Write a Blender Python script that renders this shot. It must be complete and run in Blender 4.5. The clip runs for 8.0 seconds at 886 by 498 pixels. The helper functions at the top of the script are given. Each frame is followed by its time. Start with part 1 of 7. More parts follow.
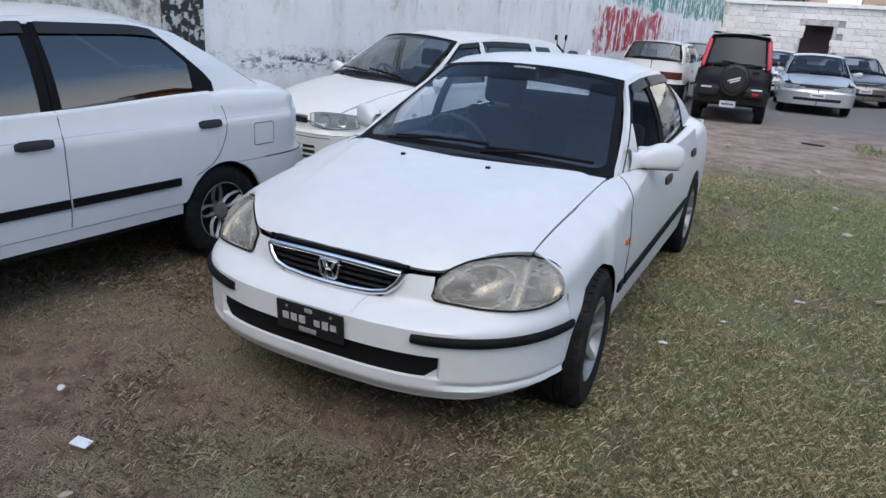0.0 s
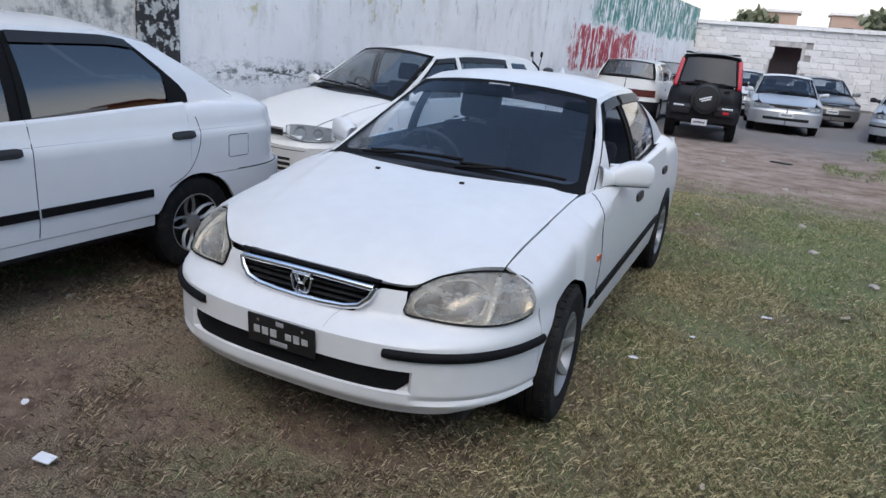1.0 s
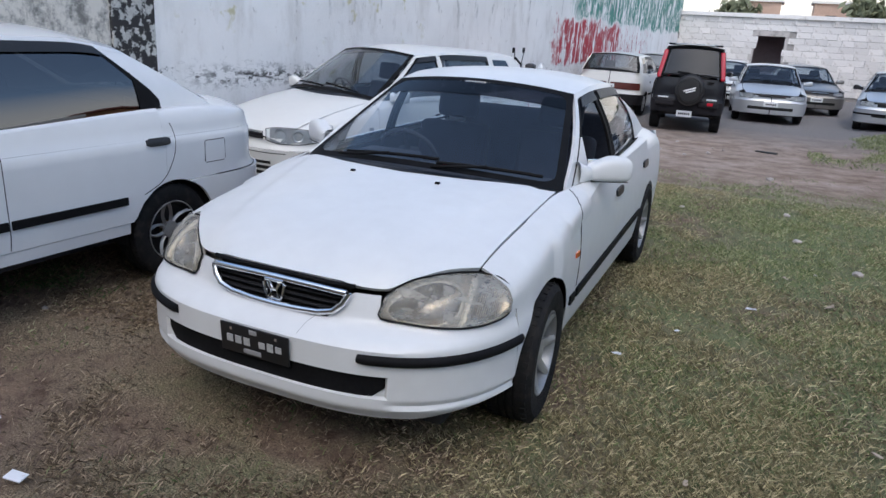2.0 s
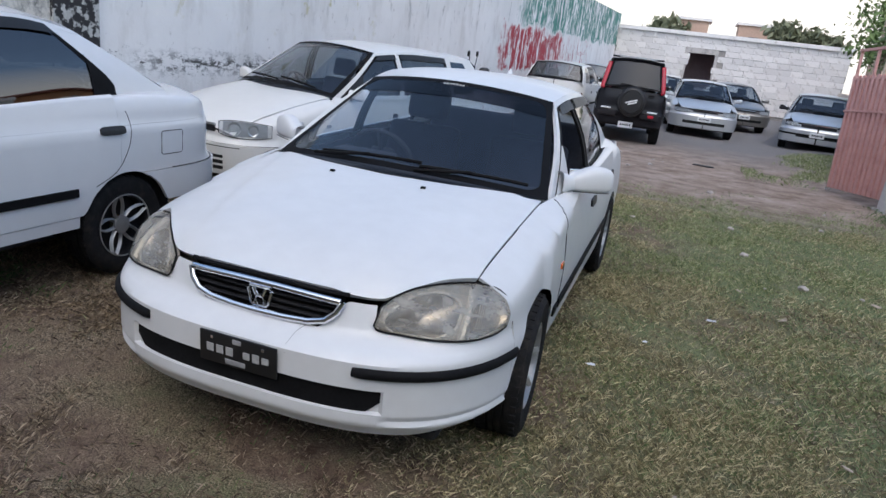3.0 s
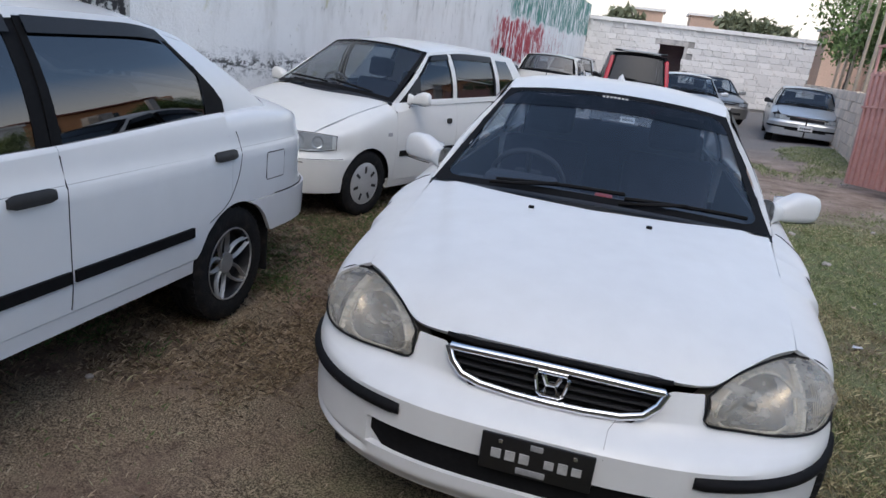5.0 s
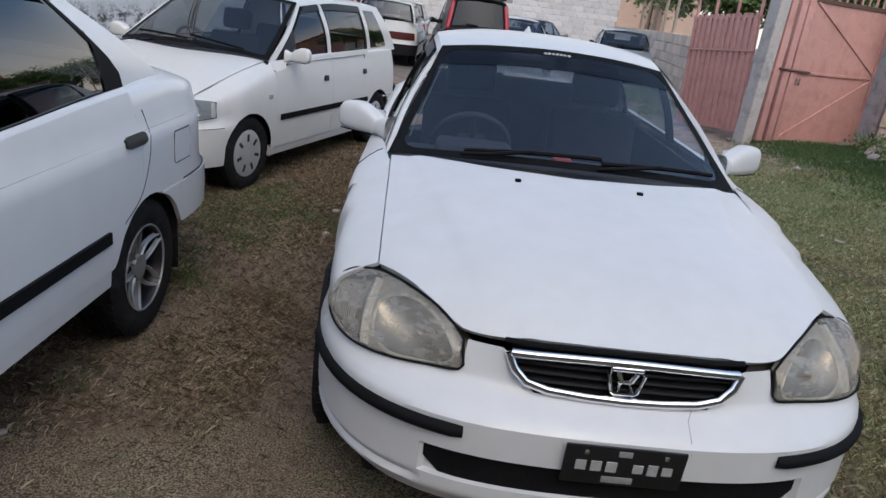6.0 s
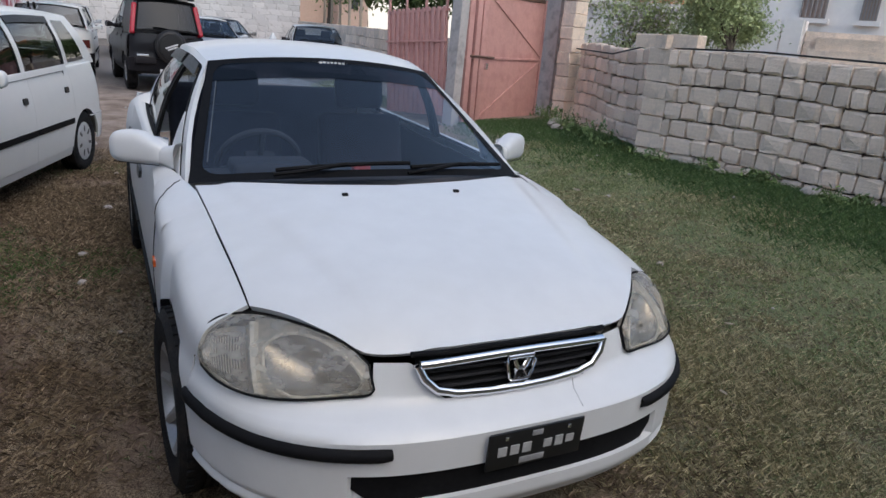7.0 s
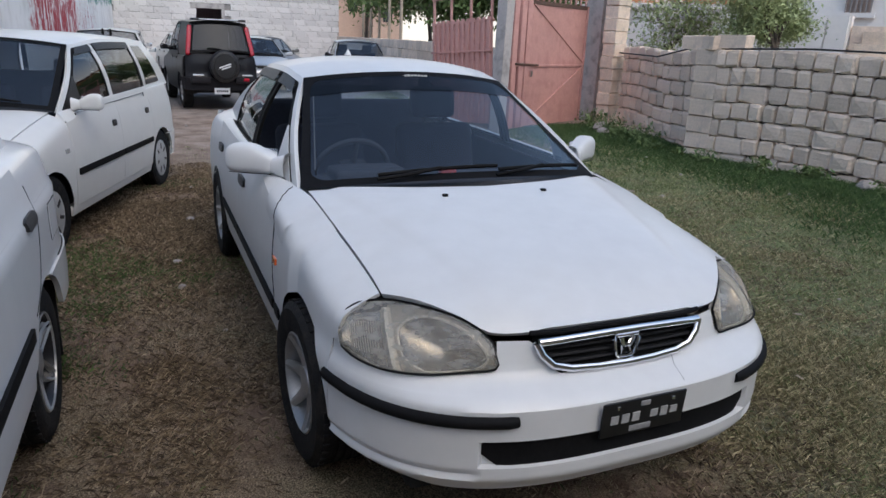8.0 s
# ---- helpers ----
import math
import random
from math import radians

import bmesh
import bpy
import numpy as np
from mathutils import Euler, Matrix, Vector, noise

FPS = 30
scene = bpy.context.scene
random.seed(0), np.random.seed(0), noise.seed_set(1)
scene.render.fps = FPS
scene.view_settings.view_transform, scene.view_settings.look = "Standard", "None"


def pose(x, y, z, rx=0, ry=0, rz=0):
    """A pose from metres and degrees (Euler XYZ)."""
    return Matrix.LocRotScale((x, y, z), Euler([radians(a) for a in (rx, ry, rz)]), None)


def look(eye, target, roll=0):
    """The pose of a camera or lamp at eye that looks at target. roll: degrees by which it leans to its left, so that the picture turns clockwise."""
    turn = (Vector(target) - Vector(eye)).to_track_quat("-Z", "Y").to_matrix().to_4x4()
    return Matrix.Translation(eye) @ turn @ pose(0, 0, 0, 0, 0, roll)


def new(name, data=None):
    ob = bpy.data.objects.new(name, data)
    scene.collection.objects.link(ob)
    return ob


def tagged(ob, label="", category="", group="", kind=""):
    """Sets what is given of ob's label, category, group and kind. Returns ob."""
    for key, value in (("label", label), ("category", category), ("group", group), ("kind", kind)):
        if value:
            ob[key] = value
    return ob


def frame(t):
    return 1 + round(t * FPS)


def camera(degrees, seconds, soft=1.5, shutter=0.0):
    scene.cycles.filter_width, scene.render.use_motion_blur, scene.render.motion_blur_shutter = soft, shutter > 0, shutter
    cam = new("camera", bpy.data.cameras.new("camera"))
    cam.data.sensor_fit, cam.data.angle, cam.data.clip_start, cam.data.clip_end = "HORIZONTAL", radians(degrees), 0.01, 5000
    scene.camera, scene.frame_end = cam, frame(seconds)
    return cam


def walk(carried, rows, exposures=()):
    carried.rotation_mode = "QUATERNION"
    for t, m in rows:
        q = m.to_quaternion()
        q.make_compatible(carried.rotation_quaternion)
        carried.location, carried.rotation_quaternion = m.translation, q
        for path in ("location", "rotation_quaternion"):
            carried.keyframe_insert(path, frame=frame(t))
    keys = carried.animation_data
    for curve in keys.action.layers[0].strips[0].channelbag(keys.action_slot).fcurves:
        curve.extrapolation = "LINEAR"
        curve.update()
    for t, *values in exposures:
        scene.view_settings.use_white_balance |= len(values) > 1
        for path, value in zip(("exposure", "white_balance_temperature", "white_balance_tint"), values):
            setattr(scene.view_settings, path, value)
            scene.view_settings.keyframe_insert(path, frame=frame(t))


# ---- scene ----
cam = camera(66.0, 8.0)
PATH = [
    (0, (1.438, -1.856, 1.537), (0.597, -0.156, 0.904), 4.0),
    (0.2, (1.438, -1.854, 1.54), (0.597, -0.155, 0.903), 3.9),
    (0.5, (1.438, -1.851, 1.544), (0.593, -0.162, 0.887), 3.5),
    (0.7, (1.444, -1.855, 1.546), (0.65, -0.117, 0.953), 4.5),
    (1, (1.454, -1.86, 1.549), (0.667, -0.119, 0.957), 5.1),
    (1.2, (1.468, -1.857, 1.556), (0.72, -0.103, 0.952), 4.7),
    (1.5, (1.49, -1.853, 1.566), (0.749, -0.092, 0.974), 3.7),
    (1.7, (1.502, -1.826, 1.564), (0.735, -0.078, 0.968), 3.6),
    (2.8, (1.345, -1.782, 1.541), (0.679, 0.007, 0.945), 6.6),
    (3, (1.238, -1.797, 1.538), (0.66, 0.029, 0.96), 7.1),
    (3.2, (1.144, -1.797, 1.53), (0.616, 0.032, 0.918), 5.5),
    (3.5, (1.004, -1.797, 1.518), (0.514, 0.034, 0.879), 7.4),
    (3.7, (0.896, -1.75, 1.523), (0.436, 0.093, 0.895), 7.7),
    (4, (0.735, -1.679, 1.531), (0.252, 0.148, 0.877), 7.7),
    (4.2, (0.618, -1.662, 1.52), (0.098, 0.151, 0.855), 9.7),
    (4.5, (0.443, -1.636, 1.503), (-0.131, 0.166, 0.852), 10.9),
    (4.7, (0.281, -1.65, 1.5), (-0.237, 0.187, 0.903), 9.5),
    (5.8, (-0.457, -1.452, 1.507), (-0.637, 0.431, 0.855), 5.1),
    (6, (-0.57, -1.421, 1.481), (-0.49, 0.461, 0.809), 7.0),
    (6.2, (-0.701, -1.381, 1.491), (-0.34, 0.443, 0.8), 6.7),
    (6.5, (-0.897, -1.32, 1.507), (-0.279, 0.456, 0.825), 6.6),
    (6.7, (-0.938, -1.316, 1.505), (-0.171, 0.421, 0.889), 6.3),
    (7, (-1.0, -1.311, 1.501), (-0.127, 0.384, 0.895), 4.7),
    (7.2, (-1.059, -1.355, 1.504), (-0.183, 0.346, 0.922), 3.9),
    (7.5, (-1.148, -1.421, 1.509), (-0.368, 0.317, 0.902), 1.3),
    (7.7, (-1.21, -1.418, 1.505), (-0.421, 0.32, 0.908), 2.0),
    (8, (-1.302, -1.413, 1.5), (-0.523, 0.333, 0.913), 2.4),
]
walk(cam, [(t, look(eye, target, roll)) for t, eye, target, roll in PATH], [(0, 0.95, 6550, 5), (3, 0.84, 6550, 6), (4.5, 0.8, 6600, 6), (6, 0.7, 6900, 6), (8, 0.66, 6750, 6)])


# ---- world and light ----
world = bpy.data.worlds.new("world")
scene.world = world
world.use_nodes = True
SUN_EL, SUN_ROT = radians(54), radians(166)
wn = world.node_tree
sky = wn.nodes.new("ShaderNodeTexSky")
sky.sky_type = "NISHITA"
sky.sun_disc = False
sky.sun_elevation, sky.sun_rotation = SUN_EL, SUN_ROT
sky.air_density, sky.dust_density, sky.ozone_density = 1.0, 2.5, 3.0
wn.links.new(sky.outputs[0], wn.nodes["Background"].inputs[0])
wn.nodes["Background"].inputs[1].default_value = 0.15
sun_data = bpy.data.lights.new("sun", "SUN")
sun_data.energy, sun_data.angle, sun_data.color = 0.16, radians(90), (1.0, 0.94, 0.88)
sun = new("sun", sun_data)
sun.matrix_world = look((20 * math.sin(SUN_ROT), 20 * math.cos(SUN_ROT), 20 * math.tan(SUN_EL)), (0, 0, 0))


# ---- materials ----
def mat(name, color=(0.8, 0.8, 0.8), rough=0.5, metal=0.0, coat=0.0, var=0.06, scale=6.0, bump=0.0, bump_scale=60.0, second=None, mix_lo=0.45, mix_hi=0.65, spec=0.5):
    """A painted, worn or grained surface: two noises vary its colour, a third its relief."""
    m = bpy.data.materials.new(name)
    m.use_nodes = True
    nt = m.node_tree
    b = nt.nodes["Principled BSDF"]
    b.inputs["Roughness"].default_value = rough
    b.inputs["Metallic"].default_value = metal
    b.inputs["Coat Weight"].default_value = coat
    b.inputs["Coat Roughness"].default_value = 0.06
    b.inputs["Specular IOR Level"].default_value = spec
    tc = nt.nodes.new("ShaderNodeTexCoord")

    def noise_tex(sc, detail=5.0):
        n = nt.nodes.new("ShaderNodeTexNoise")
        n.inputs["Scale"].default_value, n.inputs["Detail"].default_value = sc, detail
        nt.links.new(tc.outputs["Object"], n.inputs["Vector"])
        return n

    n1, n2 = noise_tex(scale), noise_tex(scale * 7.3)
    add = nt.nodes.new("ShaderNodeMath")
    add.operation = "ADD"
    nt.links.new(n1.outputs[0], add.inputs[0])
    nt.links.new(n2.outputs[0], add.inputs[1])
    ramp = nt.nodes.new("ShaderNodeMapRange")
    ramp.inputs[1].default_value, ramp.inputs[2].default_value = 0.6, 1.4
    ramp.inputs[3].default_value, ramp.inputs[4].default_value = 1 - var, 1 + var
    nt.links.new(add.outputs[0], ramp.inputs[0])
    hsv = nt.nodes.new("ShaderNodeHueSaturation")
    hsv.inputs["Color"].default_value = (*color, 1)
    nt.links.new(ramp.outputs[0], hsv.inputs["Value"])
    last = hsv.outputs[0]
    if second:
        mr = nt.nodes.new("ShaderNodeMapRange")
        mr.inputs[1].default_value, mr.inputs[2].default_value = mix_lo, mix_hi
        n4 = noise_tex(scale * 1.7, 8.0)
        nt.links.new(n4.outputs[0], mr.inputs[0])
        mx = nt.nodes.new("ShaderNodeMix")
        mx.data_type = "RGBA"
        nt.links.new(mr.outputs[0], mx.inputs[0])
        nt.links.new(last, mx.inputs[6])
        mx.inputs[7].default_value = (*second, 1)
        last = mx.outputs[2]
    nt.links.new(last, b.inputs["Base Color"])
    if bump:
        n3 = noise_tex(bump_scale, 6.0)
        bp = nt.nodes.new("ShaderNodeBump")
        bp.inputs["Strength"].default_value, bp.inputs["Distance"].default_value = bump, 0.02
        nt.links.new(n3.outputs[0], bp.inputs["Height"])
        nt.links.new(bp.outputs[0], b.inputs["Normal"])
    return m


def glass(name, tint=(0.55, 0.6, 0.62), gloss=1.0, rough=0.02, ior=1.5):
    """Thin tinted glass: see-through, with a mirror gloss that grows at grazing angles."""
    m = bpy.data.materials.new(name)
    m.use_nodes = True
    nt = m.node_tree
    nt.nodes.remove(nt.nodes["Principled BSDF"])
    tr, gl = nt.nodes.new("ShaderNodeBsdfTransparent"), nt.nodes.new("ShaderNodeBsdfGlossy")
    tr.inputs[0].default_value = (*tint, 1)
    gl.inputs[0].default_value = (gloss, gloss, gloss, 1)
    gl.inputs["Roughness"].default_value = rough
    lw, pw, mr, mx = nt.nodes.new("ShaderNodeLayerWeight"), nt.nodes.new("ShaderNodeMath"), nt.nodes.new("ShaderNodeMapRange"), nt.nodes.new("ShaderNodeMixShader")
    lw.inputs[0].default_value = 0.5
    pw.operation = "POWER"
    pw.inputs[1].default_value = 5.0
    mr.inputs[3].default_value, mr.inputs[4].default_value = ((ior - 1) / (ior + 1)) ** 2, 1.0
    nt.links.new(lw.outputs["Facing"], pw.inputs[0])
    nt.links.new(pw.outputs[0], mr.inputs[0])
    nt.links.new(mr.outputs[0], mx.inputs[0])
    nt.links.new(tr.outputs[0], mx.inputs[1])
    nt.links.new(gl.outputs[0], mx.inputs[2])
    nt.links.new(mx.outputs[0], nt.nodes["Material Output"].inputs[0])
    return m


WHITE = mat("white_paint", (0.68, 0.69, 0.70), 0.38, coat=0.3, var=0.05, scale=1.6, second=(0.64, 0.64, 0.63), mix_lo=0.55, mix_hi=0.9)
WHITE_B = mat("white_paint_glossy", (0.7, 0.71, 0.72), 0.25, coat=0.5, var=0.03, scale=1.3)
WHITE_C = mat("warm_white_paint", (0.7, 0.7, 0.685), 0.3, coat=0.4, var=0.03, scale=1.5)
SILVER = mat("silver_paint", (0.49, 0.505, 0.525), 0.3, metal=0.4, coat=0.5, var=0.05, scale=2)
SILVER_B = mat("pale_silver_paint", (0.5, 0.52, 0.55), 0.32, metal=0.5, coat=0.5, var=0.05, scale=2)
BRONZE = mat("grey_brown_paint", (0.2, 0.19, 0.18), 0.3, metal=0.5, coat=0.5, var=0.05, scale=2)
BLACK_PAINT = mat("black_paint", (0.009, 0.009, 0.012), 0.35, coat=0.15, spec=0.22, var=0.2, scale=3)
DARK_CLAD = mat("dark_grey_cladding", (0.019, 0.018, 0.021), 0.6, spec=0.16, var=0.15, scale=5)
PLASTIC = mat("black_plastic", (0.014, 0.014, 0.015), 0.42, var=0.25, scale=14, bump=0.15, bump_scale=300)
TRIM = mat("black_rubber_trim", (0.009, 0.009, 0.01), 0.6, var=0.3, scale=10, spec=0.08)
EDGE_REFLECTION = mat("grey_edge_reflection", (0.07, 0.08, 0.1), 0.5, var=0.3, scale=10)
RUBBER = mat("tyre_rubber", (0.012, 0.012, 0.013), 0.8, spec=0.2, var=0.25, scale=12, second=(0.034, 0.03, 0.026), mix_lo=0.5, mix_hi=0.8, bump=0.3, bump_scale=120)
VOID = mat("dark_underside", (0.01, 0.01, 0.01), 0.9, var=0.2)
CHROME = mat("chrome", (0.75, 0.76, 0.78), 0.12, metal=1.0, var=0.06, scale=25)
ALLOY = mat("silver_alloy", (0.48, 0.49, 0.5), 0.38, metal=0.7, var=0.12, scale=18)
ALLOY_MID = mat("dull_alloy", (0.3, 0.305, 0.31), 0.38, metal=0.5, var=0.15, scale=18)
ALLOY_D = mat("dark_alloy", (0.02, 0.02, 0.023), 0.35, metal=0.3, var=0.2, scale=18)
HUBCAP = mat("silver_hubcap", (0.5, 0.51, 0.52), 0.4, metal=0.3, var=0.1, scale=18)
INTERIOR = mat("dark_interior", (0.035, 0.037, 0.045), 0.75, var=0.2, scale=6, bump=0.2, bump_scale=200)
SEAT = mat("dark_seat_cloth", (0.03, 0.032, 0.045), 0.9, var=0.25, scale=9, bump=0.3, bump_scale=260)
GREY_CLOTH = mat("grey_headliner", (0.3, 0.31, 0.33), 0.9, var=0.08, scale=6)
GLASS = glass("window_glass", (0.7, 0.76, 0.78), ior=1.7)
GLASS_WS = glass("windscreen_glass", (0.72, 0.78, 0.85), ior=1.8)
GLASS_TINT = glass("tinted_glass", (0.05, 0.055, 0.06), ior=2.3)
GLASS_DARKEST = glass("privacy_glass", (0.1, 0.1, 0.12), gloss=0.8, ior=1.6)
GLASS_MID = glass("side_window_glass", (0.3, 0.33, 0.34), ior=2.0)
GLASS_BAND = glass("sun_strip_film", (0.10, 0.09, 0.11), gloss=0.8)
REFLECTOR = mat("lamp_reflector", (0.42, 0.4, 0.38), 0.2, metal=0.8, var=0.1, scale=12)
RED_LENS = mat("red_lamp_lens", (0.42, 0.012, 0.03), 0.22, coat=0.25, var=0.15, scale=20)
BROWN_LENS = mat("brown_lamp_lens", (0.1, 0.025, 0.02), 0.2, coat=0.5, var=0.2, scale=20)
ORANGE_LENS = mat("orange_lamp_lens", (0.7, 0.14, 0.03), 0.2, coat=0.6, var=0.15, scale=20)
CLEAR_LENS = mat("clear_lamp_lens", (0.66, 0.68, 0.7), 0.22, metal=0.5, coat=0.8, var=0.15, scale=20)
PLATE_BLACK = mat("black_plate", (0.012, 0.012, 0.013), 0.4, var=0.3, scale=30)
PLATE_WHITE = mat("white_plate", (0.7, 0.71, 0.72), 0.4, var=0.1, scale=30)
GRILLE = mat("dark_grille_plastic", (0.016, 0.016, 0.018), 0.6, var=0.25, scale=14, spec=0.12)
INK = mat("white_print", (0.42, 0.42, 0.42), 0.5, var=0.25, scale=60)
GREY_SCUFF_SHADE = mat("grey_scuff_shade", (0.3, 0.3, 0.31), 0.6, var=0.3, scale=60)
RED_CLOTH = mat("red_bag", (0.45, 0.06, 0.05), 0.6, var=0.2, scale=30)


# ---- mesh helpers ----
def part(name, bm, material, parent=None, label="", smooth=True):
    me = bpy.data.meshes.new(name)
    bm.normal_update()
    bm.to_mesh(me)
    bm.free()
    for poly in me.polygons:
        poly.use_smooth = smooth
    if smooth:
        me.set_sharp_from_angle(angle=radians(38))
    me.materials.append(material)
    ob = new(name, me)
    if parent:
        ob.parent = parent
    if label:
        ob["label"] = label
    return ob


def thing(name, place, label, category, group="", kind=""):
    ob = new(name)
    ob.matrix_world = place
    return tagged(ob, label, category, group, kind)


def sheet(P, depth=0.0, flip=False):
    """A bmesh from a grid of places; with depth, its border is turned in by a flange."""
    P = np.asarray(P, float)
    m, n = P.shape[:2]
    bm = bmesh.new()
    V = [[bm.verts.new(P[i, j]) for j in range(n)] for i in range(m)]

    def quad(a, b, c, d):
        vs = [d, c, b, a] if flip else [a, b, c, d]
        if len(set(vs)) == 4:
            bm.faces.new(vs)

    for i in range(m - 1):
        for j in range(n - 1):
            quad(V[i][j], V[i + 1][j], V[i + 1][j + 1], V[i][j + 1])
    if depth:
        du = np.gradient(P, axis=0)
        dv = np.gradient(P, axis=1)
        N = np.cross(du, dv)
        N /= np.maximum(np.linalg.norm(N, axis=2, keepdims=True), 1e-9)
        if flip:
            N = -N
        ring = [(i, 0) for i in range(m)] + [(m - 1, j) for j in range(1, n)] + [(i, n - 1) for i in range(m - 2, -1, -1)] + [(0, j) for j in range(n - 2, 0, -1)]
        low = [bm.verts.new(P[i, j] - depth * N[i, j]) for i, j in ring]
        for a in range(len(ring)):
            b = (a + 1) % len(ring)
            (i, j), (k, l) = ring[a], ring[b]
            quad(V[k][l], V[i][j], low[a], low[b])
    bmesh.ops.remove_doubles(bm, verts=bm.verts, dist=1e-5)
    return bm


def ruled(A, B, n, bulge=0.0, axis=None):
    """Grid between two rows of places, bulged along axis."""
    A, B = np.asarray(A, float), np.asarray(B, float)
    out = []
    for i in range(n + 1):
        t = i / n
        row = A * (1 - t) + B * t
        if bulge:
            row = row + np.asarray(axis) * bulge * 4 * t * (1 - t)
        out.append(row)
    return np.stack(out, axis=1)


def box(bm, x0, x1, y0, y1, z0, z1, bevel=0.0, seg=2, m=None):
    g = bmesh.ops.create_cube(bm, size=1.0, matrix=Matrix.Translation(((x0 + x1) / 2, (y0 + y1) / 2, (z0 + z1) / 2)) @ Matrix.Diagonal((x1 - x0, y1 - y0, z1 - z0, 1)))
    vs = g["verts"]
    if bevel:
        es = list({e for v in vs for e in v.link_edges})
        r = bmesh.ops.bevel(bm, geom=es, offset=bevel, segments=seg, profile=0.6, affect="EDGES")
        vs = list({v for f in r["faces"] for v in f.verts} | {v for v in vs if v.is_valid})
    if m is not None:
        bmesh.ops.transform(bm, matrix=m, verts=vs)
    return bm


def boxed(*args, **kw):
    return box(bmesh.new(), *args, **kw)


def lathe(profile, seg=40, close=False):
    """Turns a profile of (radius, x) about the x axis."""
    bm = bmesh.new()
    rings = []
    for r, x in profile:
        rings.append([bm.verts.new((x, r * math.cos(2 * math.pi * i / seg), r * math.sin(2 * math.pi * i / seg))) for i in range(seg)])
    for a, b in zip(rings, rings[1:]):
        for i in range(seg):
            j = (i + 1) % seg
            bm.faces.new((a[i], a[j], b[j], b[i]))
    if close:
        bm.faces.new(rings[-1])
    bmesh.ops.recalc_face_normals(bm, faces=bm.faces)
    return bm


def tube(bm, pts, r, seg=8, closed=False, flat=1.0):
    """A rod through places; flat squeezes it along z."""
    pts = [Vector(p) for p in pts]
    rings = []
    n = len(pts)
    for i, p in enumerate(pts):
        a = pts[i - 1] if (i or closed) else p
        b = pts[(i + 1) % n] if (i < n - 1 or closed) else p
        d = (b - a).normalized()
        u = d.cross(Vector((0, 0, 1)))
        u = u.normalized() if u.length > 1e-4 else Vector((1, 0, 0))
        w = u.cross(d).normalized()
        rings.append([bm.verts.new(p + u * r * math.cos(2 * math.pi * k / seg) + w * r * flat * math.sin(2 * math.pi * k / seg)) for k in range(seg)])
    for i in range(n if closed else n - 1):
        a, b = rings[i], rings[(i + 1) % n]
        for k in range(seg):
            l = (k + 1) % seg
            bm.faces.new((a[k], a[l], b[l], b[k]))
    if not closed:
        bm.faces.new(rings[0])
        bm.faces.new(list(reversed(rings[-1])))
    bmesh.ops.recalc_face_normals(bm, faces=bm.faces)
    return bm


def curve(*pts):
    """A smooth monotone curve through (x, y) pairs."""
    xs, ys = np.array([p[0] for p in pts], float), np.array([p[1] for p in pts], float)
    h = np.diff(xs)
    d = np.diff(ys) / h
    m = np.zeros(len(xs))
    m[0], m[-1] = d[0], d[-1]
    for i in range(1, len(xs) - 1):
        if d[i - 1] * d[i] > 0:
            w1, w2 = 2 * h[i] + h[i - 1], h[i] + 2 * h[i - 1]
            m[i] = (w1 + w2) / (w1 / d[i - 1] + w2 / d[i])

    def f(x):
        x = np.clip(x, xs[0], xs[-1])
        i = np.clip(np.searchsorted(xs, x) - 1, 0, len(h) - 1)
        t = (x - xs[i]) / h[i]
        return ys[i] * (1 + 2 * t) * (1 - t) ** 2 + m[i] * h[i] * t * (1 - t) ** 2 + ys[i + 1] * t * t * (3 - 2 * t) + m[i + 1] * h[i] * t * t * (t - 1)
    return f


def smooth01(a, b, x):
    t = np.clip((x - a) / (b - a), 0, 1)
    return t * t * (3 - 2 * t)


def ground_z(x, y):
    return 0.15 * smooth01(2.6, 5.6, x) * smooth01(-8, 0, y)


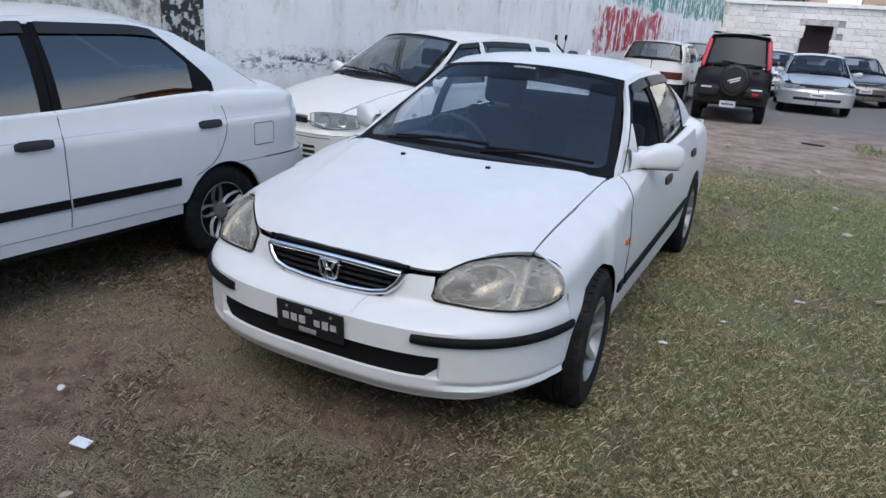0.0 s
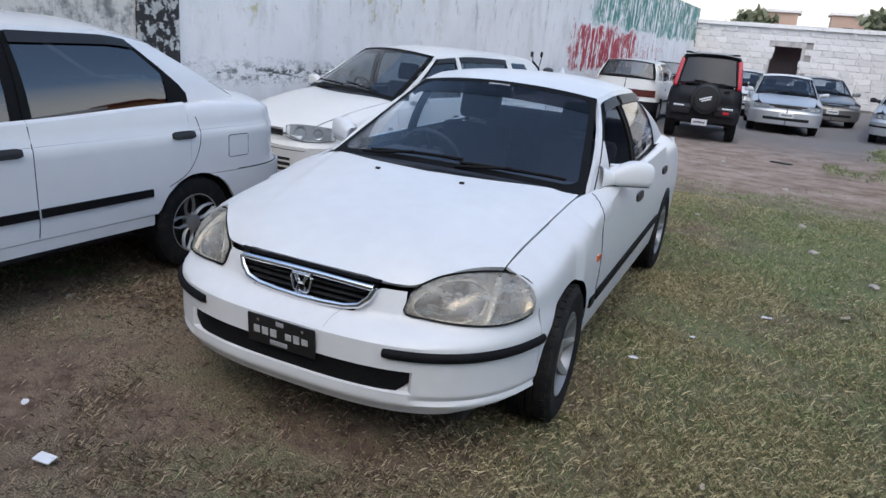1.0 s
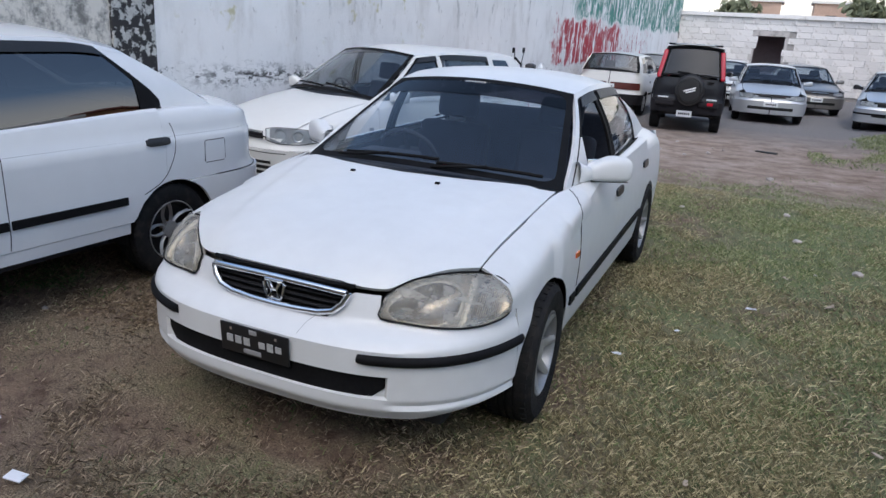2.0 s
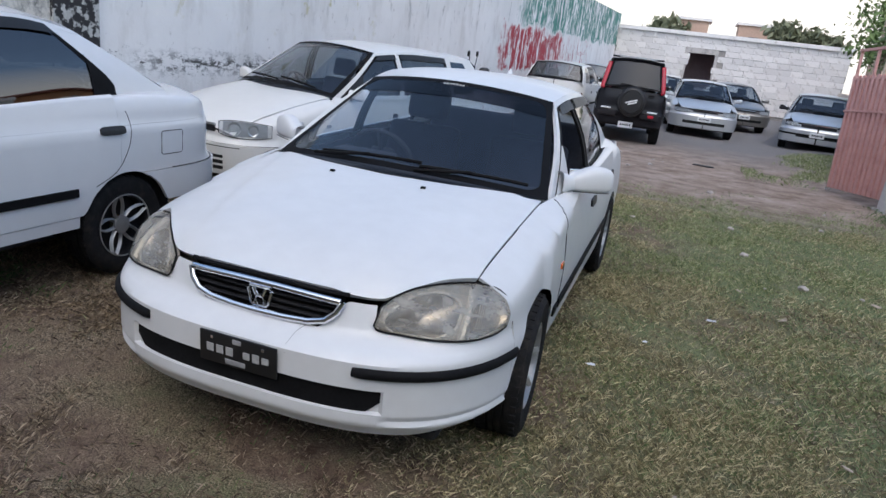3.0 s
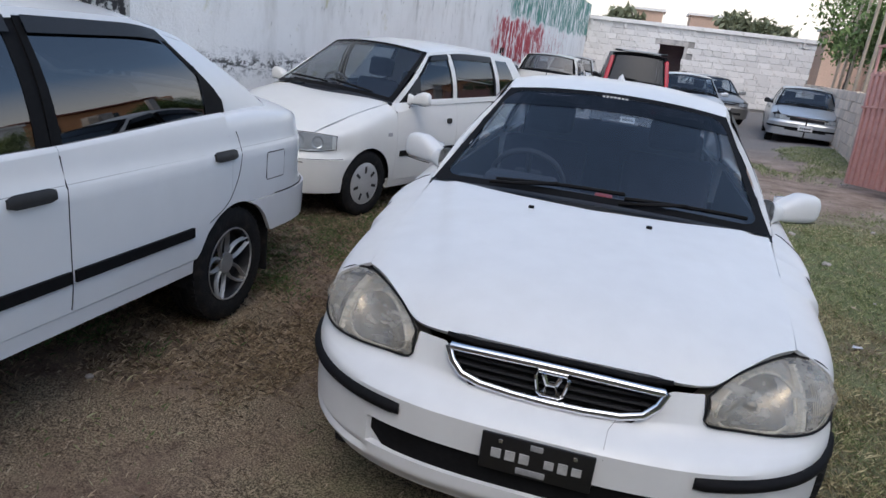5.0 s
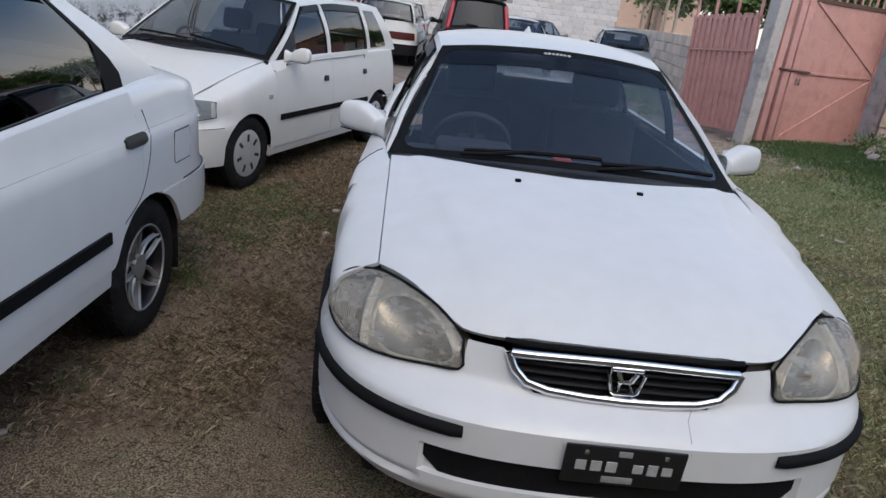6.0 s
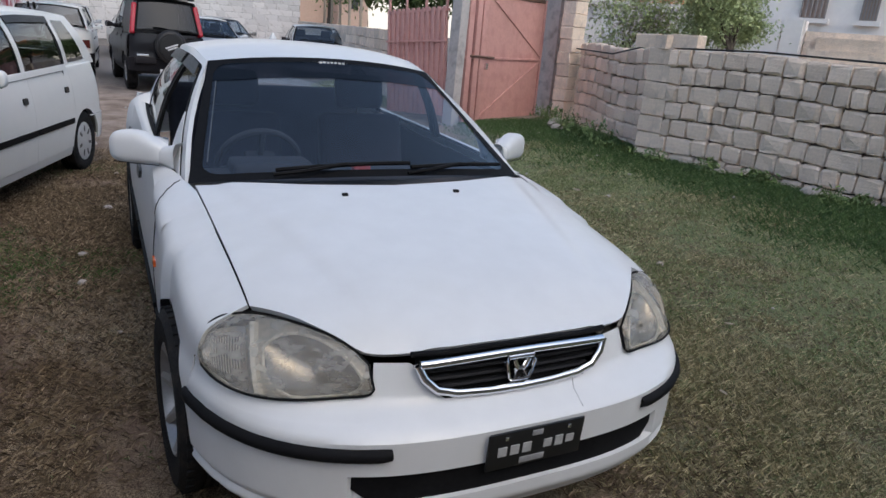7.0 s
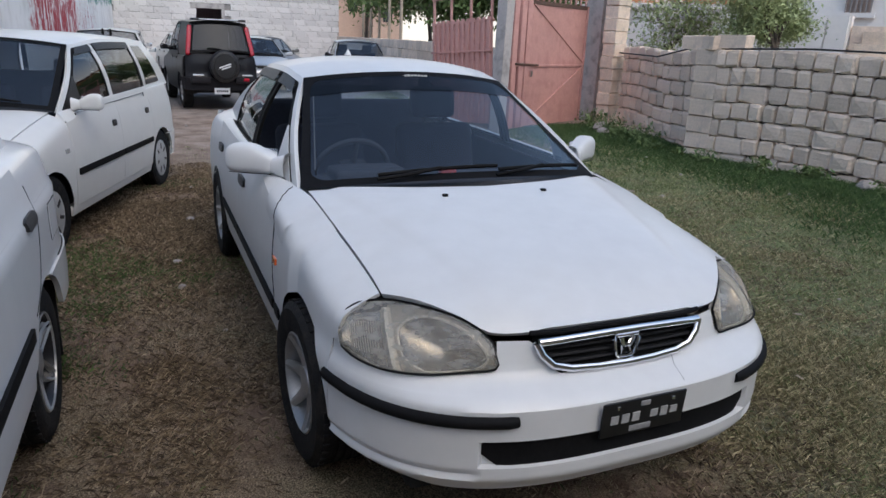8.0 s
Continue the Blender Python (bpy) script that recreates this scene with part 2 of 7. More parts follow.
# ---- wheels ----
def make_wheel(parent, at, r, width, side, style, rim_r):
    """A wheel with its outer face towards side (+1: +x)."""
    w = new("wheel")
    w.parent = parent
    w.matrix_local = pose(*at) @ Matrix.Diagonal((side, 1, 1, 1))
    h = width / 2
    prof = [(rim_r, -h * 0.9), (rim_r + 0.02, -h), (r * 0.9, -h * 1.04), (r * 0.975, -h * 0.86), (r, -h * 0.6)]
    for g in (-0.33, 0.0, 0.33):
        prof += [(r, h * (g - 0.06)), (r - 0.008, h * (g - 0.05)), (r - 0.008, h * (g + 0.05)), (r, h * (g + 0.06))]
    prof += [(r, h * 0.6), (r * 0.975, h * 0.86), (r * 0.9, h * 1.04), (rim_r + 0.02, h), (rim_r, h * 0.9)]
    part("tyre", lathe(prof, 48), RUBBER, w)
    lugs = bmesh.new()
    for i in range(44):
        a = 2 * math.pi * i / 44
        for s in (-1, 1):
            rot = Matrix.Rotation(a + 0.06 * s, 4, "X")
            box(lugs, h * 0.62 if s > 0 else -h * 0.86, h * 0.86 if s > 0 else -h * 0.62, -0.012, 0.012, r * 0.978, r + 0.001, m=rot)
    tagged(part("tread", lugs, RUBBER, w, smooth=False), kind="stuff")
    body, face = {"dark": (ALLOY_D, ALLOY_MID), "alloy": (ALLOY_MID, ALLOY), "cap": (HUBCAP, HUBCAP), "steel": (ALLOY_D, ALLOY_D)}[style]
    part("rim", lathe([(rim_r, h * 0.92), (rim_r * 0.97, h * 0.95), (rim_r * 0.92, h * 0.8), (rim_r * 0.9, h * 0.1), (0.05, h * 0.05)], 40), body, w)
    if style in ("dark", "alloy"):
        n = 5 if style == "dark" else 7
        for i in range(n):
            bm = bmesh.new()
            rot = Matrix.Rotation(2 * math.pi * i / n + 0.2, 4, "X")
            for s in ((-1, 1) if style == "dark" else (0,)):
                A, B = [], []
                for t in np.linspace(0, 1, 7):
                    rr = 0.045 + (rim_r * 0.94 - 0.045) * t
                    c = s * (0.021 + 0.013 * math.sin(t * 3.6))
                    wd = (0.0038 + 0.004 * math.sin(t * 2.6)) if style == "dark" else 0.017 * (1 + 0.6 * (1 - t))
                    dep = h * (0.55 + 0.33 * t ** 2)
                    A.append((dep, c - wd, rr))
                    B.append((dep, c + wd, rr))
                P = np.stack([np.array(A), (np.array(A) + np.array(B)) / 2 + np.array((0.008, 0, 0)), np.array(B)], axis=1)
                b2 = sheet(P, 0.02, flip=True)
                me = bpy.data.meshes.new("tmp")
                bmesh.ops.transform(b2, matrix=rot, verts=b2.verts)
                b2.to_mesh(me)
                b2.free()
                bm.from_mesh(me)
                bpy.data.meshes.remove(me)
            part("spoke", bm, face, w)
    else:
        bm = lathe([(rim_r * 0.98, h * 0.9), (rim_r * 0.9, h * 1.0), (rim_r * 0.6, h * 0.98), (rim_r * 0.3, h * 1.02), (0.03, h * 1.03)], 40, True)
        part("hubcap", bm, face, w)
        for i in range(7):
            b = boxed(h * 0.99, h * 1.02, -0.012, 0.012, rim_r * 0.5, rim_r * 0.82, m=Matrix.Rotation(2 * math.pi * i / 7, 4, "X"))
            part("cap_slot", b, ALLOY_D, w, smooth=False)
    if style == "dark":
        part("rim_lip", lathe([(rim_r * 0.985, h * 0.9), (rim_r * 0.98, h * 0.98), (rim_r * 0.955, h * 0.98), (rim_r * 0.95, h * 0.88)], 40), ALLOY, w)
    part("hub", lathe([(0.055, h * 0.5), (0.052, h * 0.68), (0.03, h * 0.74), (0.002, h * 0.75)], 20, True), face, w)
    return w


# ---- car bodies ----
class Car:
    """Panels laid on one master shape: a plan outline, a section, a deck line and a cabin. Nose at y = 0, facing -y; +x is its left."""

    def __init__(s, name, label, place, L, a, bf, nf, br, nr, y1, y2, arch, hub, zc, drop, zb, inset, belt, belt_bow, cabA, cabB, cabC, cabD, rail_x, rail_z, rise0, rise1, u_a, roof_bow, crown, handle_rise, y_rear, hood_edge, side=None, bump_z=None, half_y=None, mirror=None, mirror_m=None, boot_edge=None):
        s.L = L
        s.a = a
        s.bf = bf
        s.nf = nf
        s.br = br
        s.nr = nr
        s.y1 = y1
        s.y2 = y2
        s.arch = arch
        s.hub = hub
        s.zc = zc
        s.drop = drop
        s.zb = zb
        s.inset = inset
        s.belt = belt
        s.belt_bow = belt_bow
        s.cabA = cabA
        s.cabB = cabB
        s.cabC = cabC
        s.cabD = cabD
        s.rail_x = rail_x
        s.rail_z = rail_z
        s.rise0 = rise0
        s.rise1 = rise1
        s.u_a = u_a
        s.roof_bow = roof_bow
        s.crown = crown
        s.handle_rise = handle_rise
        s.y_rear = y_rear
        s.hood_edge = hood_edge
        s.side = side
        s.bump_z = bump_z
        s.half_y = half_y
        s.mirror = mirror
        s.mirror_m = mirror_m
        s.boot_edge = boot_edge
        s.sill_door = s.sill_rear = None
        s.crease = ()
        s.open_panes = ()
        s.handle_off = (0.14, 0.14)
        s.gap = 0.004
        s.ff = None
        s.handle_len = (0.1, 0.085)
        s.sail = None
        s.long_wing = False
        s.ridge = None
        s.flush = False
        s.root = thing(name, place, label, "car")

    def half(s, y):
        """Half-width of the outline at y."""
        y = np.asarray(y, float)
        f = np.clip(1 - y / s.bf, 0, 1) ** s.nf
        r = np.clip(1 - (s.L - y) / s.br, 0, 1) ** s.nr
        return s.a * (1 - f) ** (1 / s.nf) * (1 - r) ** (1 / s.nr) - 0.012 * ((y - s.L / 2) / (s.L / 2)) ** 2 * (y > s.bf) * (y < s.L - s.br) * 0

    def outline(s, k):
        """Place and outward normal on the plan outline. k: 0..1 front quarter, 1..2 flank, 2..3 rear quarter."""
        if k <= 1:
            f = max(k, 1e-4) * math.pi / 2
            x, y = s.a * math.sin(f) ** (2 / s.nf), s.bf - s.bf * max(math.cos(f), 0) ** (2 / s.nf)
            gx, gy = (x / s.a) ** (s.nf - 1) / s.a, -((s.bf - y) / s.bf) ** (s.nf - 1) / s.bf
        elif k <= 2:
            x, y = s.a, s.bf + (k - 1) * (s.L - s.br - s.bf)
            gx, gy = 1, 0
        else:
            f = max(3 - k, 1e-4) * math.pi / 2
            x, y = s.a * math.sin(f) ** (2 / s.nr), s.L - s.br + s.br * max(math.cos(f), 0) ** (2 / s.nr)
            gx, gy = (x / s.a) ** (s.nr - 1) / s.a, ((y - s.L + s.br) / s.br) ** (s.nr - 1) / s.br
        g = math.hypot(gx, gy)
        return x, y, gx / g, gy / g

    def kf(s, x):
        """k in the front quarter at half-width x."""
        return math.asin(min(1, x / s.a) ** (s.nf / 2)) / (math.pi / 2)

    def kx(s, x, z):
        """k in the front quarter at which the skin itself lies at half-width x."""
        lo, hi = 0.001, 0.999
        for _ in range(40):
            mid = (lo + hi) / 2
            lo, hi = (mid, hi) if s.skin(mid, z)[0] < x else (lo, mid)
        return (lo + hi) / 2

    def kr(s, x):
        return 3 - math.asin(min(1, x / s.a) ** (s.nr / 2)) / (math.pi / 2)

    def ks(s, y):
        """k on the flank at y."""
        if y < s.bf:
            return math.acos(((s.bf - y) / s.bf) ** (s.nf / 2)) / (math.pi / 2)
        if y > s.L - s.br:
            return 3 - math.acos(((y - s.L + s.br) / s.br) ** (s.nr / 2)) / (math.pi / 2)
        return 1 + (y - s.bf) / (s.L - s.br - s.bf)

    def top(s, x, y):
        """Height of bonnet, wings and boot lid."""
        w = np.maximum(s.half(y), 0.05)
        z = s.zc(y) - s.drop(y) * np.minimum(np.abs(x) / w, 1.0) ** 4
        return z + s.ridge(np.abs(x), y) if s.ridge else z

    def shoulder(s, k):
        x, y = s.outline(k)[:2]
        return float(s.zc(y) - s.drop(y))

    def skin(s, k, z, out=0.0, sx=1):
        x, y, nx, ny = s.outline(k)
        d = out - s.inset(k, z, s)
        return (sx * (x + nx * d), y + ny * d, z)

    def sill(s, k):
        """Lower edge of the flank, with the wheel arches cut out."""
        y = s.outline(k)[1]
        z = s.zb(k)
        for yh in (s.y1, s.y2):
            d = abs(y - yh)
            if d < s.arch:
                z = max(z, s.hub + math.sqrt(s.arch ** 2 - d ** 2))
        return z

    def ysteps(s, y0, y1, n):
        ys = list(np.linspace(y0, y1, n))
        for yh in (s.y1, s.y2):
            for e in (-1, 1):
                ys += [yh + e * s.arch * f for f in (0.9995, 1.0005, 0.97, 0.9, 0.75, 0.5, 0.25)]
        return sorted(y for y in ys if y0 - 1e-6 <= y <= y1 + 1e-6)

    def rows(s, z0, z1, n, power=1.0):
        """Heights from z0 to z1, with the nearest ones laid on the creases."""
        zs = [z0 + (z1 - z0) * (j / n) ** power for j in range(n + 1)]
        used = set()
        for q in s.crease:
            if z0 + 0.02 < q < z1 - 0.02:
                j = min((i for i in range(1, n) if i not in used), key=lambda i: abs(zs[i] - q))
                zs[j] = q
                used.add(j)
        return sorted(zs)

    def panel(s, name, ks, lo, hi, n, material, parent=None, sx=1, out=0.0, depth=0.012, label="", power=1.0):
        P = []
        base, crest = min(lo(k) for k in ks), max(hi(k) for k in ks)
        for k in ks:
            z0, z1 = lo(k), hi(k)
            if s.crease and name == "door":
                P.append([s.skin(k, min(max(z, z0), z1), out, sx) for z in s.rows(base, crest, n, power)])
            else:
                P.append([s.skin(k, z, out(k) if callable(out) else out, sx) for z in s.rows(z0, z1, n, power)])
        return part(name, sheet(P, depth, flip=sx < 0), material, parent or s.root, label)

    def wing_panel(s, name, y0, y1, edge, material, lo=None, nz=14, nt=8, ny=18, sx=1, label="", depth=0.012):
        """Flank from the sill over the shoulder up to an inner edge x = edge(y) on the deck."""
        lo = lo or s.sill
        P = []
        steps = s.ysteps(y0, y1, ny)
        base, crest = min(lo(s.ks(y)) for y in steps), max(s.shoulder(s.ks(y)) for y in steps)
        for y in steps:
            k = s.ks(y)
            z0, z1 = lo(k), s.shoulder(k)
            row = [s.skin(k, min(max(z, z0), z1), 0, sx) for z in s.rows(base, crest if s.crease else z1, nz)[:nz]]
            xs, ys, zs = s.skin(k, z1, 0, sx)
            e = edge(y)
            for j in range(nt + 1):
                t = j / nt
                x = abs(xs) + (e - abs(xs)) * t
                row.append((sx * x, ys, float(s.top(x / abs(xs) * s.half(ys) if abs(xs) > 0 else x, ys))))
            P.append(row)
        # round the shoulder off
        P = np.array(P)
        for _ in range(3):
            Q = P.copy()
            a, b = nz - 2, nz + 3
            Q[:, a:b] = 0.25 * P[:, a - 1:b - 1] + 0.5 * P[:, a:b] + 0.25 * P[:, a + 1:b + 1]
            P = Q
        return part(name, sheet(P, depth, flip=sx < 0), material, s.root, label)

    def deck(s, name, y0, y1, edge, material, ny=24, nx=25, lip=0.0, label="", depth=0.015):
        """Bonnet or boot lid: y0(x) to y1(x), half-width edge(y)."""
        P = []
        for j in range(ny + 1):
            row = []
            for i in range(nx):
                a = -1 + 2 * i / (nx - 1)
                t = j / ny
                x = a * edge(t)
                y = y0(abs(x)) + (y1(abs(x)) - y0(abs(x))) * t
                wide = abs(s.skin(s.ks(y), s.shoulder(s.ks(y)))[0]) if s.flush else 1.0
                z = float(s.top(x / wide * float(s.half(y)) if s.flush else x, y)) - (lip(abs(x)) if callable(lip) else lip) * math.exp(-(y - y0(abs(x))) / 0.05)
                row.append((x, y, z))
            P.append(row)
        return part(name, sheet(P, depth, flip=True), material, s.root, label)

    def rail(s, v, u, sx=1):
        """Cabin flank: u along from A post to C post, v up from the belt to the roof."""
        lo = np.array([s.cabA[0] + (s.cabD[0] - s.cabA[0]) * u, s.cabA[1] + (s.cabD[1] - s.cabA[1]) * u, 0])
        lo[2] = s.belt(lo[1])
        lo[0] += s.belt_bow * 4 * u * (1 - u)
        hi = np.array([float(s.rail_x(u)), s.cabB[1] + (s.cabC[1] - s.cabB[1]) * u, float(s.rail_z(u))])
        q = lo * (1 - v) + hi * v
        q[0] += 0.028 * math.sin(math.pi * v)
        q[0] *= sx
        return q

    def flank(s, name, us, vs, material, parent=None, sx=1, out=0.0, depth=0.01, label=""):
        """A patch of the cabin flank; us may be functions of v."""
        P = []
        for i in range(9):
            row = []
            for v in np.linspace(vs[0], vs[1], 7):
                u0, u1 = us[0](v) if callable(us[0]) else us[0], us[1](v) if callable(us[1]) else us[1]
                q = s.rail(v, u0 + (u1 - u0) * i / 8, sx)
                q[0] += sx * out
                row.append(q)
            P.append(row)
        return part(name, sheet(P, depth, flip=sx < 0), material, parent or s.root, label)

    def screen(s, name, base, crest, bow0, bow1, material, parent=None, cut=(0, 1, 0, 1), out=0.0, n=16, depth=0.0, rear=False, label=""):
        """A bowed screen between two corner places (left side given), bowed along y in the middle."""
        P = []
        for i in range(n + 1):
            a = -1 + 2 * (cut[0] + (cut[1] - cut[0]) * i / n)
            row = []
            for j in range(11):
                v = cut[2] + (cut[3] - cut[2]) * j / 10
                x = a * (base[0] + (crest[0] - base[0]) * v)
                y = base[1] + (crest[1] - base[1]) * v + (bow0 * (1 - v) + bow1 * v) * (1 - a * a)
                z = base[2] + (crest[2] - base[2]) * v + (s.rise0 * (1 - v) + s.rise1 * v) * (1 - a * a)
                n_y = (1 if rear else -1) * 0.8
                row.append((x, y + out * n_y, z + out * 0.6))
            P.append(row)
        return part(name, sheet(P, depth, flip=rear), material, parent or s.root, label)

    def roof(s, material, bow0, bow1, crown, out=0.0, name="roof", depth=0.02):
        P = []
        for i in range(25):
            a = -1 + 2 * i / 24
            row = []
            for j in range(21):
                u = j / 20
                q = s.rail(1.0, u)
                y = q[1] + (bow0 * (1 - u) + bow1 * u) * (1 - a * a)
                row.append((a * q[0], y, q[2] + (s.rise1 * (1 - u) + s.rise1 * u + crown * 4 * u * (1 - u)) * (1 - abs(a) ** 2.6) + out))
            P.append(row)
        return part(name, sheet(P, depth), material, s.root)

    def underbody(s, z_top=None):
        """Dark inner body that closes the gaps, with wheel wells left open."""
        bm = bmesh.new()
        zt = z_top or 0.55
        box(bm, -s.a + 0.2, s.a - 0.2, 0.2, s.L - 0.2, max(0.2, s.zb(1.5)), zt - 0.02, 0.03)
        ya, yb = s.y1 + s.arch + 0.03, s.y2 - s.arch - 0.03
        box(bm, -s.a + 0.09, s.a - 0.09, ya, yb, max(0.2, s.zb(1.5)), zt - 0.01, 0.02)
        part("floorpan", bm, VOID, s.root, smooth=False)
        for yh in (s.y1, s.y2):
            for sx in (-1, 1):
                P = []
                for t in np.linspace(-0.1, math.pi + 0.1, 17):
                    yy, zz = yh + (s.arch + 0.004) * math.cos(t), s.hub + (s.arch + 0.004) * math.sin(t)
                    P.append([(sx * xx, yy, zz) for xx in (s.a - 0.05, s.a - 0.28)])
                part("wheel_arch_liner", sheet(P, 0), VOID, s.root)

    def wheels(s, style, steer=0.0, width=0.185, rim=0.19, out=-0.025):
        for yh in (s.y1, s.y2):
            for sx in (-1, 1):
                make_wheel(s.root, (sx * (s.a + out - width / 2), yh, s.hub, 0, 0, steer if yh == s.y1 else 0), s.hub + 0.004, width, sx, style, rim)


def uy(c, y, v):
    """u of the cabin flank at a given y and height v."""
    lo0, lo1, hi0, hi1 = c.cabA[1], c.cabD[1], c.cabB[1], c.cabC[1]
    return (y - lo0 - (hi0 - lo0) * v) / ((lo1 - lo0) + ((hi1 - hi0) - (lo1 - lo0)) * v)


def build_flanks(c, paint, doors, win_end, glass_m, visor=True, trim_z=None, trim_y=None, rear_edge=None, handle_m=None, front_from=None, sides=(-1, 1), handle_z=0.78, b_black=True, wing_lo=None, trim_h=0.022):
    """Wings, doors with their windows, rear quarters, posts, on both sides. doors: list of (y0, y1)."""
    hood_edge = c.hood_edge
    gap = c.gap
    for sx in sides:
        y_d0, y_dn = doors[0][0], doors[-1][1]
        c.wing_panel("front_wing", front_from, y_d0 - gap, hood_edge, paint, lo=wing_lo, sx=sx)
        fall = max(0.0, float(c.belt(y_d0)) - c.shoulder(c.ks(y_d0)) + 0.01)
        belt_hi = lambda k: float(c.belt(c.outline(k)[1])) - fall * (1 - float(smooth01(y_d0, y_d0 + 0.6, c.outline(k)[1])))
        for i, (y0, y1) in enumerate(doors):
            ys = c.ysteps(y0 + gap, y1 - gap, 12)
            ks = [c.ks(y) for y in ys]
            d = c.panel("door", ks, c.sill_door, belt_hi, 14, paint, sx=sx)
            # belt seal from the door skin to the glass
            A = [c.skin(k, belt_hi(k) - 0.001, 0, sx) for k in ks]
            B = [c.rail(0.0, uy(c, y, 0.0), sx) for y in ys]
            f = [0.7 + 0.3 * (i == 0) * float(smooth01(c.cabA[1] + 0.25, c.cabA[1] + 0.1, y)) for y in ys]
            Q = [np.array(a) * (1 - g) + np.array(b) * g + np.array((0, 0, 0.04 * (1 - g))) for a, b, g in zip(A, B, f)]
            part("door_shoulder", sheet(ruled(A, Q, 4, 0.01, (0, 0, 1)), 0.0, flip=sx < 0), paint, d)
            part("belt_seal", sheet(ruled(Q, B, 2), 0.0, flip=sx < 0), TRIM, d)
            w0 = (lambda v, y=y0 + 0.035: max(uy(c, y, v), c.u_a + 0.012))
            w1 = (lambda v, y=y1 - 0.035: uy(c, y, v)) if i < len(doors) - 1 else (lambda v: win_end(v))
            shut = (i, sx) not in c.open_panes
            pane = c.flank("pane", (w0, w1), (0.02, 0.9 if shut else 0.06), glass_m, d, sx, 0.0, 0.0)
            pane.visible_shadow = False
            for nm, a, b, vs in (("window_frame", lambda v, w0=w0: w0(v) - 0.012, lambda v, w0=w0: w0(v) + 0.006, (0.0, 0.93)), ("window_frame", lambda v, w1=w1: w1(v) - 0.008, lambda v, w1=w1: w1(v) + 0.014, (0.0, 0.93)), ("window_frame", lambda v, w0=w0: w0(v) - 0.012, lambda v, w1=w1: w1(v) + 0.014, (0.895, 0.94))):
                c.flank(nm, (a, b), vs, TRIM, d, sx, 0.003, 0.012)
            if visor:
                c.flank("rain_visor", (lambda v, w0=w0: w0(v) + 0.002, lambda v, w1=w1: w1(v) + 0.004), (0.83, 0.95), GLASS_TINT if visor == 2 else PLASTIC, d, sx, 0.016, 0.0)
            # handle
            hy = y1 - c.handle_off[min(i, 1)]
            kk = [c.ks(y) for y in np.linspace(hy - c.handle_len[min(i, 1)], hy + min(0.085, c.handle_len[1]), 8)]
            hz = float(handle_z + (hy - doors[0][0]) * c.handle_rise)
            ha, hb = c.outline(kk[0])[1], c.outline(kk[-1])[1]
            rnd = lambda k: 0.024 * (1 - abs(2 * (c.outline(k)[1] - ha) / (hb - ha) - 1) ** 10 * 0.35)
            c.panel("door_handle", kk, lambda k: hz - rnd(k), lambda k: hz + rnd(k), 3, handle_m or PLASTIC, d, sx, 0.012, 0.016)
            if trim_z is not None:
                ta, tb = max(y0 + 0.01, trim_y[0]), min(y1 - 0.01, trim_y[1])
                if tb > ta:
                    kk = [c.ks(y) for y in np.linspace(ta, tb, 10)]
                    c.panel("side_strip", kk, lambda k: trim_z(c.outline(k)[1]) - trim_h, lambda k: trim_z(c.outline(k)[1]) + trim_h, 4, TRIM, d, sx, 0.012, 0.016)
        # filled corner between wing, door and post
        k0, k1 = c.ks(y_d0 - gap - 0.012), c.ks(y_d0 + gap + 0.012)
        wx, wy, _ = c.skin(k0, c.shoulder(k0), 0, 1)
        A1, B1 = np.array(c.skin(k1, belt_hi(k1) - 0.001, 0, 1)), np.array(c.rail(0.0, uy(c, y_d0 + gap + 0.012, 0.0), 1))
        P = []
        for t in np.linspace(0.1, 1.0, 10):
            x = wx + (max(hood_edge(y_d0), B1[0]) - wx) * t
            p0 = np.array((x, wy, float(c.top(x / wx * c.half(wy), wy)) + 0.0015))
            p1 = A1 * (1 - t) + B1 * t + np.array((0, 0, 0.0015 + 0.024 * t * (1 - t)))
            P.append([tuple((p0 * (1 - q) + p1 * q) * np.array((sx, 1, 1))) for q in (0, 0.5, 1)])
        if not c.long_wing:
            part("scuttle_corner", sheet(P, 0.004, flip=sx > 0), paint, c.root)
        # base of the mirror in the corner of the front window
        if c.sail:
            c.flank("mirror_sail", (lambda v: c.u_a + 0.004, lambda v: c.u_a + 0.012 + 0.11 * (1 - v / 0.5)), (0.0, 0.5), c.sail, None, sx, 0.006, 0.012)
        # posts and rails
        c.flank("a_post", (0.0, lambda v: c.u_a), (0.0, 1.0), paint, None, sx, 0.0, 0.02)
        for (a, b) in zip(doors, doors[1:]):
            c.flank("b_post", (lambda v: uy(c, a[1] - (0.045 if b_black else 0.03), v), lambda v: uy(c, a[1] + (0.045 if b_black else 0.03), v)), (0.0, 0.93), TRIM if b_black else paint, None, sx, -0.004 if b_black else 0.007, 0.01)
        c.flank("roof_rail", (0.0, 1.0), (0.925, 1.0), paint, None, sx, 0.002, 0.02)
        c.flank("c_post", (lambda v: win_end(max(v, 0)) + 0.012, 1.0), (-0.07, 0.94), paint, None, sx, 0.001, 0.02)
        # rear quarter
        edge = rear_edge or (lambda y: max(0.1, float(c.half(y)) - 0.2))
        c.wing_panel("rear_quarter", y_dn + gap, c.y_rear, edge, paint, lo=c.sill_rear, sx=sx, ny=22)
        # sill
        kk = [c.ks(y) for y in np.linspace(c.y1 + c.arch + 0.01, c.y2 - c.arch - 0.01, 8)]
        c.panel("sill", kk, lambda k: c.zb(k), lambda k: c.zb(k) + 0.062, 4, paint, None, sx, -0.004, 0.05)


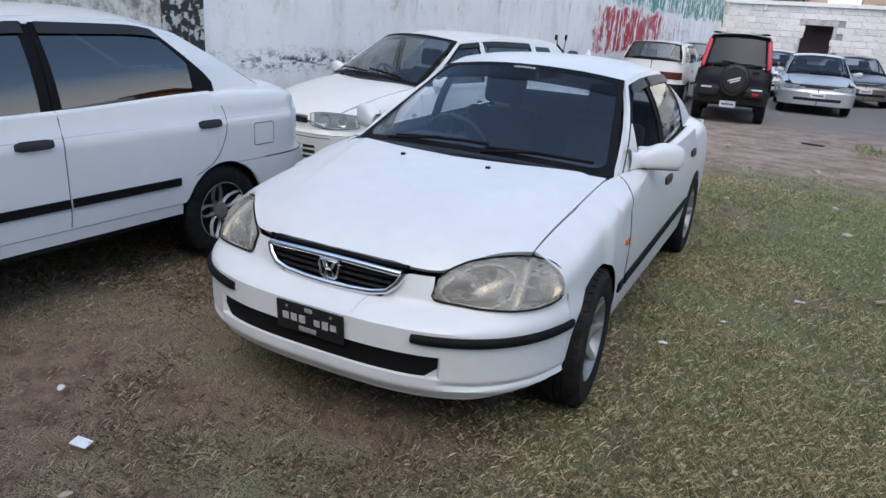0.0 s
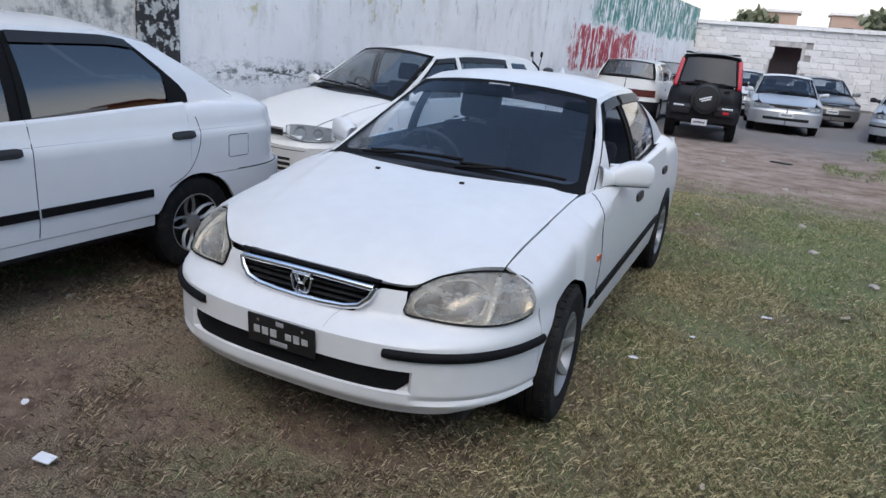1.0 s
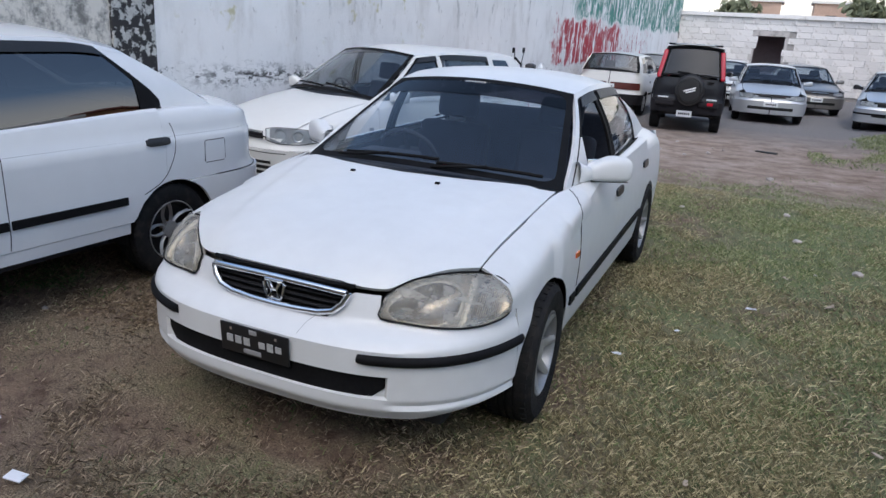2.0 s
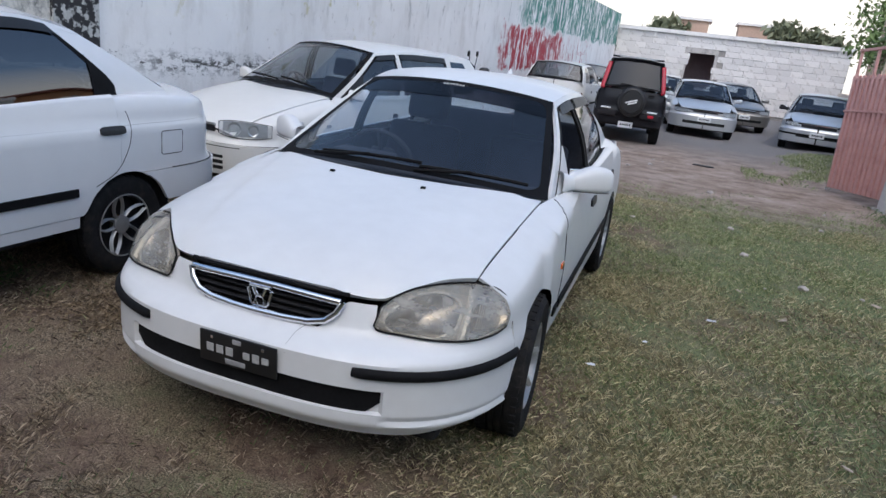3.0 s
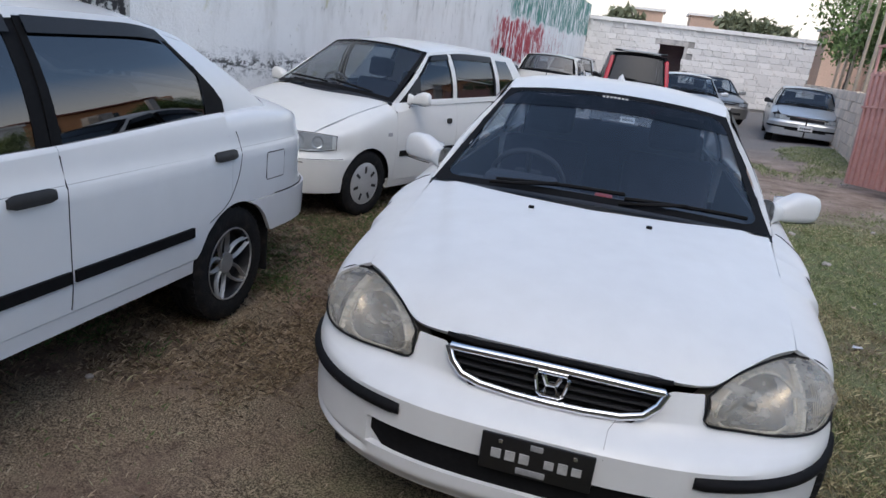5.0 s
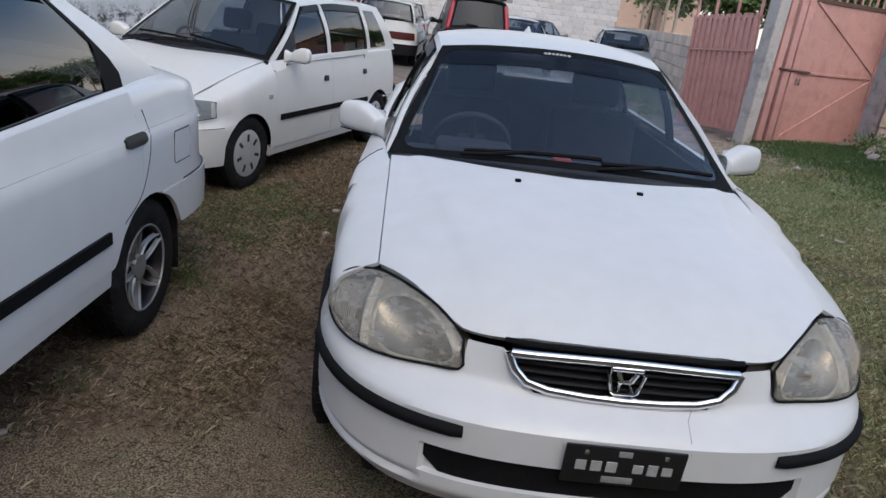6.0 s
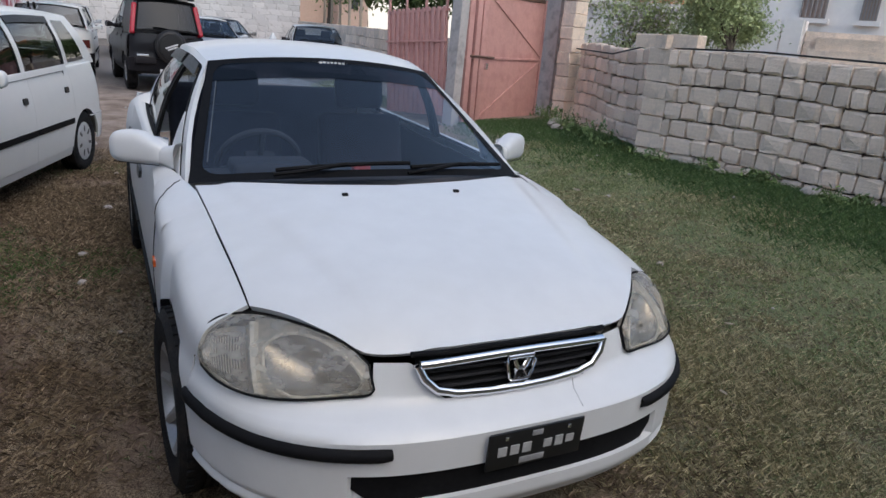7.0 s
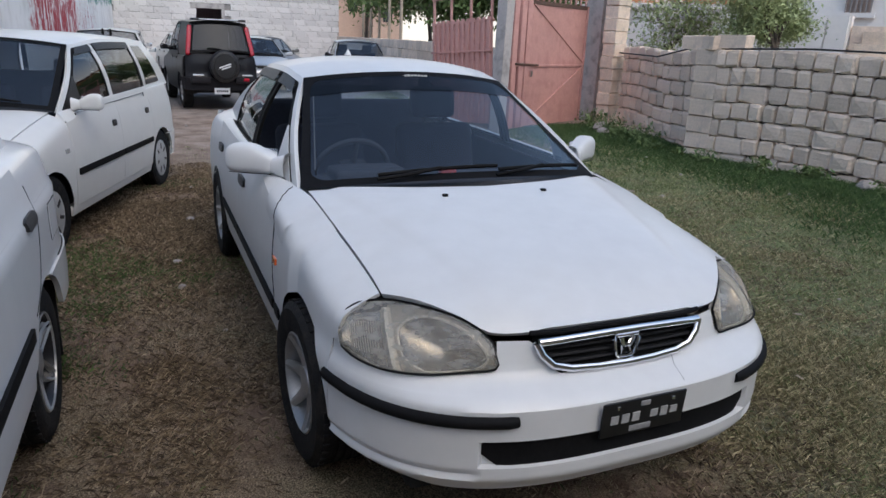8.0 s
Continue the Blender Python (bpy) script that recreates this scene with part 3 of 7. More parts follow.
def cabin(c, dash_y, seat_y, rear_y, floor=0.30, seat_h=0.52, x=0.36, wheel_right=True, top=0.0):
    """Dashboard, steering wheel, seats and shelf."""
    z0 = c.belt(dash_y)
    bm = bmesh.new()
    box(bm, -c.cabA[0] + 0.04, c.cabA[0] - 0.04, dash_y - 0.18, dash_y + 0.22, z0 - 0.3, z0 - 0.02, 0.05, 3)
    part("dashboard", bm, INTERIOR, c.root)
    sx = -1 if wheel_right else 1
    part("instrument_hood", boxed(sx * x - 0.17, sx * x + 0.17, dash_y + 0.02, dash_y + 0.2, z0 - 0.06, z0 + 0.03, 0.03, 3), INTERIOR, c.root)
    ring = bmesh.new()
    m = pose(sx * x, dash_y + 0.36, z0 - 0.04, -62, 0, 0)
    tube(ring, [m @ Vector((0.185 * math.cos(a), 0.185 * math.sin(a), 0)) for a in np.linspace(0, 2 * math.pi, 36, endpoint=False)], 0.014, 8, True)
    for a in (0.2, math.pi - 0.2, -math.pi / 2):
        tube(ring, [m @ Vector((0, 0, 0)), m @ Vector((0.18 * math.cos(a), 0.18 * math.sin(a), 0))], 0.016, 6)
    box(ring, -0.07, 0.07, -0.06, 0.06, -0.02, 0.03, 0.02, 2, m=m)
    part("steering_wheel", ring, INTERIOR, c.root)
    for k in (-1, 1):
        seat = new("front_seat")
        seat.parent = c.root
        seat.matrix_local = pose(k * x, seat_y, floor)
        part("cushion", boxed(-0.25, 0.25, -0.28, 0.25, 0.08, 0.26, 0.06, 3), SEAT, seat)
        part("backrest", boxed(-0.25, 0.25, -0.06, 0.07, 0.0, seat_h, 0.06, 5, m=pose(0, 0.27, 0.2, -14, 0, 0)), SEAT, seat)
        part("headrest", boxed(-0.14, 0.14, -0.05, 0.05, 0.0, 0.19, 0.045, 3, m=pose(0, 0.27 + math.sin(radians(14)) * (seat_h + 0.04), 0.2 + (seat_h + 0.03) * 0.97, -10, 0, 0)), SEAT, seat)
    bench = new("rear_seat")
    bench.parent = c.root
    bench.matrix_local = pose(0, rear_y, floor)
    part("cushion", boxed(-0.62, 0.62, -0.45, 0.08, 0.05, 0.26, 0.06, 3), SEAT, bench)
    part("backrest", boxed(-0.62, 0.62, -0.06, 0.08, 0.0, 0.6, 0.05, 3, m=pose(0, 0.1, 0.2, -20, 0, 0)), SEAT, bench)
    part("cabin_floor", boxed(-0.62, 0.62, dash_y - 0.1, rear_y + 0.2, floor - 0.06, floor + 0.02), INTERIOR, c.root, smooth=False)
    part("parcel_shelf", boxed(-0.6, 0.6, rear_y + 0.28, c.cabD[1] - 0.02, c.belt(rear_y) - 0.1, c.belt(rear_y) - 0.06, 0.01), INTERIOR, c.root)
    for k in (-1, 1):
        A = [(k * 0.72, y, 0.45) for y in np.linspace(dash_y, rear_y, 4)]
        B = [(k * 0.74, y, float(c.belt(y)) - 0.03) for y in np.linspace(dash_y, rear_y, 4)]
        part("door_lining", sheet(ruled(A, B, 3), 0.02, flip=k > 0), INTERIOR, c.root)
    P = c.roof(GREY_CLOTH, c.roof_bow[0] * 0.9, c.roof_bow[1] * 0.9, c.crown, -0.03, "headliner", 0.0)


def bars(parent, name, w, h, at, rx, rz, n, material, proud=0.003, seed=1, gap=0.3, ry=0):
    """Writing that cannot be read, as plain bars."""
    rnd = random.Random(seed)
    bm = bmesh.new()
    x = -w / 2
    cw = w / n
    m = pose(*at, rx, ry, rz)
    for i in range(n):
        hh = h * rnd.uniform(0.7, 1.0)
        box(bm, x + cw * gap / 2, x + cw * (1 - gap / 2), -proud, proud, -hh / 2, hh / 2, m=m)
        x += cw
    return part(name, bm, material, parent, smooth=False)


def mirror_part(c, at, paint, sx, size=(0.19, 0.1, 0.125), yaw=0):
    x, y, z = at
    w, d, h = size
    # a shell lofted outwards: slim at the foot, tall and round at its outer end
    rings = []
    for i in range(15):
        t = 0.5 - 0.5 * math.cos(math.pi * i / 14)
        end = (1 - (2 * t - 1) ** 6) ** 0.5 if 0 < i < 14 else 0.04
        hh, dd = h * (0.66 + 0.36 * float(smooth01(0.0, 0.6, t))) * end, d * (0.78 + 0.24 * t) * end ** 0.8
        mid = -0.5 * h + 0.5 * h * (0.66 + 0.36 * float(smooth01(0.0, 0.6, t))) + 0.06 * h * (1 - t)
        ring = []
        for q in np.linspace(0, 2 * math.pi, 24, endpoint=False):
            cy, cz = math.cos(q), math.sin(q)
            e = 0.62 if cy < 0 else 0.4
            ring.append(((t - 0.5) * w, dd / 2 * math.copysign(abs(cy) ** e, cy) + 0.02 * (1 - t), mid + hh / 2 * math.copysign(abs(cz) ** (0.75 if cz > 0 else 0.5), cz)))
        rings.append(ring + ring[:1])
    bm = sheet(rings)
    bmesh.ops.recalc_face_normals(bm, faces=bm.faces)
    bmesh.ops.transform(bm, matrix=Matrix.Diagonal((sx, 1, 1, 1)), verts=bm.verts)
    if sx < 0:
        bmesh.ops.reverse_faces(bm, faces=bm.faces)
    body = part("door_mirror", bm, paint, c.root)
    body.matrix_local = pose(sx * x, y, z, 0, 0, sx * yaw)
    part("mirror_glass", boxed(-w * 0.42, w * 0.42, d / 2 - 0.004, d / 2 + 0.002, -h * 0.36, h * 0.36, 0.002), CHROME, body)
    # a foot that swells from the shell to the door
    rings = []
    for t in np.linspace(0, 1, 8):
        hh, dd = h * (0.26 + 0.2 * t ** 1.6), d * (0.3 + 0.12 * t)
        ring = [(sx * (0.035 - 0.08 * t), 0.01 * t + dd * math.cos(q) * abs(math.cos(q)) ** -0.3, -0.05 * h * (1 - t) - 0.08 * h * t + hh * math.copysign(abs(math.sin(q)) ** 0.7, math.sin(q))) for q in np.linspace(0.01, 2 * math.pi + 0.01, 20, endpoint=False)]
        rings.append(ring + ring[:1])
    bm = sheet(rings)
    bmesh.ops.recalc_face_normals(bm, faces=bm.faces)
    arm = part("mirror_foot", bm, paint, body)
    arm.location = (-sx * w / 2, 0.015, -h * 0.1)
    part("mirror_split", tube(bmesh.new(), [(sx * w * (t - 0.5), -d * 0.36 - 0.1 * d * math.sin(math.pi * t), -0.44 * h + 0.05 * h * (1 - t)) for t in np.linspace(0.02, 0.86, 9)], 0.0022, 6), TRIM, body)
    return body


# ---- the white saloon that the camera goes round ----
def saloon_inset(k, z, c):
    x, y = c.outline(k)[:2]
    side = float(SIDE_A(z))
    if k > 1:
        return side
    f = 1 - float(smooth01(0.5, 0.82, x))
    lower = 0.035 * float(smooth01(0.3, 0.24, z))
    step = (0.022 + 0.088 * f) * float(smooth01(0.515, 0.585, z)) + (0.02 + 0.16 * max(0.0, x - 0.3)) * f * max(0.0, (z - 0.585) / 0.1)
    groove = 0.012 * math.exp(-((z - 0.31) / 0.012) ** 2) * float(smooth01(0.49, 0.53, x))
    return lower + step + groove + side * float(smooth01(0.4, 0.9, y)) * (1.0 if z > 0.6 else 0.6)


SIDE_A = curve((0.18, 0.06), (0.28, 0.022), (0.42, 0.006), (0.58, 0.0), (0.75, 0.012), (0.97, 0.055))

saloon = Car("parked_saloon", "white four-door saloon with hazy headlights on dry grass", pose(0, 0, 0),
             L=4.45, a=0.864, bf=0.9, nf=3.0, br=0.75, nr=3.0, y1=0.81, y2=3.38, arch=0.325, hub=0.297,
             zc=curve((0, 0.69), (0.1, 0.705), (0.25, 0.762), (0.44, 0.812), (1.0, 0.898), (1.3, 0.935), (1.8, 0.965), (3.7, 1.0), (4.2, 0.985), (4.45, 0.94)),
             drop=curve((0, 0.12), (0.44, 0.137), (1.35, 0.095), (3.7, 0.1), (4.45, 0.14)),
             zb=lambda k: 0.2, inset=saloon_inset,
             belt=curve((1.2, 0.88), (1.36, 0.888), (2.3, 0.912), (3.3, 0.94), (3.85, 0.975)), belt_bow=0.055,
             cabA=(0.735, 1.36), cabB=(0.549, 2.07), cabC=(0.54, 3.22), cabD=(0.68, 3.82),
             rail_x=curve((0, 0.549), (0.35, 0.575), (0.7, 0.57), (1, 0.53)), rail_z=curve((0, 1.288), (0.3, 1.33), (0.65, 1.325), (1, 1.265)),
             rise0=0.05, rise1=0.045, u_a=0.035, roof_bow=(-0.09, 0.09), crown=0.01, handle_rise=0.03, y_rear=4.2,
             hood_edge=lambda y: 0.675 + 0.035 * min(1, max(0, (y - 0.436) / 0.85)))
saloon.sill_door = lambda k: max(saloon.sill(k), saloon.zb(k) + 0.066)
saloon.sill_rear = lambda k: saloon.sill(k) if saloon.outline(k)[1] < 3.38 + 0.32 else max(saloon.sill(k), 0.52)


def build_saloon():
    c = saloon
    c.open_panes = ((0, -1), (0, 1))
    fold = curve((0.1, 0.33), (0.6, 0.45), (1.2, 0.6))
    c.ridge = lambda x, y: 0.011 * (1 - smooth01(fold(y) - 0.012, fold(y) + 0.045, x)) * smooth01(0.12, 0.4, y) * smooth01(1.4, 1.2, y)
    c.sail = WHITE
    c.long_wing = True
    c.gap = 0.0012
    root = c.root
    # front bumper in one piece, with its recessed intake
    xs = sorted(set(list(np.linspace(0.02, 0.8, 24)) + [0.235, 0.28, 0.30, 0.315, 0.33, 0.36, 0.39, 0.4, 0.41, 0.416, 0.43, 0.474, 0.496, 0.507]))
    ks = [c.kf(x) for x in xs] + [c.ks(y) for y in np.linspace(0.44, c.y1 - c.arch - 0.004, 3)]
    ks = sorted(ks + [c.kx(x, 0.64) for x in (0.318, 0.322, 0.328, 0.34, 0.37, 0.39, 0.4, 0.4095, 0.4105)])
    cols = [(-1, k) for k in reversed(ks)] + [(1, k) for k in ks]

    def crest(x, y):
        if x < 0.325:
            return 0.572 + 0.098 * float(smooth01(0.225, 0.325, x))
        if x < 0.41:
            return 0.67 - 0.004 * (x - 0.325) / 0.09
        if x < 0.42:
            return 0.6
        return 0.585 - 0.004 * float(smooth01(0.5, 0.7, x)) + 0.022 * float(smooth01(0.7, 0.8, x))

    P = []
    for sx, k in cols:
        x, y = c.outline(k)[:2]
        lift = 0.045 * float(smooth01(0.6, 0.83, x))
        rows = [0.245 + lift, 0.25 + lift, 0.262 + lift * 0.9, 0.28 + lift * 0.7, 0.292 + lift * 0.4, 0.303, 0.31, 0.32, 0.33, 0.335, 0.339, 0.345, 0.38, 0.418, 0.4225, 0.427, 0.436, 0.45, 0.48, 0.5, 0.515, 0.53, 0.545, 0.56, 0.575, 0.59, 0.61, 0.635]
        t = crest(c.skin(k, 0.64)[0], y)
        rows = [z for z in rows if z < t - 0.004] + [t] * (30 - len([z for z in rows if z < t - 0.004]))
        row = []
        for z in rows:
            push = 0.018 if (0.337 < z < 0.42 and x < 0.502) else 0.0
            row.append(c.skin(k, z, -push, sx))
        P.append(row)
    bumper = part("front_bumper", sheet(P, 0.008), WHITE, root)
    part("crack", tube(bmesh.new(), [c.skin(c.kf(x), z, 0.0004) for x, z in ((0.2, 0.585), (0.19, 0.57), (0.172, 0.555), (0.166, 0.53), (0.168, 0.5))], 0.0011, 5), GREY_SCUFF_SHADE, bumper)
    ki = [c.kf(x) for x in np.linspace(0.02, 0.499, 12)]
    ci = [(-1, k) for k in reversed(ki)] + [(1, k) for k in ki]
    low = lambda k: 0.338 + 0.04 * float(smooth01(0.44, 0.505, c.outline(k)[0])) ** 1.5
    part("lower_intake", sheet([[c.skin(k, low(k) + (0.421 - low(k)) * t, -0.012, sx) for t in (0, 0.25, 0.5, 0.75, 1)] for sx, k in ci]), TRIM, bumper, "black lower intake")
    for sx in (-1, 1):
        kk = [c.kf(x) for x in np.linspace(0.405, 0.8, 16)] + [c.ks(y) for y in (0.45, 0.485, 0.505)]
        part("bumper_strip", tube(bmesh.new(), [c.skin(k, 0.4845, 0.001 if 0 < i < len(kk) - 1 else -0.006, sx) for i, k in enumerate(kk)], 0.0185, 12), TRIM, bumper, "black rubber strip")
        # headlight: hazy lens over a dipped bowl, a bright divider and a ribbed indicator
        LX, LZ = curve((0, 0.411), (0.05, 0.424), (0.9, 0.775), (1, 0.797)), curve((0, 0.606), (0.05, 0.594), (0.2, 0.588), (0.7, 0.584), (0.9, 0.59), (1, 0.602))
        lo = [c.skin(min(c.kx(float(LX(t)), float(LZ(t))), c.ks(0.476)), float(LZ(t)), 0.006, sx) for t in np.linspace(0, 1, 25)]
        TX, TY = curve((0, 0.418), (0.1, 0.45), (0.25, 0.51), (0.45, 0.585), (0.66, 0.665), (0.85, 0.745), (0.95, 0.785), (1, 0.798)), curve((0, 0.188), (0.1, 0.212), (0.25, 0.268), (0.45, 0.352), (0.66, 0.442), (0.85, 0.472), (1, 0.48))
        TZ = curve((0, 0.664), (0.1, 0.697), (0.25, 0.728), (0.45, 0.737), (0.66, 0.731), (0.82, 0.721), (0.93, 0.695), (1, 0.652))
        hi = [(sx * float(TX(t)), float(TY(t)), float(TZ(t))) for t in np.linspace(0, 1, 25)]
        n = np.array((0.45 * sx, -0.85, 0.25))
        G = ruled(lo, hi, 12, 0.026, n)

        def inside(t, v, deep):
            i, j = min(t, 0.9999) * 24, min(v, 0.9999) * 12
            a, b = int(i), int(j)
            f, g = i - a, j - b
            p = (G[a][b] * (1 - f) + G[a + 1][b] * f) * (1 - g) + (G[a][b + 1] * (1 - f) + G[a + 1][b + 1] * f) * g
            return p - n * deep + np.array((0, 0, -0.3 * deep))

        lamp = part("headlight", sheet(G, 0.03, flip=sx < 0), LENS_HAZY, root, "hazy yellowed headlight")
        lamp.visible_shadow = False
        face = []
        for r in (0.0, 0.35, 0.7, 1.0):
            row = []
            for q in np.linspace(0, 2 * math.pi, 33):
                t0, v0 = min(0.61, max(0.05, 0.35 + 0.275 * math.cos(q))), max(0.03, 0.42 + 0.46 * math.sin(q))
                k = min(0.31 / max(abs(math.cos(q)), 1e-6), 0.5 / max(abs(math.sin(q)), 1e-6))
                t1, v1 = min(0.65, max(0.01, 0.34 + k * math.cos(q))), min(0.985, max(0.02, 0.48 + k * math.sin(q)))
                row.append(inside(t0 + (t1 - t0) * r, v0 + (v1 - v0) * r, 0.016 + 0.004 * r))
            face.append(row)
        part("lamp_housing", sheet(np.array(face), 0.0, flip=sx < 0), LAMP_BEIGE, lamp)
        part("lamp_back", sheet([[inside(t, v, 0.085) for v in np.linspace(0.02, 0.98, 5)] for t in np.linspace(0.01, 0.99, 9)], 0.0, flip=sx < 0), LAMP_BEIGE, lamp)
        P = []
        for r in (1.0, 0.92, 0.75, 0.5, 0.25, 0.02):
            P.append([inside(min(0.61, max(0.05, 0.35 + 0.275 * r * math.cos(q))), max(0.03, 0.42 + 0.46 * r * math.sin(q)), 0.016 + 0.055 * (1 - r * r)) for q in np.linspace(0, 2 * math.pi, 33)])
        part("lamp_bowl", sheet(np.array(P), 0.0, flip=sx > 0), REFLECTOR, lamp)
        part("bowl_rim", tube(bmesh.new(), P[0][:-1], 0.0045, 6, True), LAMP_BRIGHT, lamp)
        p = inside(0.33, 0.45, 0.035)
        bulb = lathe([(0.019, 0.0), (0.018, 0.014), (0.011, 0.024), (0.002, 0.027)], 16, True)
        bmesh.ops.transform(bulb, matrix=Matrix.Translation(p) @ Vector((0.2 * sx, -1, 0.05)).to_track_quat("X", "Z").to_matrix().to_4x4(), verts=bulb.verts)
        part("bulb", bulb, REFLECTOR, lamp)
        part("lamp_divider", sheet([[inside(t, v, d) for v in np.linspace(0.03, 0.9, 9)] for t, d in ((0.632, 0.02), (0.65, 0.008), (0.672, 0.006), (0.69, 0.02))], 0.0, flip=sx < 0), LAMP_BRIGHT, lamp)
        part("indicator_bowl", sheet([[inside(t, v, 0.014 + 0.03 * math.sin(math.pi * (t - 0.7) / 0.28) * math.sin(math.pi * min(1, v / 0.86))) for v in np.linspace(0.04, 0.84, 9)] for t in np.linspace(0.7, 0.975, 11)], 0.0, flip=sx < 0), REFLECTOR, lamp)
        for t in np.linspace(0.73, 0.9, 12):
            part("lens_rib", tube(bmesh.new(), [inside(t, v, 0.006) for v in np.linspace(0.2, 0.7, 5)], 0.0014, 5), LAMP_BEIGE, lamp)
        seal = bmesh.new()
        edge = [np.array(p) + 0.003 * n for p in lo] + [np.array(p) + 0.003 * n for p in reversed(hi)]
        tube(seal, edge, 0.0036, 6, True)
        part("lamp_seal", seal, TRIM, lamp)
        part("bumper_gap", tube(bmesh.new(), [c.skin(c.ks(y), 0.603 + 0.02 * (y - 0.48), 0.0008, sx) for y in np.linspace(0.478, c.y1 - c.arch - 0.006, 6)], 0.0026, 6), VOID, root)
        # orange repeater and wing badge strip
        kk = [c.ks(y) for y in np.linspace(1.17, 1.225, 4)]
        c.panel("side_repeater", kk, lambda k: 0.625, lambda k: 0.65, 3, ORANGE_LENS, root, sx, 0.008, 0.012, "orange side repeater")
        kk = [c.ks(y) for y in np.linspace(1.16, 1.245, 4)]
        c.panel("side_strip", kk, lambda k: 0.395, lambda k: 0.44, 4, TRIM, root, sx, 0.01, 0.014)
        mirror_part(c, (0.874, 1.662, 0.962), WHITE, sx, (0.245, 0.1, 0.128), 41)
    # grille
    g = new("grille")
    g.parent = root
    loop = []
    xs = list(np.linspace(-0.31, 0.31, 21))
    for x in xs:
        loop.append(c.skin(c.kf(abs(x) + 1e-3), 0.669 + 0.008 * (1 - (x / 0.31) ** 2), 0.013, 1 if x >= 0 else -1))
    for x, z in ((0.318, 0.668), (0.3, 0.632), (0.262, 0.6), (0.2, 0.586), (0.1, 0.58), (0, 0.578), (-0.1, 0.58), (-0.2, 0.586), (-0.262, 0.6), (-0.3, 0.632), (-0.318, 0.668)):
        loop.append(c.skin(c.kf(abs(x) + 1e-3), z, 0.012, 1 if x >= 0 else -1))
    part("grille_surround", tube(bmesh.new(), loop, 0.0132, 10, True), CHROME, g, "chrome grille surround")
    P = [[c.skin(c.kf(abs(x) + 1e-3), z, -0.03, 1 if x >= 0 else -1) for z in (0.572, 0.63, 0.7)] for x in np.linspace(-0.315, 0.315, 15)]
    part("grille_back", sheet(P), VOID, g)
    for z, w in ((0.602, 0.255), (0.624, 0.288), (0.646, 0.298), (0.668, 0.305)):
        pts = [c.skin(c.kf(abs(x) + 1e-3), z, -0.004, 1 if x >= 0 else -1) for x in np.linspace(-w, w, 13)]
        part("grille_slat", tube(bmesh.new(), pts, 0.011, 6, False, 0.5), GRILLE, g)
    e = bmesh.new()
    y, z = c.skin(0.001, 0.632, 0.016)[1:]
    tube(e, [(-0.04, y, z + 0.033), (0.04, y, z + 0.033), (0.046, y, z + 0.02), (0.034, y, z - 0.03), (0.026, y, z - 0.036), (-0.026, y, z - 0.036), (-0.034, y, z - 0.03), (-0.046, y, z + 0.02)], 0.006, 8, True)
    for q in (-1, 1):
        tube(e, [(q * 0.024, y, z + 0.027), (q * 0.012, y, z), (q * 0.018, y, z - 0.03)], 0.009, 8)
    tube(e, [(-0.014, y, z), (0.014, y, z)], 0.008, 8)
    part("badge", e, CHROME, g, "chrome badge")
    # bonnet
    y0 = curve((0, 0.13), (0.2, 0.136), (0.313, 0.156), (0.42, 0.192), (0.51, 0.268), (0.585, 0.352), (0.665, 0.442), (0.72, 0.5))
    y1 = curve((0, 1.085), (0.3, 1.115), (0.5, 1.175), (0.65, 1.25), (0.72, 1.295))
    bonnet = c.deck("bonnet", y0, y1, lambda t: 0.6715 + 0.035 * t, WHITE, 34, 61, curve((0, 0.004), (0.24, 0.007), (0.325, 0.024), (0.42, 0.03), (0.5, 0.008), (0.58, 0.0), (0.67, 0.006)), depth=0.02)
    for q in (-1, 1):
        part("washer_jet", boxed(-0.011, 0.011, -0.009, 0.009, -0.004, 0.009, 0.004, 2, m=pose(q * 0.226, 1.0, float(c.top(0.226, 1.0)))), TRIM, bonnet)
    # black rod draws the shaded gap between bonnet and grille
    part("bonnet_seal", tube(bmesh.new(), [(x, float(y0(abs(x))) - 0.003, float(c.top(x, float(y0(abs(x))))) - 0.016 - 0.01 * (abs(x) / 0.31) ** 2) for x in np.linspace(-0.315, 0.315, 27)], 0.0085, 8), TRIM, bonnet)
    # under the bonnet and the cowl
    P = [[(x, y1(abs(x)) - 0.03 + t * (1.40 - 0.2 * (1 - (x / 0.74) ** 2) - y1(abs(x)) + 0.06), 0.905 - 0.03 * (x / 0.74) ** 2 + 0.005 * t) for x in np.linspace(-0.74, 0.74, 15)] for t in np.linspace(0, 1, 4)]
    part("cowl", sheet(P, 0.0, flip=True), PLASTIC, root)
    P = [[(a * min(0.74, float(c.half(y)) - 0.13), y, float(c.zc(y)) - 0.13) for a in np.linspace(-1, 1, 11)] for y in np.linspace(0.5, 1.3, 9)]
    part("engine_bay", sheet(P, 0.3, flip=True), VOID, root)
    build_flanks(c, WHITE, [(1.26, 2.33), (2.33, 3.27)], lambda v: uy(c, 3.2, v), GLASS, 1, lambda y: 0.425 + 0.022 * (y - 1.2), (1.26, 3.03), lambda y: 0.60 if y > 3.8 else 0.69, PLASTIC, front_from=0.452, handle_z=0.735, wing_lo=lambda k: c.sill(k) if c.outline(k)[1] > c.y1 - c.arch else 0.602)
    # the wing runs on over the shoulder to the foot of the front post
    kd = c.ks(1.26)
    fall = max(0.0, float(c.belt(1.26)) - c.shoulder(kd) + 0.01)
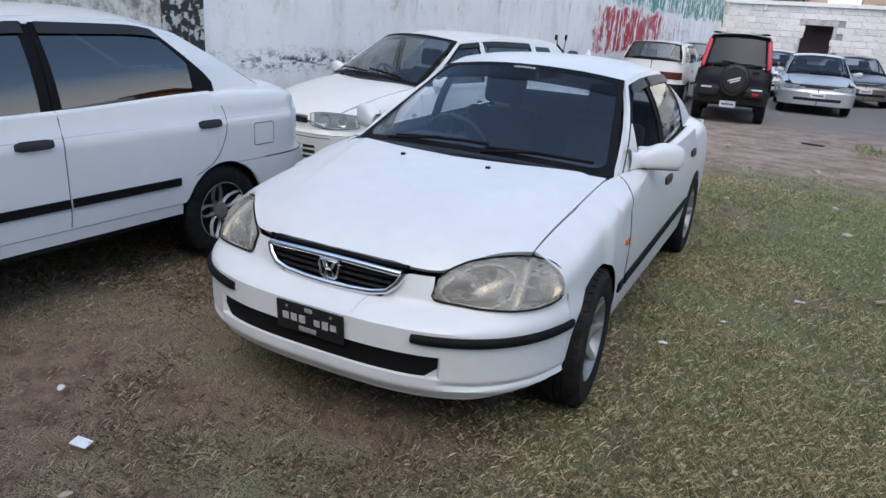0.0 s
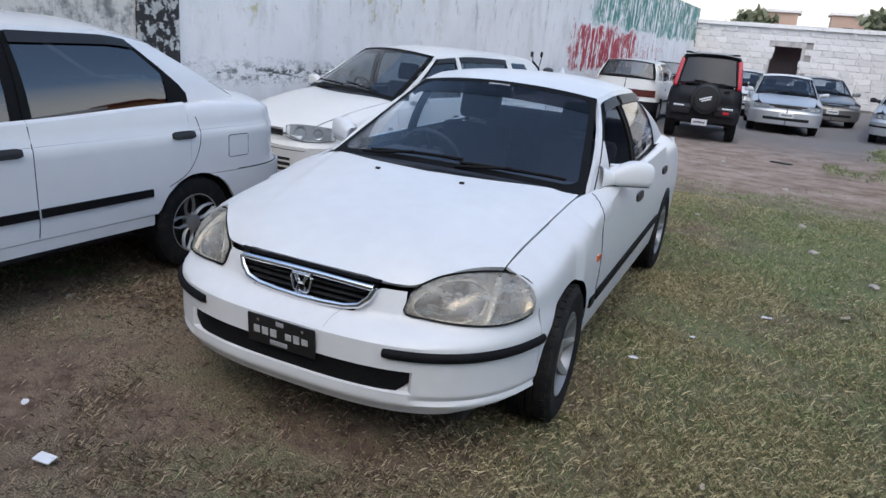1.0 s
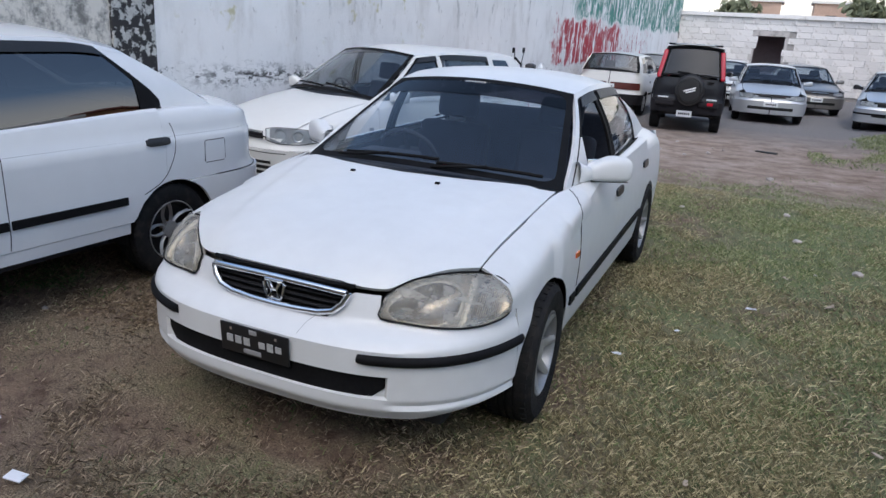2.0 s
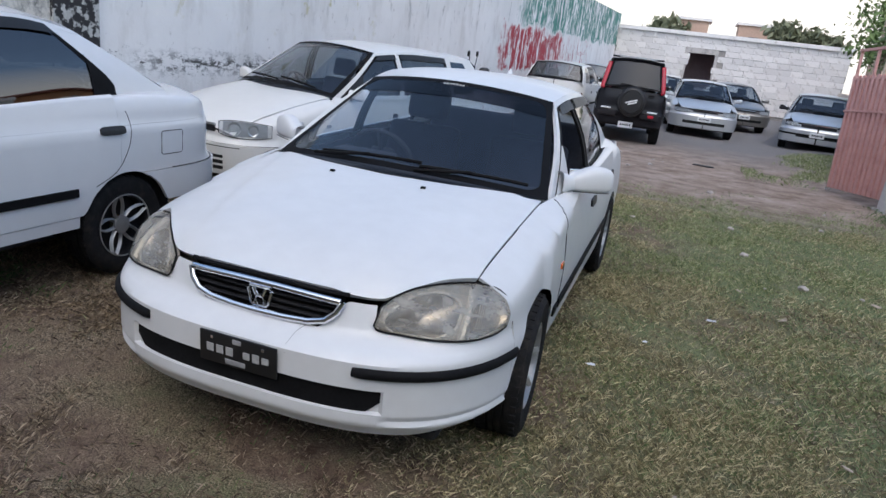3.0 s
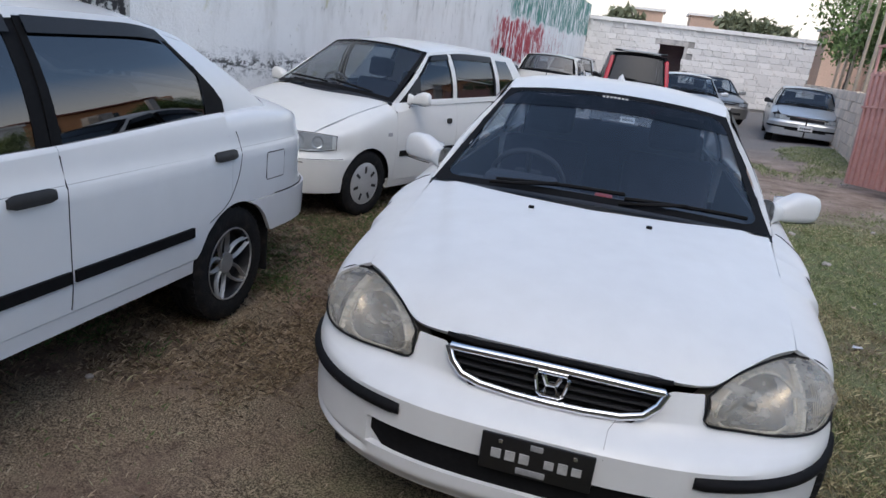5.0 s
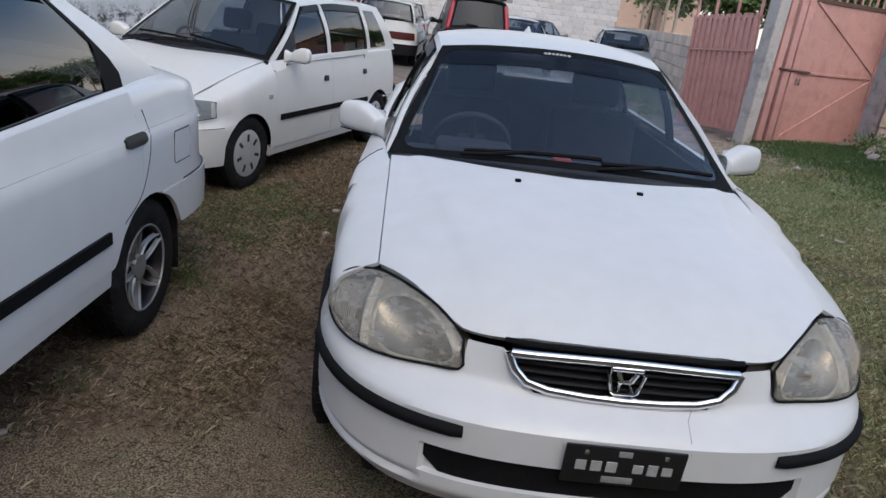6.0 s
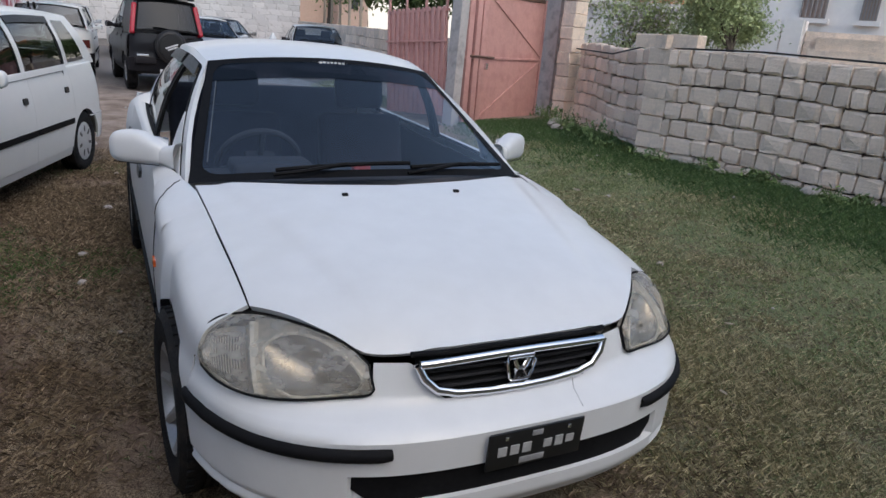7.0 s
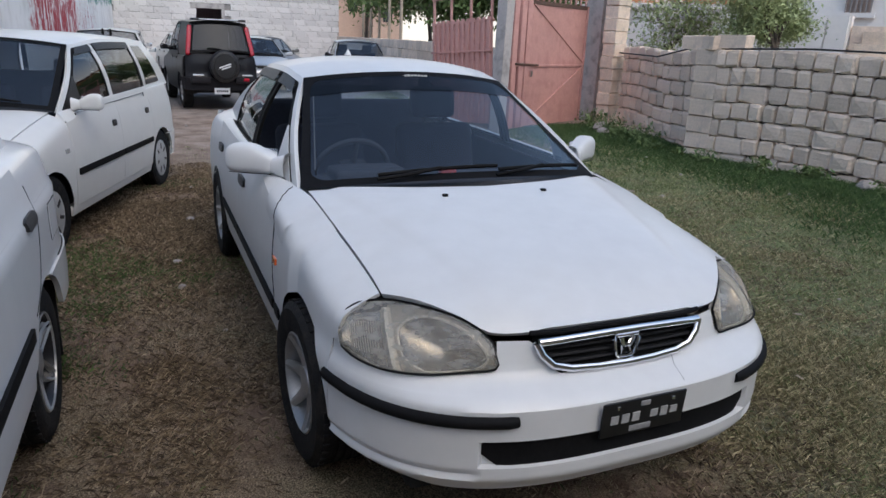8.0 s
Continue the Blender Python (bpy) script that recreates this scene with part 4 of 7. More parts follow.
    for sx in (-1, 1):
        P = []
        for y in np.linspace(1.08, 1.5, 25):
            k, s = c.ks(y), float(smooth01(1.2, 1.36, y))
            z1 = c.shoulder(k) * (1 - s) + s * (float(c.belt(y)) - fall * (1 - float(smooth01(1.26, 1.86, y))))
            row = [np.array(c.skin(k, z1 - 0.08 * (1 - t), 0, 1)) for t in np.linspace(0, 0.9, 6)]
            rim, e = np.array(c.skin(k, z1, 0, 1)), c.hood_edge(y)
            foot = np.array(c.rail(0.0, uy(c, max(y, 1.36), 0.0), 1))
            for t in np.linspace(0, 1, 11):
                x = rim[0] + (e - rim[0]) * t
                wing = np.array((x, rim[1], float(c.top(x / rim[0] * c.half(rim[1]), rim[1]))))
                door = rim * (1 - t) + foot * t + np.array((0, 0, 0.04 * t * (1 - t)))
                row.append(wing * (1 - s) + door * s)
            P.append(row)
        P = np.array(P)
        for _ in range(4):
            Q = P.copy()
            Q[:, 1:-1] = 0.25 * P[:, :-2] + 0.5 * P[:, 1:-1] + 0.25 * P[:, 2:]
            P = Q.copy()
            P[1:-1] = 0.25 * Q[:-2] + 0.5 * Q[1:-1] + 0.25 * Q[2:]
        rows, cols = np.arange(25)[:, None], np.arange(17)[None, :]
        lift = 0.0075 * np.clip(np.minimum(np.minimum(rows, 24 - rows) / 3, cols / 3), 0, 1) - 0.0015
        P = (P + lift[..., None] * np.array((0.6, 0, 0.8))) * np.array((sx, 1, 1))
        tail = part("wing_tail", sheet(P, 0.0, flip=sx < 0), WHITE, root)
        line = [P[int(round(11 + 6 * smooth01(5, 16, j)))][j] for j in range(15, 2, -1)] + [c.skin(c.ks(1.262), z, 0.0006, sx) for z in np.linspace(0.78, 0.46, 8)]
        part("door_gap", tube(bmesh.new(), line, 0.0026, 6), VOID, tail)
    roof = c.roof(WHITE, -0.09, 0.09, 0.012)
    ws_b, ws_t = (0.726, 1.35, 0.884), (0.547, 2.07, 1.288)
    ws = c.screen("windscreen", ws_b, ws_t, -0.17, -0.09, GLASS_WS, None, (0.0, 1.0, 0.0, 1.0), 0.0)
    ws.visible_shadow = False
    for cut in ((0, 0.027, 0, 1), (0.973, 1, 0, 1), (0, 1, 0, 0.05), (0, 1, 0.955, 1)):
        c.screen("black_border", ws_b, ws_t, -0.17, -0.09, TRIM, ws, cut, 0.004)

    def on_screen(u, v, out):
        a = 2 * u - 1
        return (a * (ws_b[0] + (ws_t[0] - ws_b[0]) * v), ws_b[1] + (ws_t[1] - ws_b[1]) * v + (-0.17 * (1 - v) - 0.09 * v) * (1 - a * a) - 0.8 * out,
                ws_b[2] + (ws_t[2] - ws_b[2]) * v + (c.rise0 * (1 - v) + c.rise1 * v) * (1 - a * a) + 0.6 * out)

    # rounded inner corners of the border
    for u0, su in ((0.027, 1), (0.973, -1)):
        for v0, sv, ru, rv in ((0.05, 1, 0.05, 0.085), (0.955, -1, 0.05, 0.11)):
            arc = [(u0 + su * ru * (1 - math.cos(q)), v0 + sv * rv * (1 - math.sin(q))) for q in np.linspace(0, math.pi / 2, 9)]
            part("border_corner", sheet([[on_screen(u0 - su * 0.004, v0 - sv * 0.006, 0.0045), on_screen(u, v, 0.0045)] for u, v in arc], 0.0, flip=su * sv > 0), TRIM, ws)
    # grey strip paints the border's reflection along one side of the glass
    c.screen("inner_seal", ws_b, ws_t, -0.17, -0.09, EDGE_REFLECTION, ws, (0.038, 0.042, 0.14, 0.8), 0.003)
    film = c.screen("sun_strip", ws_b, ws_t, -0.17, -0.09, GLASS_BAND, ws, (0.027, 0.973, 0.8, 0.955), 0.003)
    film.visible_shadow = False
    rw = c.screen("rear_window", (0.66, 3.86, 0.985), (0.53, 3.22, 1.275), 0.12, 0.09, GLASS, None, (0, 1, 0, 1), 0, rear=True)
    rw.visible_shadow = False
    # a few letters on the strip, too small to read
    m_at = (0.0, 1.975 - 0.035, 1.315)
    bars(ws, "strip_lettering", 0.13, 0.018, m_at, -38, 0, 7, INK, 0.002, 3)
    c.deck("boot_lid", lambda x: 3.9, lambda x: 4.36 - 0.1 * x, lambda t: 0.6, WHITE, 8, 13)
    kk = [c.kr(x) for x in np.linspace(0.8, 0.02, 14)]
    for sx in (-1, 1):
        c.panel("tail_panel", kk, lambda k: 0.6, lambda k: c.shoulder(k) + 0.05, 6, WHITE, root, sx)
        c.panel("rear_bumper", [c.ks(3.78), c.ks(3.9), c.ks(4.1)] + [k for k in kk if k > c.ks(4.12)], lambda k: 0.25, lambda k: 0.515, 8, WHITE, root, sx, 0.0)
        c.panel("tail_lamp", kk[:7], lambda k: 0.66, lambda k: 0.82, 4, RED_LENS, root, sx, 0.008)
    # wipers
    for x0, x1 in ((-0.42, 0.12), (0.12, 0.62)):
        w = new("wiper")
        w.parent = root

        def on_screen(x, v, out):
            a = x / (0.728 + (0.549 - 0.728) * v)
            return (x, 1.349 + 0.721 * v + (-0.17 * (1 - v) - 0.09 * v) * (1 - a * a) - out * 0.8, 0.884 + 0.404 * v + (0.05 * (1 - v) + 0.045 * v) * (1 - a * a) + out * 0.6)
        blade = [on_screen(x, 0.05 + 0.03 * math.sin(3 * (x - x0)), 0.022) for x in np.linspace(x0, x1, 9)]
        part("blade", tube(bmesh.new(), blade, 0.009, 6), TRIM, w)
        part("arm", tube(bmesh.new(), [(x0 - 0.02, 1.18 + 0.06 * abs(x0), 0.945), on_screen(x0 + 0.1, 0.03, 0.03), on_screen((x0 + x1) / 2, 0.07, 0.034)], 0.008, 6), TRIM, w)
    # plate
    pl = new("number_plate")
    pl.parent = root
    pl.matrix_local = pose(0, -0.012, 0.458, 4, 0, 0)
    part("plate", boxed(-0.152, 0.152, -0.004, 0.004, -0.058, 0.058, 0.004), PLATE_BLACK, pl)
    bars(pl, "lettering", 0.115, 0.032, (-0.07, -0.005, 0.0), 0, 0, 3, INK, 0.0015, 5)
    bars(pl, "lettering", 0.11, 0.032, (0.072, -0.005, 0.0), 0, 0, 3, INK, 0.0015, 8)
    part("scuff", boxed(-0.05, 0.03, -0.006, 0.0, -0.05, -0.03, 0.003), GREY_SCUFF_SHADE, pl)
    part("scuff", boxed(-0.02, 0.015, -0.006, 0.0, 0.032, 0.05, 0.003), GREY_SCUFF_SHADE, pl)
    for q in (-1, 1):
        part("bolt", boxed(q * 0.1 - 0.006, q * 0.1 + 0.006, -0.008, 0, 0.034, 0.046, 0.003), CHROME, pl)
    fin = lathe([(0.034, 0.0), (0.03, 0.012), (0.016, 0.035), (0.006, 0.052), (0.001, 0.056)], 20, True)
    bmesh.ops.transform(fin, matrix=pose(0, 3.2, 1.372, 0, -90, 0) @ Matrix.Diagonal((0.7, 0.4, 0.7, 1)), verts=fin.verts)
    part("aerial_cap", fin, WHITE, root, "small white roof aerial cap")
    c.underbody(0.5)
    c.wheels("alloy", 3.0, 0.19, 0.185, 0.006)
    cabin(c, 1.5, 2.15, 3.1)
    packet = part("red_packet", boxed(-0.04, 0.04, -0.025, 0.025, 0, 0.03, 0.01, 2), RED_CLOTH)
    packet.location = (0.035, 1.57, 0.872)
    tagged(packet, "small red packet lying on the dashboard", "packet")


def hazy_lens():
    m = bpy.data.materials.new("hazy_lens")
    m.use_nodes = True
    nt = m.node_tree
    b = nt.nodes["Principled BSDF"]
    b.inputs["Base Color"].default_value = (0.46, 0.445, 0.415, 1)
    b.inputs["Roughness"].default_value = 0.12
    tr, mx = nt.nodes.new("ShaderNodeBsdfTransparent"), nt.nodes.new("ShaderNodeMixShader")
    tr.inputs[0].default_value = (0.86, 0.83, 0.76, 1)
    n = nt.nodes.new("ShaderNodeTexNoise")
    n.inputs["Scale"].default_value = 9
    mr = nt.nodes.new("ShaderNodeMapRange")
    mr.inputs[1].default_value, mr.inputs[2].default_value, mr.inputs[3].default_value, mr.inputs[4].default_value = 0.32, 0.7, 0.22, 0.52
    nt.links.new(n.outputs[0], mr.inputs[0])
    nt.links.new(mr.outputs[0], mx.inputs[0])
    nt.links.new(tr.outputs[0], mx.inputs[1])
    nt.links.new(b.outputs[0], mx.inputs[2])
    nt.links.new(mx.outputs[0], nt.nodes["Material Output"].inputs[0])
    return m


LENS_HAZY = hazy_lens()
LENS_CLEAR = glass("clear_lamp_cover", (0.85, 0.87, 0.88))
LAMP_BEIGE = mat("yellowed_lamp_housing", (0.4, 0.375, 0.345), 0.35, metal=0.3, var=0.1, scale=12)
LAMP_BRIGHT = mat("bright_lamp_rim", (0.74, 0.72, 0.67), 0.25, metal=0.2, var=0.06, scale=20)


def common_inset(k, z, c):
    x, y = c.outline(k)[:2]
    return float(c.side(z)) + (0.03 * float(smooth01(c.bump_z, c.bump_z + 0.05, z)) * float(smooth01(1.0, 0.85, k) + smooth01(2.0, 2.5, k)))


def build_plain(c, paint, doors, win_end, glass_m, style, front=None, back=None, visor=False, trim=None, handle_m=None, hood=None, boot=None, ws=None, rw=None, cabin_at=None, bumper_m=None, b_black=True, handle_z=0.8, rim=0.19, tyre=0.165, tailgate=None, film=False):
    """A whole car on the master shape, with front and back told by small dicts."""
    root = c.root
    bumper_m = bumper_m or paint
    c.sill_door = lambda k: max(c.sill(k), c.zb(k) + 0.066)
    c.sill_rear = lambda k: c.sill(k) if c.outline(k)[1] < c.y2 + 0.11 else max(c.sill(k), c.bump_z)
    ff = c.ff or c.y1 - c.arch - 0.06
    build_flanks(c, paint, doors, win_end, glass_m, visor, trim[0] if trim else None, trim[1] if trim else None, c.boot_edge, handle_m, front_from=ff, wing_lo=lambda k: c.sill(k) if c.outline(k)[1] > c.y1 - c.arch else c.bump_z, b_black=b_black, handle_z=handle_z)
    h0, h1, he = hood
    c.deck("bonnet", h0, h1, he, paint, 20, 21, 0.02)
    c.roof(paint, c.roof_bow[0], c.roof_bow[1], c.crown)
    w = c.screen("windscreen", ws[0], ws[1], ws[2], ws[3], GLASS_WS if glass_m in (GLASS, GLASS_MID) else glass_m)
    w.visible_shadow = False
    for cut in ((0, 0.03, 0, 1), (0.97, 1, 0, 1), (0, 1, 0, 0.06), (0, 1, 0.96, 1)):
        c.screen("black_border", ws[0], ws[1], ws[2], ws[3], TRIM, w, cut, 0.004)
    blade = []
    for x0, x1 in ((-0.5, 0.05), (0.05, 0.5)):
        def spot(x, v, o):
            a = x / (ws[0][0] + (ws[1][0] - ws[0][0]) * v)
            return (x, ws[0][1] + (ws[1][1] - ws[0][1]) * v + (ws[2] * (1 - v) + ws[3] * v) * (1 - a * a) - o, ws[0][2] + (ws[1][2] - ws[0][2]) * v + c.rise0 * (1 - a * a) + o * 0.7)
        part("wiper", tube(bmesh.new(), [spot(x, 0.06 + 0.1 * (x1 - x) / (x1 - x0) * 0.6, 0.02) for x in np.linspace(x0, x1, 6)], 0.009, 6), TRIM, w)
    r = c.screen("rear_window", rw[0], rw[1], rw[2], rw[3], glass_m, None, (0, 1, 0, 1), 0, rear=True)
    r.visible_shadow = False
    for cut in ((0, 0.035, 0, 1), (0.965, 1, 0, 1), (0, 1, 0, 0.06), (0, 1, 0.94, 1)):
        c.screen("black_border", rw[0], rw[1], rw[2], rw[3], TRIM, r, cut, 0.004, rear=True)
    P = [[(x, h1(abs(x)) - 0.03 + t * (ws[0][1] + ws[2] * (1 - (x / ws[0][0]) ** 2) + 0.03 - h1(abs(x))), float(c.zc(h1(0))) - 0.03 - 0.03 * (x / 0.74) ** 2) for x in np.linspace(-ws[0][0], ws[0][0], 11)] for t in (0, 0.5, 1)]
    part("cowl", sheet(P, 0.0, flip=True), PLASTIC, root)
    P = [[(q * min(0.72, float(c.half(y)) - 0.12), y, float(c.zc(y)) - 0.09) for q in np.linspace(-1, 1, 9)] for y in np.linspace(0.15, h1(0), 6)]
    part("engine_bay", sheet(P, 0.25, flip=True), VOID, root)
    if boot:
        c.deck("boot_lid", boot[0], boot[1], boot[2], paint, 10, 15)
    kf = [c.kf(x) for x in np.linspace(0.01, c.a * 0.93, 16)] + [c.ks(y) for y in np.linspace(c.half_y, c.y1 - c.arch - 0.004, 4)]
    kr = [c.kr(x) for x in np.linspace(c.a * 0.95, 0.01, 16)]
    kr_b = [c.ks(y) for y in c.ysteps(c.y2 + 0.115, c.L - 0.3, 8)] + [k for k in kr if k > c.ks(c.L - 0.29)]
    fr = front or {}
    for sx in (-1, 1):
        c.panel("front_bumper", kf, lambda k: c.zb(k) + 0.03, lambda k: c.bump_z - 0.004, 10, bumper_m, root, sx, 0.018)
        nose = [k for k in kf if c.outline(k)[1] < ff + (0.08 if c.ff else 0.03)]
        c.panel("nose_panel", nose, lambda k: c.bump_z, lambda k: min(c.shoulder(k) + 0.03, float(c.zc(0.05))), 5, paint, root, sx)
        if "lamp" in fr:
            x0, x1, z0, z1 = fr["lamp"]
            kk = list(np.linspace(c.kf(x0), c.ks(fr["wrap"]) if "wrap" in fr else c.kf(x1), 15))
            zm, hh, rd = (z0 + z1) / 2, (z1 - z0) / 2, fr.get("sweep", 0)
            along = lambda k: (k - kk[0]) / (kk[-1] - kk[0])
            # swept lamps are tall beside the grille and taper round the corner
            oval = lambda k: hh * (1 - rd * (0.62 * along(k) ** 2.4 + 0.7 * (1 - along(k)) ** 5))
            rise = lambda k: zm - 0.01 * rd * along(k)
            hl = c.panel("headlight", kk, lambda k: rise(k) - oval(k), lambda k: rise(k) + oval(k), 8, LENS_CLEAR, root, sx, 0.012, 0.02)
            hl.visible_shadow = False
            c.panel("lamp_bowl", kk[1:-1], lambda k: rise(k) - 0.9 * oval(k), lambda k: rise(k) + 0.9 * oval(k), 6, CLEAR_LENS, hl, sx, 0.003, 0.0)
            for f, rr in ((0.3, 0.82), (0.66, 0.7)):
                k0 = kk[0] + (kk[-1] - kk[0]) * f
                x_, y_, nx_, ny_ = c.outline(k0)
                bowl = lathe([(rr * oval(k0), 0.0), (rr * 0.8 * oval(k0), -0.006), (rr * 0.45 * oval(k0), -0.014), (0.004, -0.004)], 20, True)
                bmesh.ops.transform(bowl, matrix=Matrix.Translation(c.skin(k0, rise(k0), 0.009, sx)) @ Vector((sx * nx_, ny_, 0)).to_track_quat("X", "Z").to_matrix().to_4x4(), verts=bowl.verts)
                part("reflector", bowl, CLEAR_LENS, hl)
            if not rd:
                k0 = (kk[0] + kk[-1]) / 2
                c.panel("lamp_rib", [k0 - 0.004, k0, k0 + 0.004], lambda k: rise(k) - 0.8 * oval(k), lambda k: rise(k) + 0.8 * oval(k), 4, CHROME, hl, sx, 0.008, 0.0)
            ring = [c.skin(k, rise(k) - oval(k), 0.012, sx) for k in kk] + [c.skin(k, rise(k) + oval(k), 0.012, sx) for k in reversed(kk)]
            part("lamp_seal", tube(bmesh.new(), ring, 0.0032, 6, True), TRIM, hl)
        for z0, z1, w in fr.get("slots", ()):
            c.panel("intake", [c.kf(x) for x in np.linspace(0.01, w, 8)], lambda k: z0, lambda k: z1, 2, VOID, root, sx, 0.021, 0.004)
        if "grille" in fr:
            z0, z1, w = fr["grille"]
            kk = [c.kf(x) for x in np.linspace(0.01, w, 8)]
            c.panel("grille", kk, lambda k: z0, lambda k: z1, 3, PLASTIC, root, sx, 0.01, 0.01)
            c.panel("grille_bar", kk, lambda k: z1 - 0.016, lambda k: z1 + 0.002, 2, CHROME, root, sx, 0.02, 0.012)
            c.panel("grille_bar", kk, lambda k: (z0 + z1) / 2 - 0.006, lambda k: (z0 + z1) / 2 + 0.006, 2, DARK_CLAD, root, sx, 0.018, 0.01)
        if "strip" in fr:
            c.panel("bumper_strip", kf[:-2], lambda k: fr["strip"] - 0.02, lambda k: fr["strip"] + 0.02, 3, TRIM, root, sx, 0.03, 0.014)
        c.panel("rear_bumper", kr_b, lambda k: min(max(c.zb(k) + 0.06, c.sill(k)), c.bump_z - 0.01), lambda k: c.bump_z - 0.004, 8, bumper_m, root, sx, lambda k: 0.008 + 0.014 * float(smooth01(kr_b[0], 2.6, k)), 0.02)
        top_r = tailgate if tailgate else (lambda k: c.shoulder(k) + 0.04)
        c.panel("tail_panel", [k for k in kr if c.outline(k)[1] > c.y_rear - 0.06], lambda k: c.bump_z, top_r, 6, paint, root, sx)
        for x0, x1, z0, z1, mm in (back or {}).get("lamps", ()):
            c.panel("tail_lamp", [c.kr(x) for x in np.linspace(x1, x0, 6)], lambda k: z0, lambda k: z1, 4, mm, root, sx, 0.012, 0.016)
        mirror_part(c, c.mirror, c.mirror_m, sx, (0.17, 0.09, 0.115), 8)
    if "plate" in fr:
        pl = part("number_plate", boxed(-0.16, 0.16, -0.004, 0.004, -0.06, 0.06, 0.004), PLATE_WHITE, root)
        pl.location = (0, -0.03, fr["plate"])
        bars(pl, "lettering", 0.24, 0.05, (0, -0.005, 0), 0, 0, 6, INTERIOR, 0.001, 4)
    if back and "plate" in back:
        pl = part("number_plate", boxed(-0.16, 0.16, -0.004, 0.004, -0.06, 0.06, 0.004), PLATE_WHITE, root)
        pl.location = (back.get("plate_x", 0), c.L + 0.03, back["plate"])
        bars(pl, "lettering", 0.24, 0.05, (0, 0.005, 0), 0, 0, 6, INTERIOR, 0.001, 4)
    c.underbody(c.bump_z)
    c.wheels(style, 0.0, tyre, rim)
    if cabin_at:
        cabin(c, *cabin_at)


SIDE_B = curve((0.15, 0.05), (0.28, 0.018), (0.45, 0.004), (0.6, 0.0), (0.76, 0.012), (0.98, 0.06))


def flat_z(k):
    return 0.2


SIDE_N = curve((0.15, 0.05), (0.28, 0.02), (0.36, 0.006), (0.5, 0.0), (0.7, 0.002), (0.858, 0.004), (0.866, 0.009), (0.98, 0.036), (1.05, 0.06))


# ---- white saloon beside it, seen from its rear flank ----
def build_neighbour():
    c = Car("parked_saloon", "glossy white saloon with black handles and dark alloy wheels", pose(-2.612, -2.165, 0, 0, 0, -1.6),
            L=4.53, a=0.845, bf=0.8, nf=2.8, br=0.72, nr=2.9, y1=1.0, y2=3.47, arch=0.325, hub=0.29, bump_z=0.6, half_y=0.42,
            zc=curve((0, 0.68), (0.1, 0.7), (0.5, 0.8), (1.1, 0.94), (1.6, 1.0), (3.4, 1.05), (3.9, 1.065), (4.2, 1.055), (4.36, 1.025), (4.45, 0.97)),
            drop=curve((0, 0.12), (0.5, 0.13), (1.4, 0.09), (2.6, 0.05), (3.3, 0.024), (3.6, 0.026), (3.9, 0.045), (4.2, 0.07), (4.45, 0.11)), zb=lambda k: 0.345, inset=common_inset, side=SIDE_N,
            belt=curve((1.2, 0.95), (1.5, 0.965), (2.4, 0.982), (3.3, 1.024), (3.95, 1.04)), belt_bow=0.055,
            cabA=(0.74, 1.3), cabB=(0.57, 1.98), cabC=(0.57, 3.36), cabD=(0.7, 3.92),
            rail_x=curve((0, 0.57), (0.4, 0.605), (0.75, 0.6), (1, 0.565)), rail_z=curve((0, 1.37), (0.35, 1.428), (0.7, 1.425), (1, 1.36)),
            rise0=0.05, rise1=0.045, u_a=0.035, roof_bow=(-0.09, 0.09), crown=0.01, handle_rise=0.004, y_rear=4.44, mirror=(0.92, 1.45, 1.0), mirror_m=WHITE_B,
            hood_edge=lambda y: 0.68, boot_edge=lambda y: min(0.68 - 0.08 * float(smooth01(3.8, 3.95, y)) - 0.09 * max(0.0, (y - 3.92) / 0.43), 0.86 * float(c.half(y))))
    c.crease = (0.858, 0.866)
    c.flush = True
    c.handle_off = (0.14, 0.055)
    c.gap = 0.0006
    build_plain(c, WHITE_B, [(1.2, 2.44), (2.44, 3.42)], lambda v: uy(c, 3.46 - 0.42 * max(0, v - 0.2), v), GLASS_TINT, "dark", front={"lamp": (0.36, 0.72, 0.6, 0.68), "grille": (0.61, 0.67, 0.3)},
                back={"lamps": ((0.3, 0.56, 0.7, 0.88, RED_LENS),), "plate": 0.8}, visor=1, trim=(lambda y: 0.545, (0.9, 3.12)), hood=(lambda x: 0.1 + 0.3 * x * x, lambda x: 1.1 + 0.3 * x * x, lambda t: 0.67),
                boot=(lambda x: 3.92, lambda x: 4.42 - 0.3 * x * x, lambda t: 0.6 - 0.09 * t), ws=((0.72, 1.3, 0.93), (0.57, 1.98, 1.372), -0.16, -0.09), rw=((0.67, 3.94, 1.05), (0.555, 3.36, 1.36), 0.1, 0.09), cabin_at=(1.45, 2.1, 3.0), handle_z=0.85)
    for sx in (-1, 1):
        edge = curve((0.55, 3.22), (0.62, 3.38), (0.7, 3.45), (0.8, 3.492), (0.88, 3.5), (0.98, 3.47), (1.035, 3.43))
        part("door_gap", tube(bmesh.new(), [c.skin(c.ks(float(edge(z))), z, -0.0012, sx) for z in np.linspace(0.56, 0.955, 20)], 0.003, 6), VOID, c.root)
        part("door_gap", tube(bmesh.new(), [c.skin(c.ks(2.44 - 0.02 * (z < 0.5) * (0.5 - z) * 5), z, -0.0012, sx) for z in np.linspace(0.42, 0.97, 16)], 0.003, 6), VOID, c.root)
    kk = [c.ks(y) for y in np.linspace(3.735, 3.905, 6)]
    c.panel("fuel_flap", kk, lambda k: 0.69, lambda k: 0.825, 4, WHITE_B, None, 1, 0.003, 0.006)
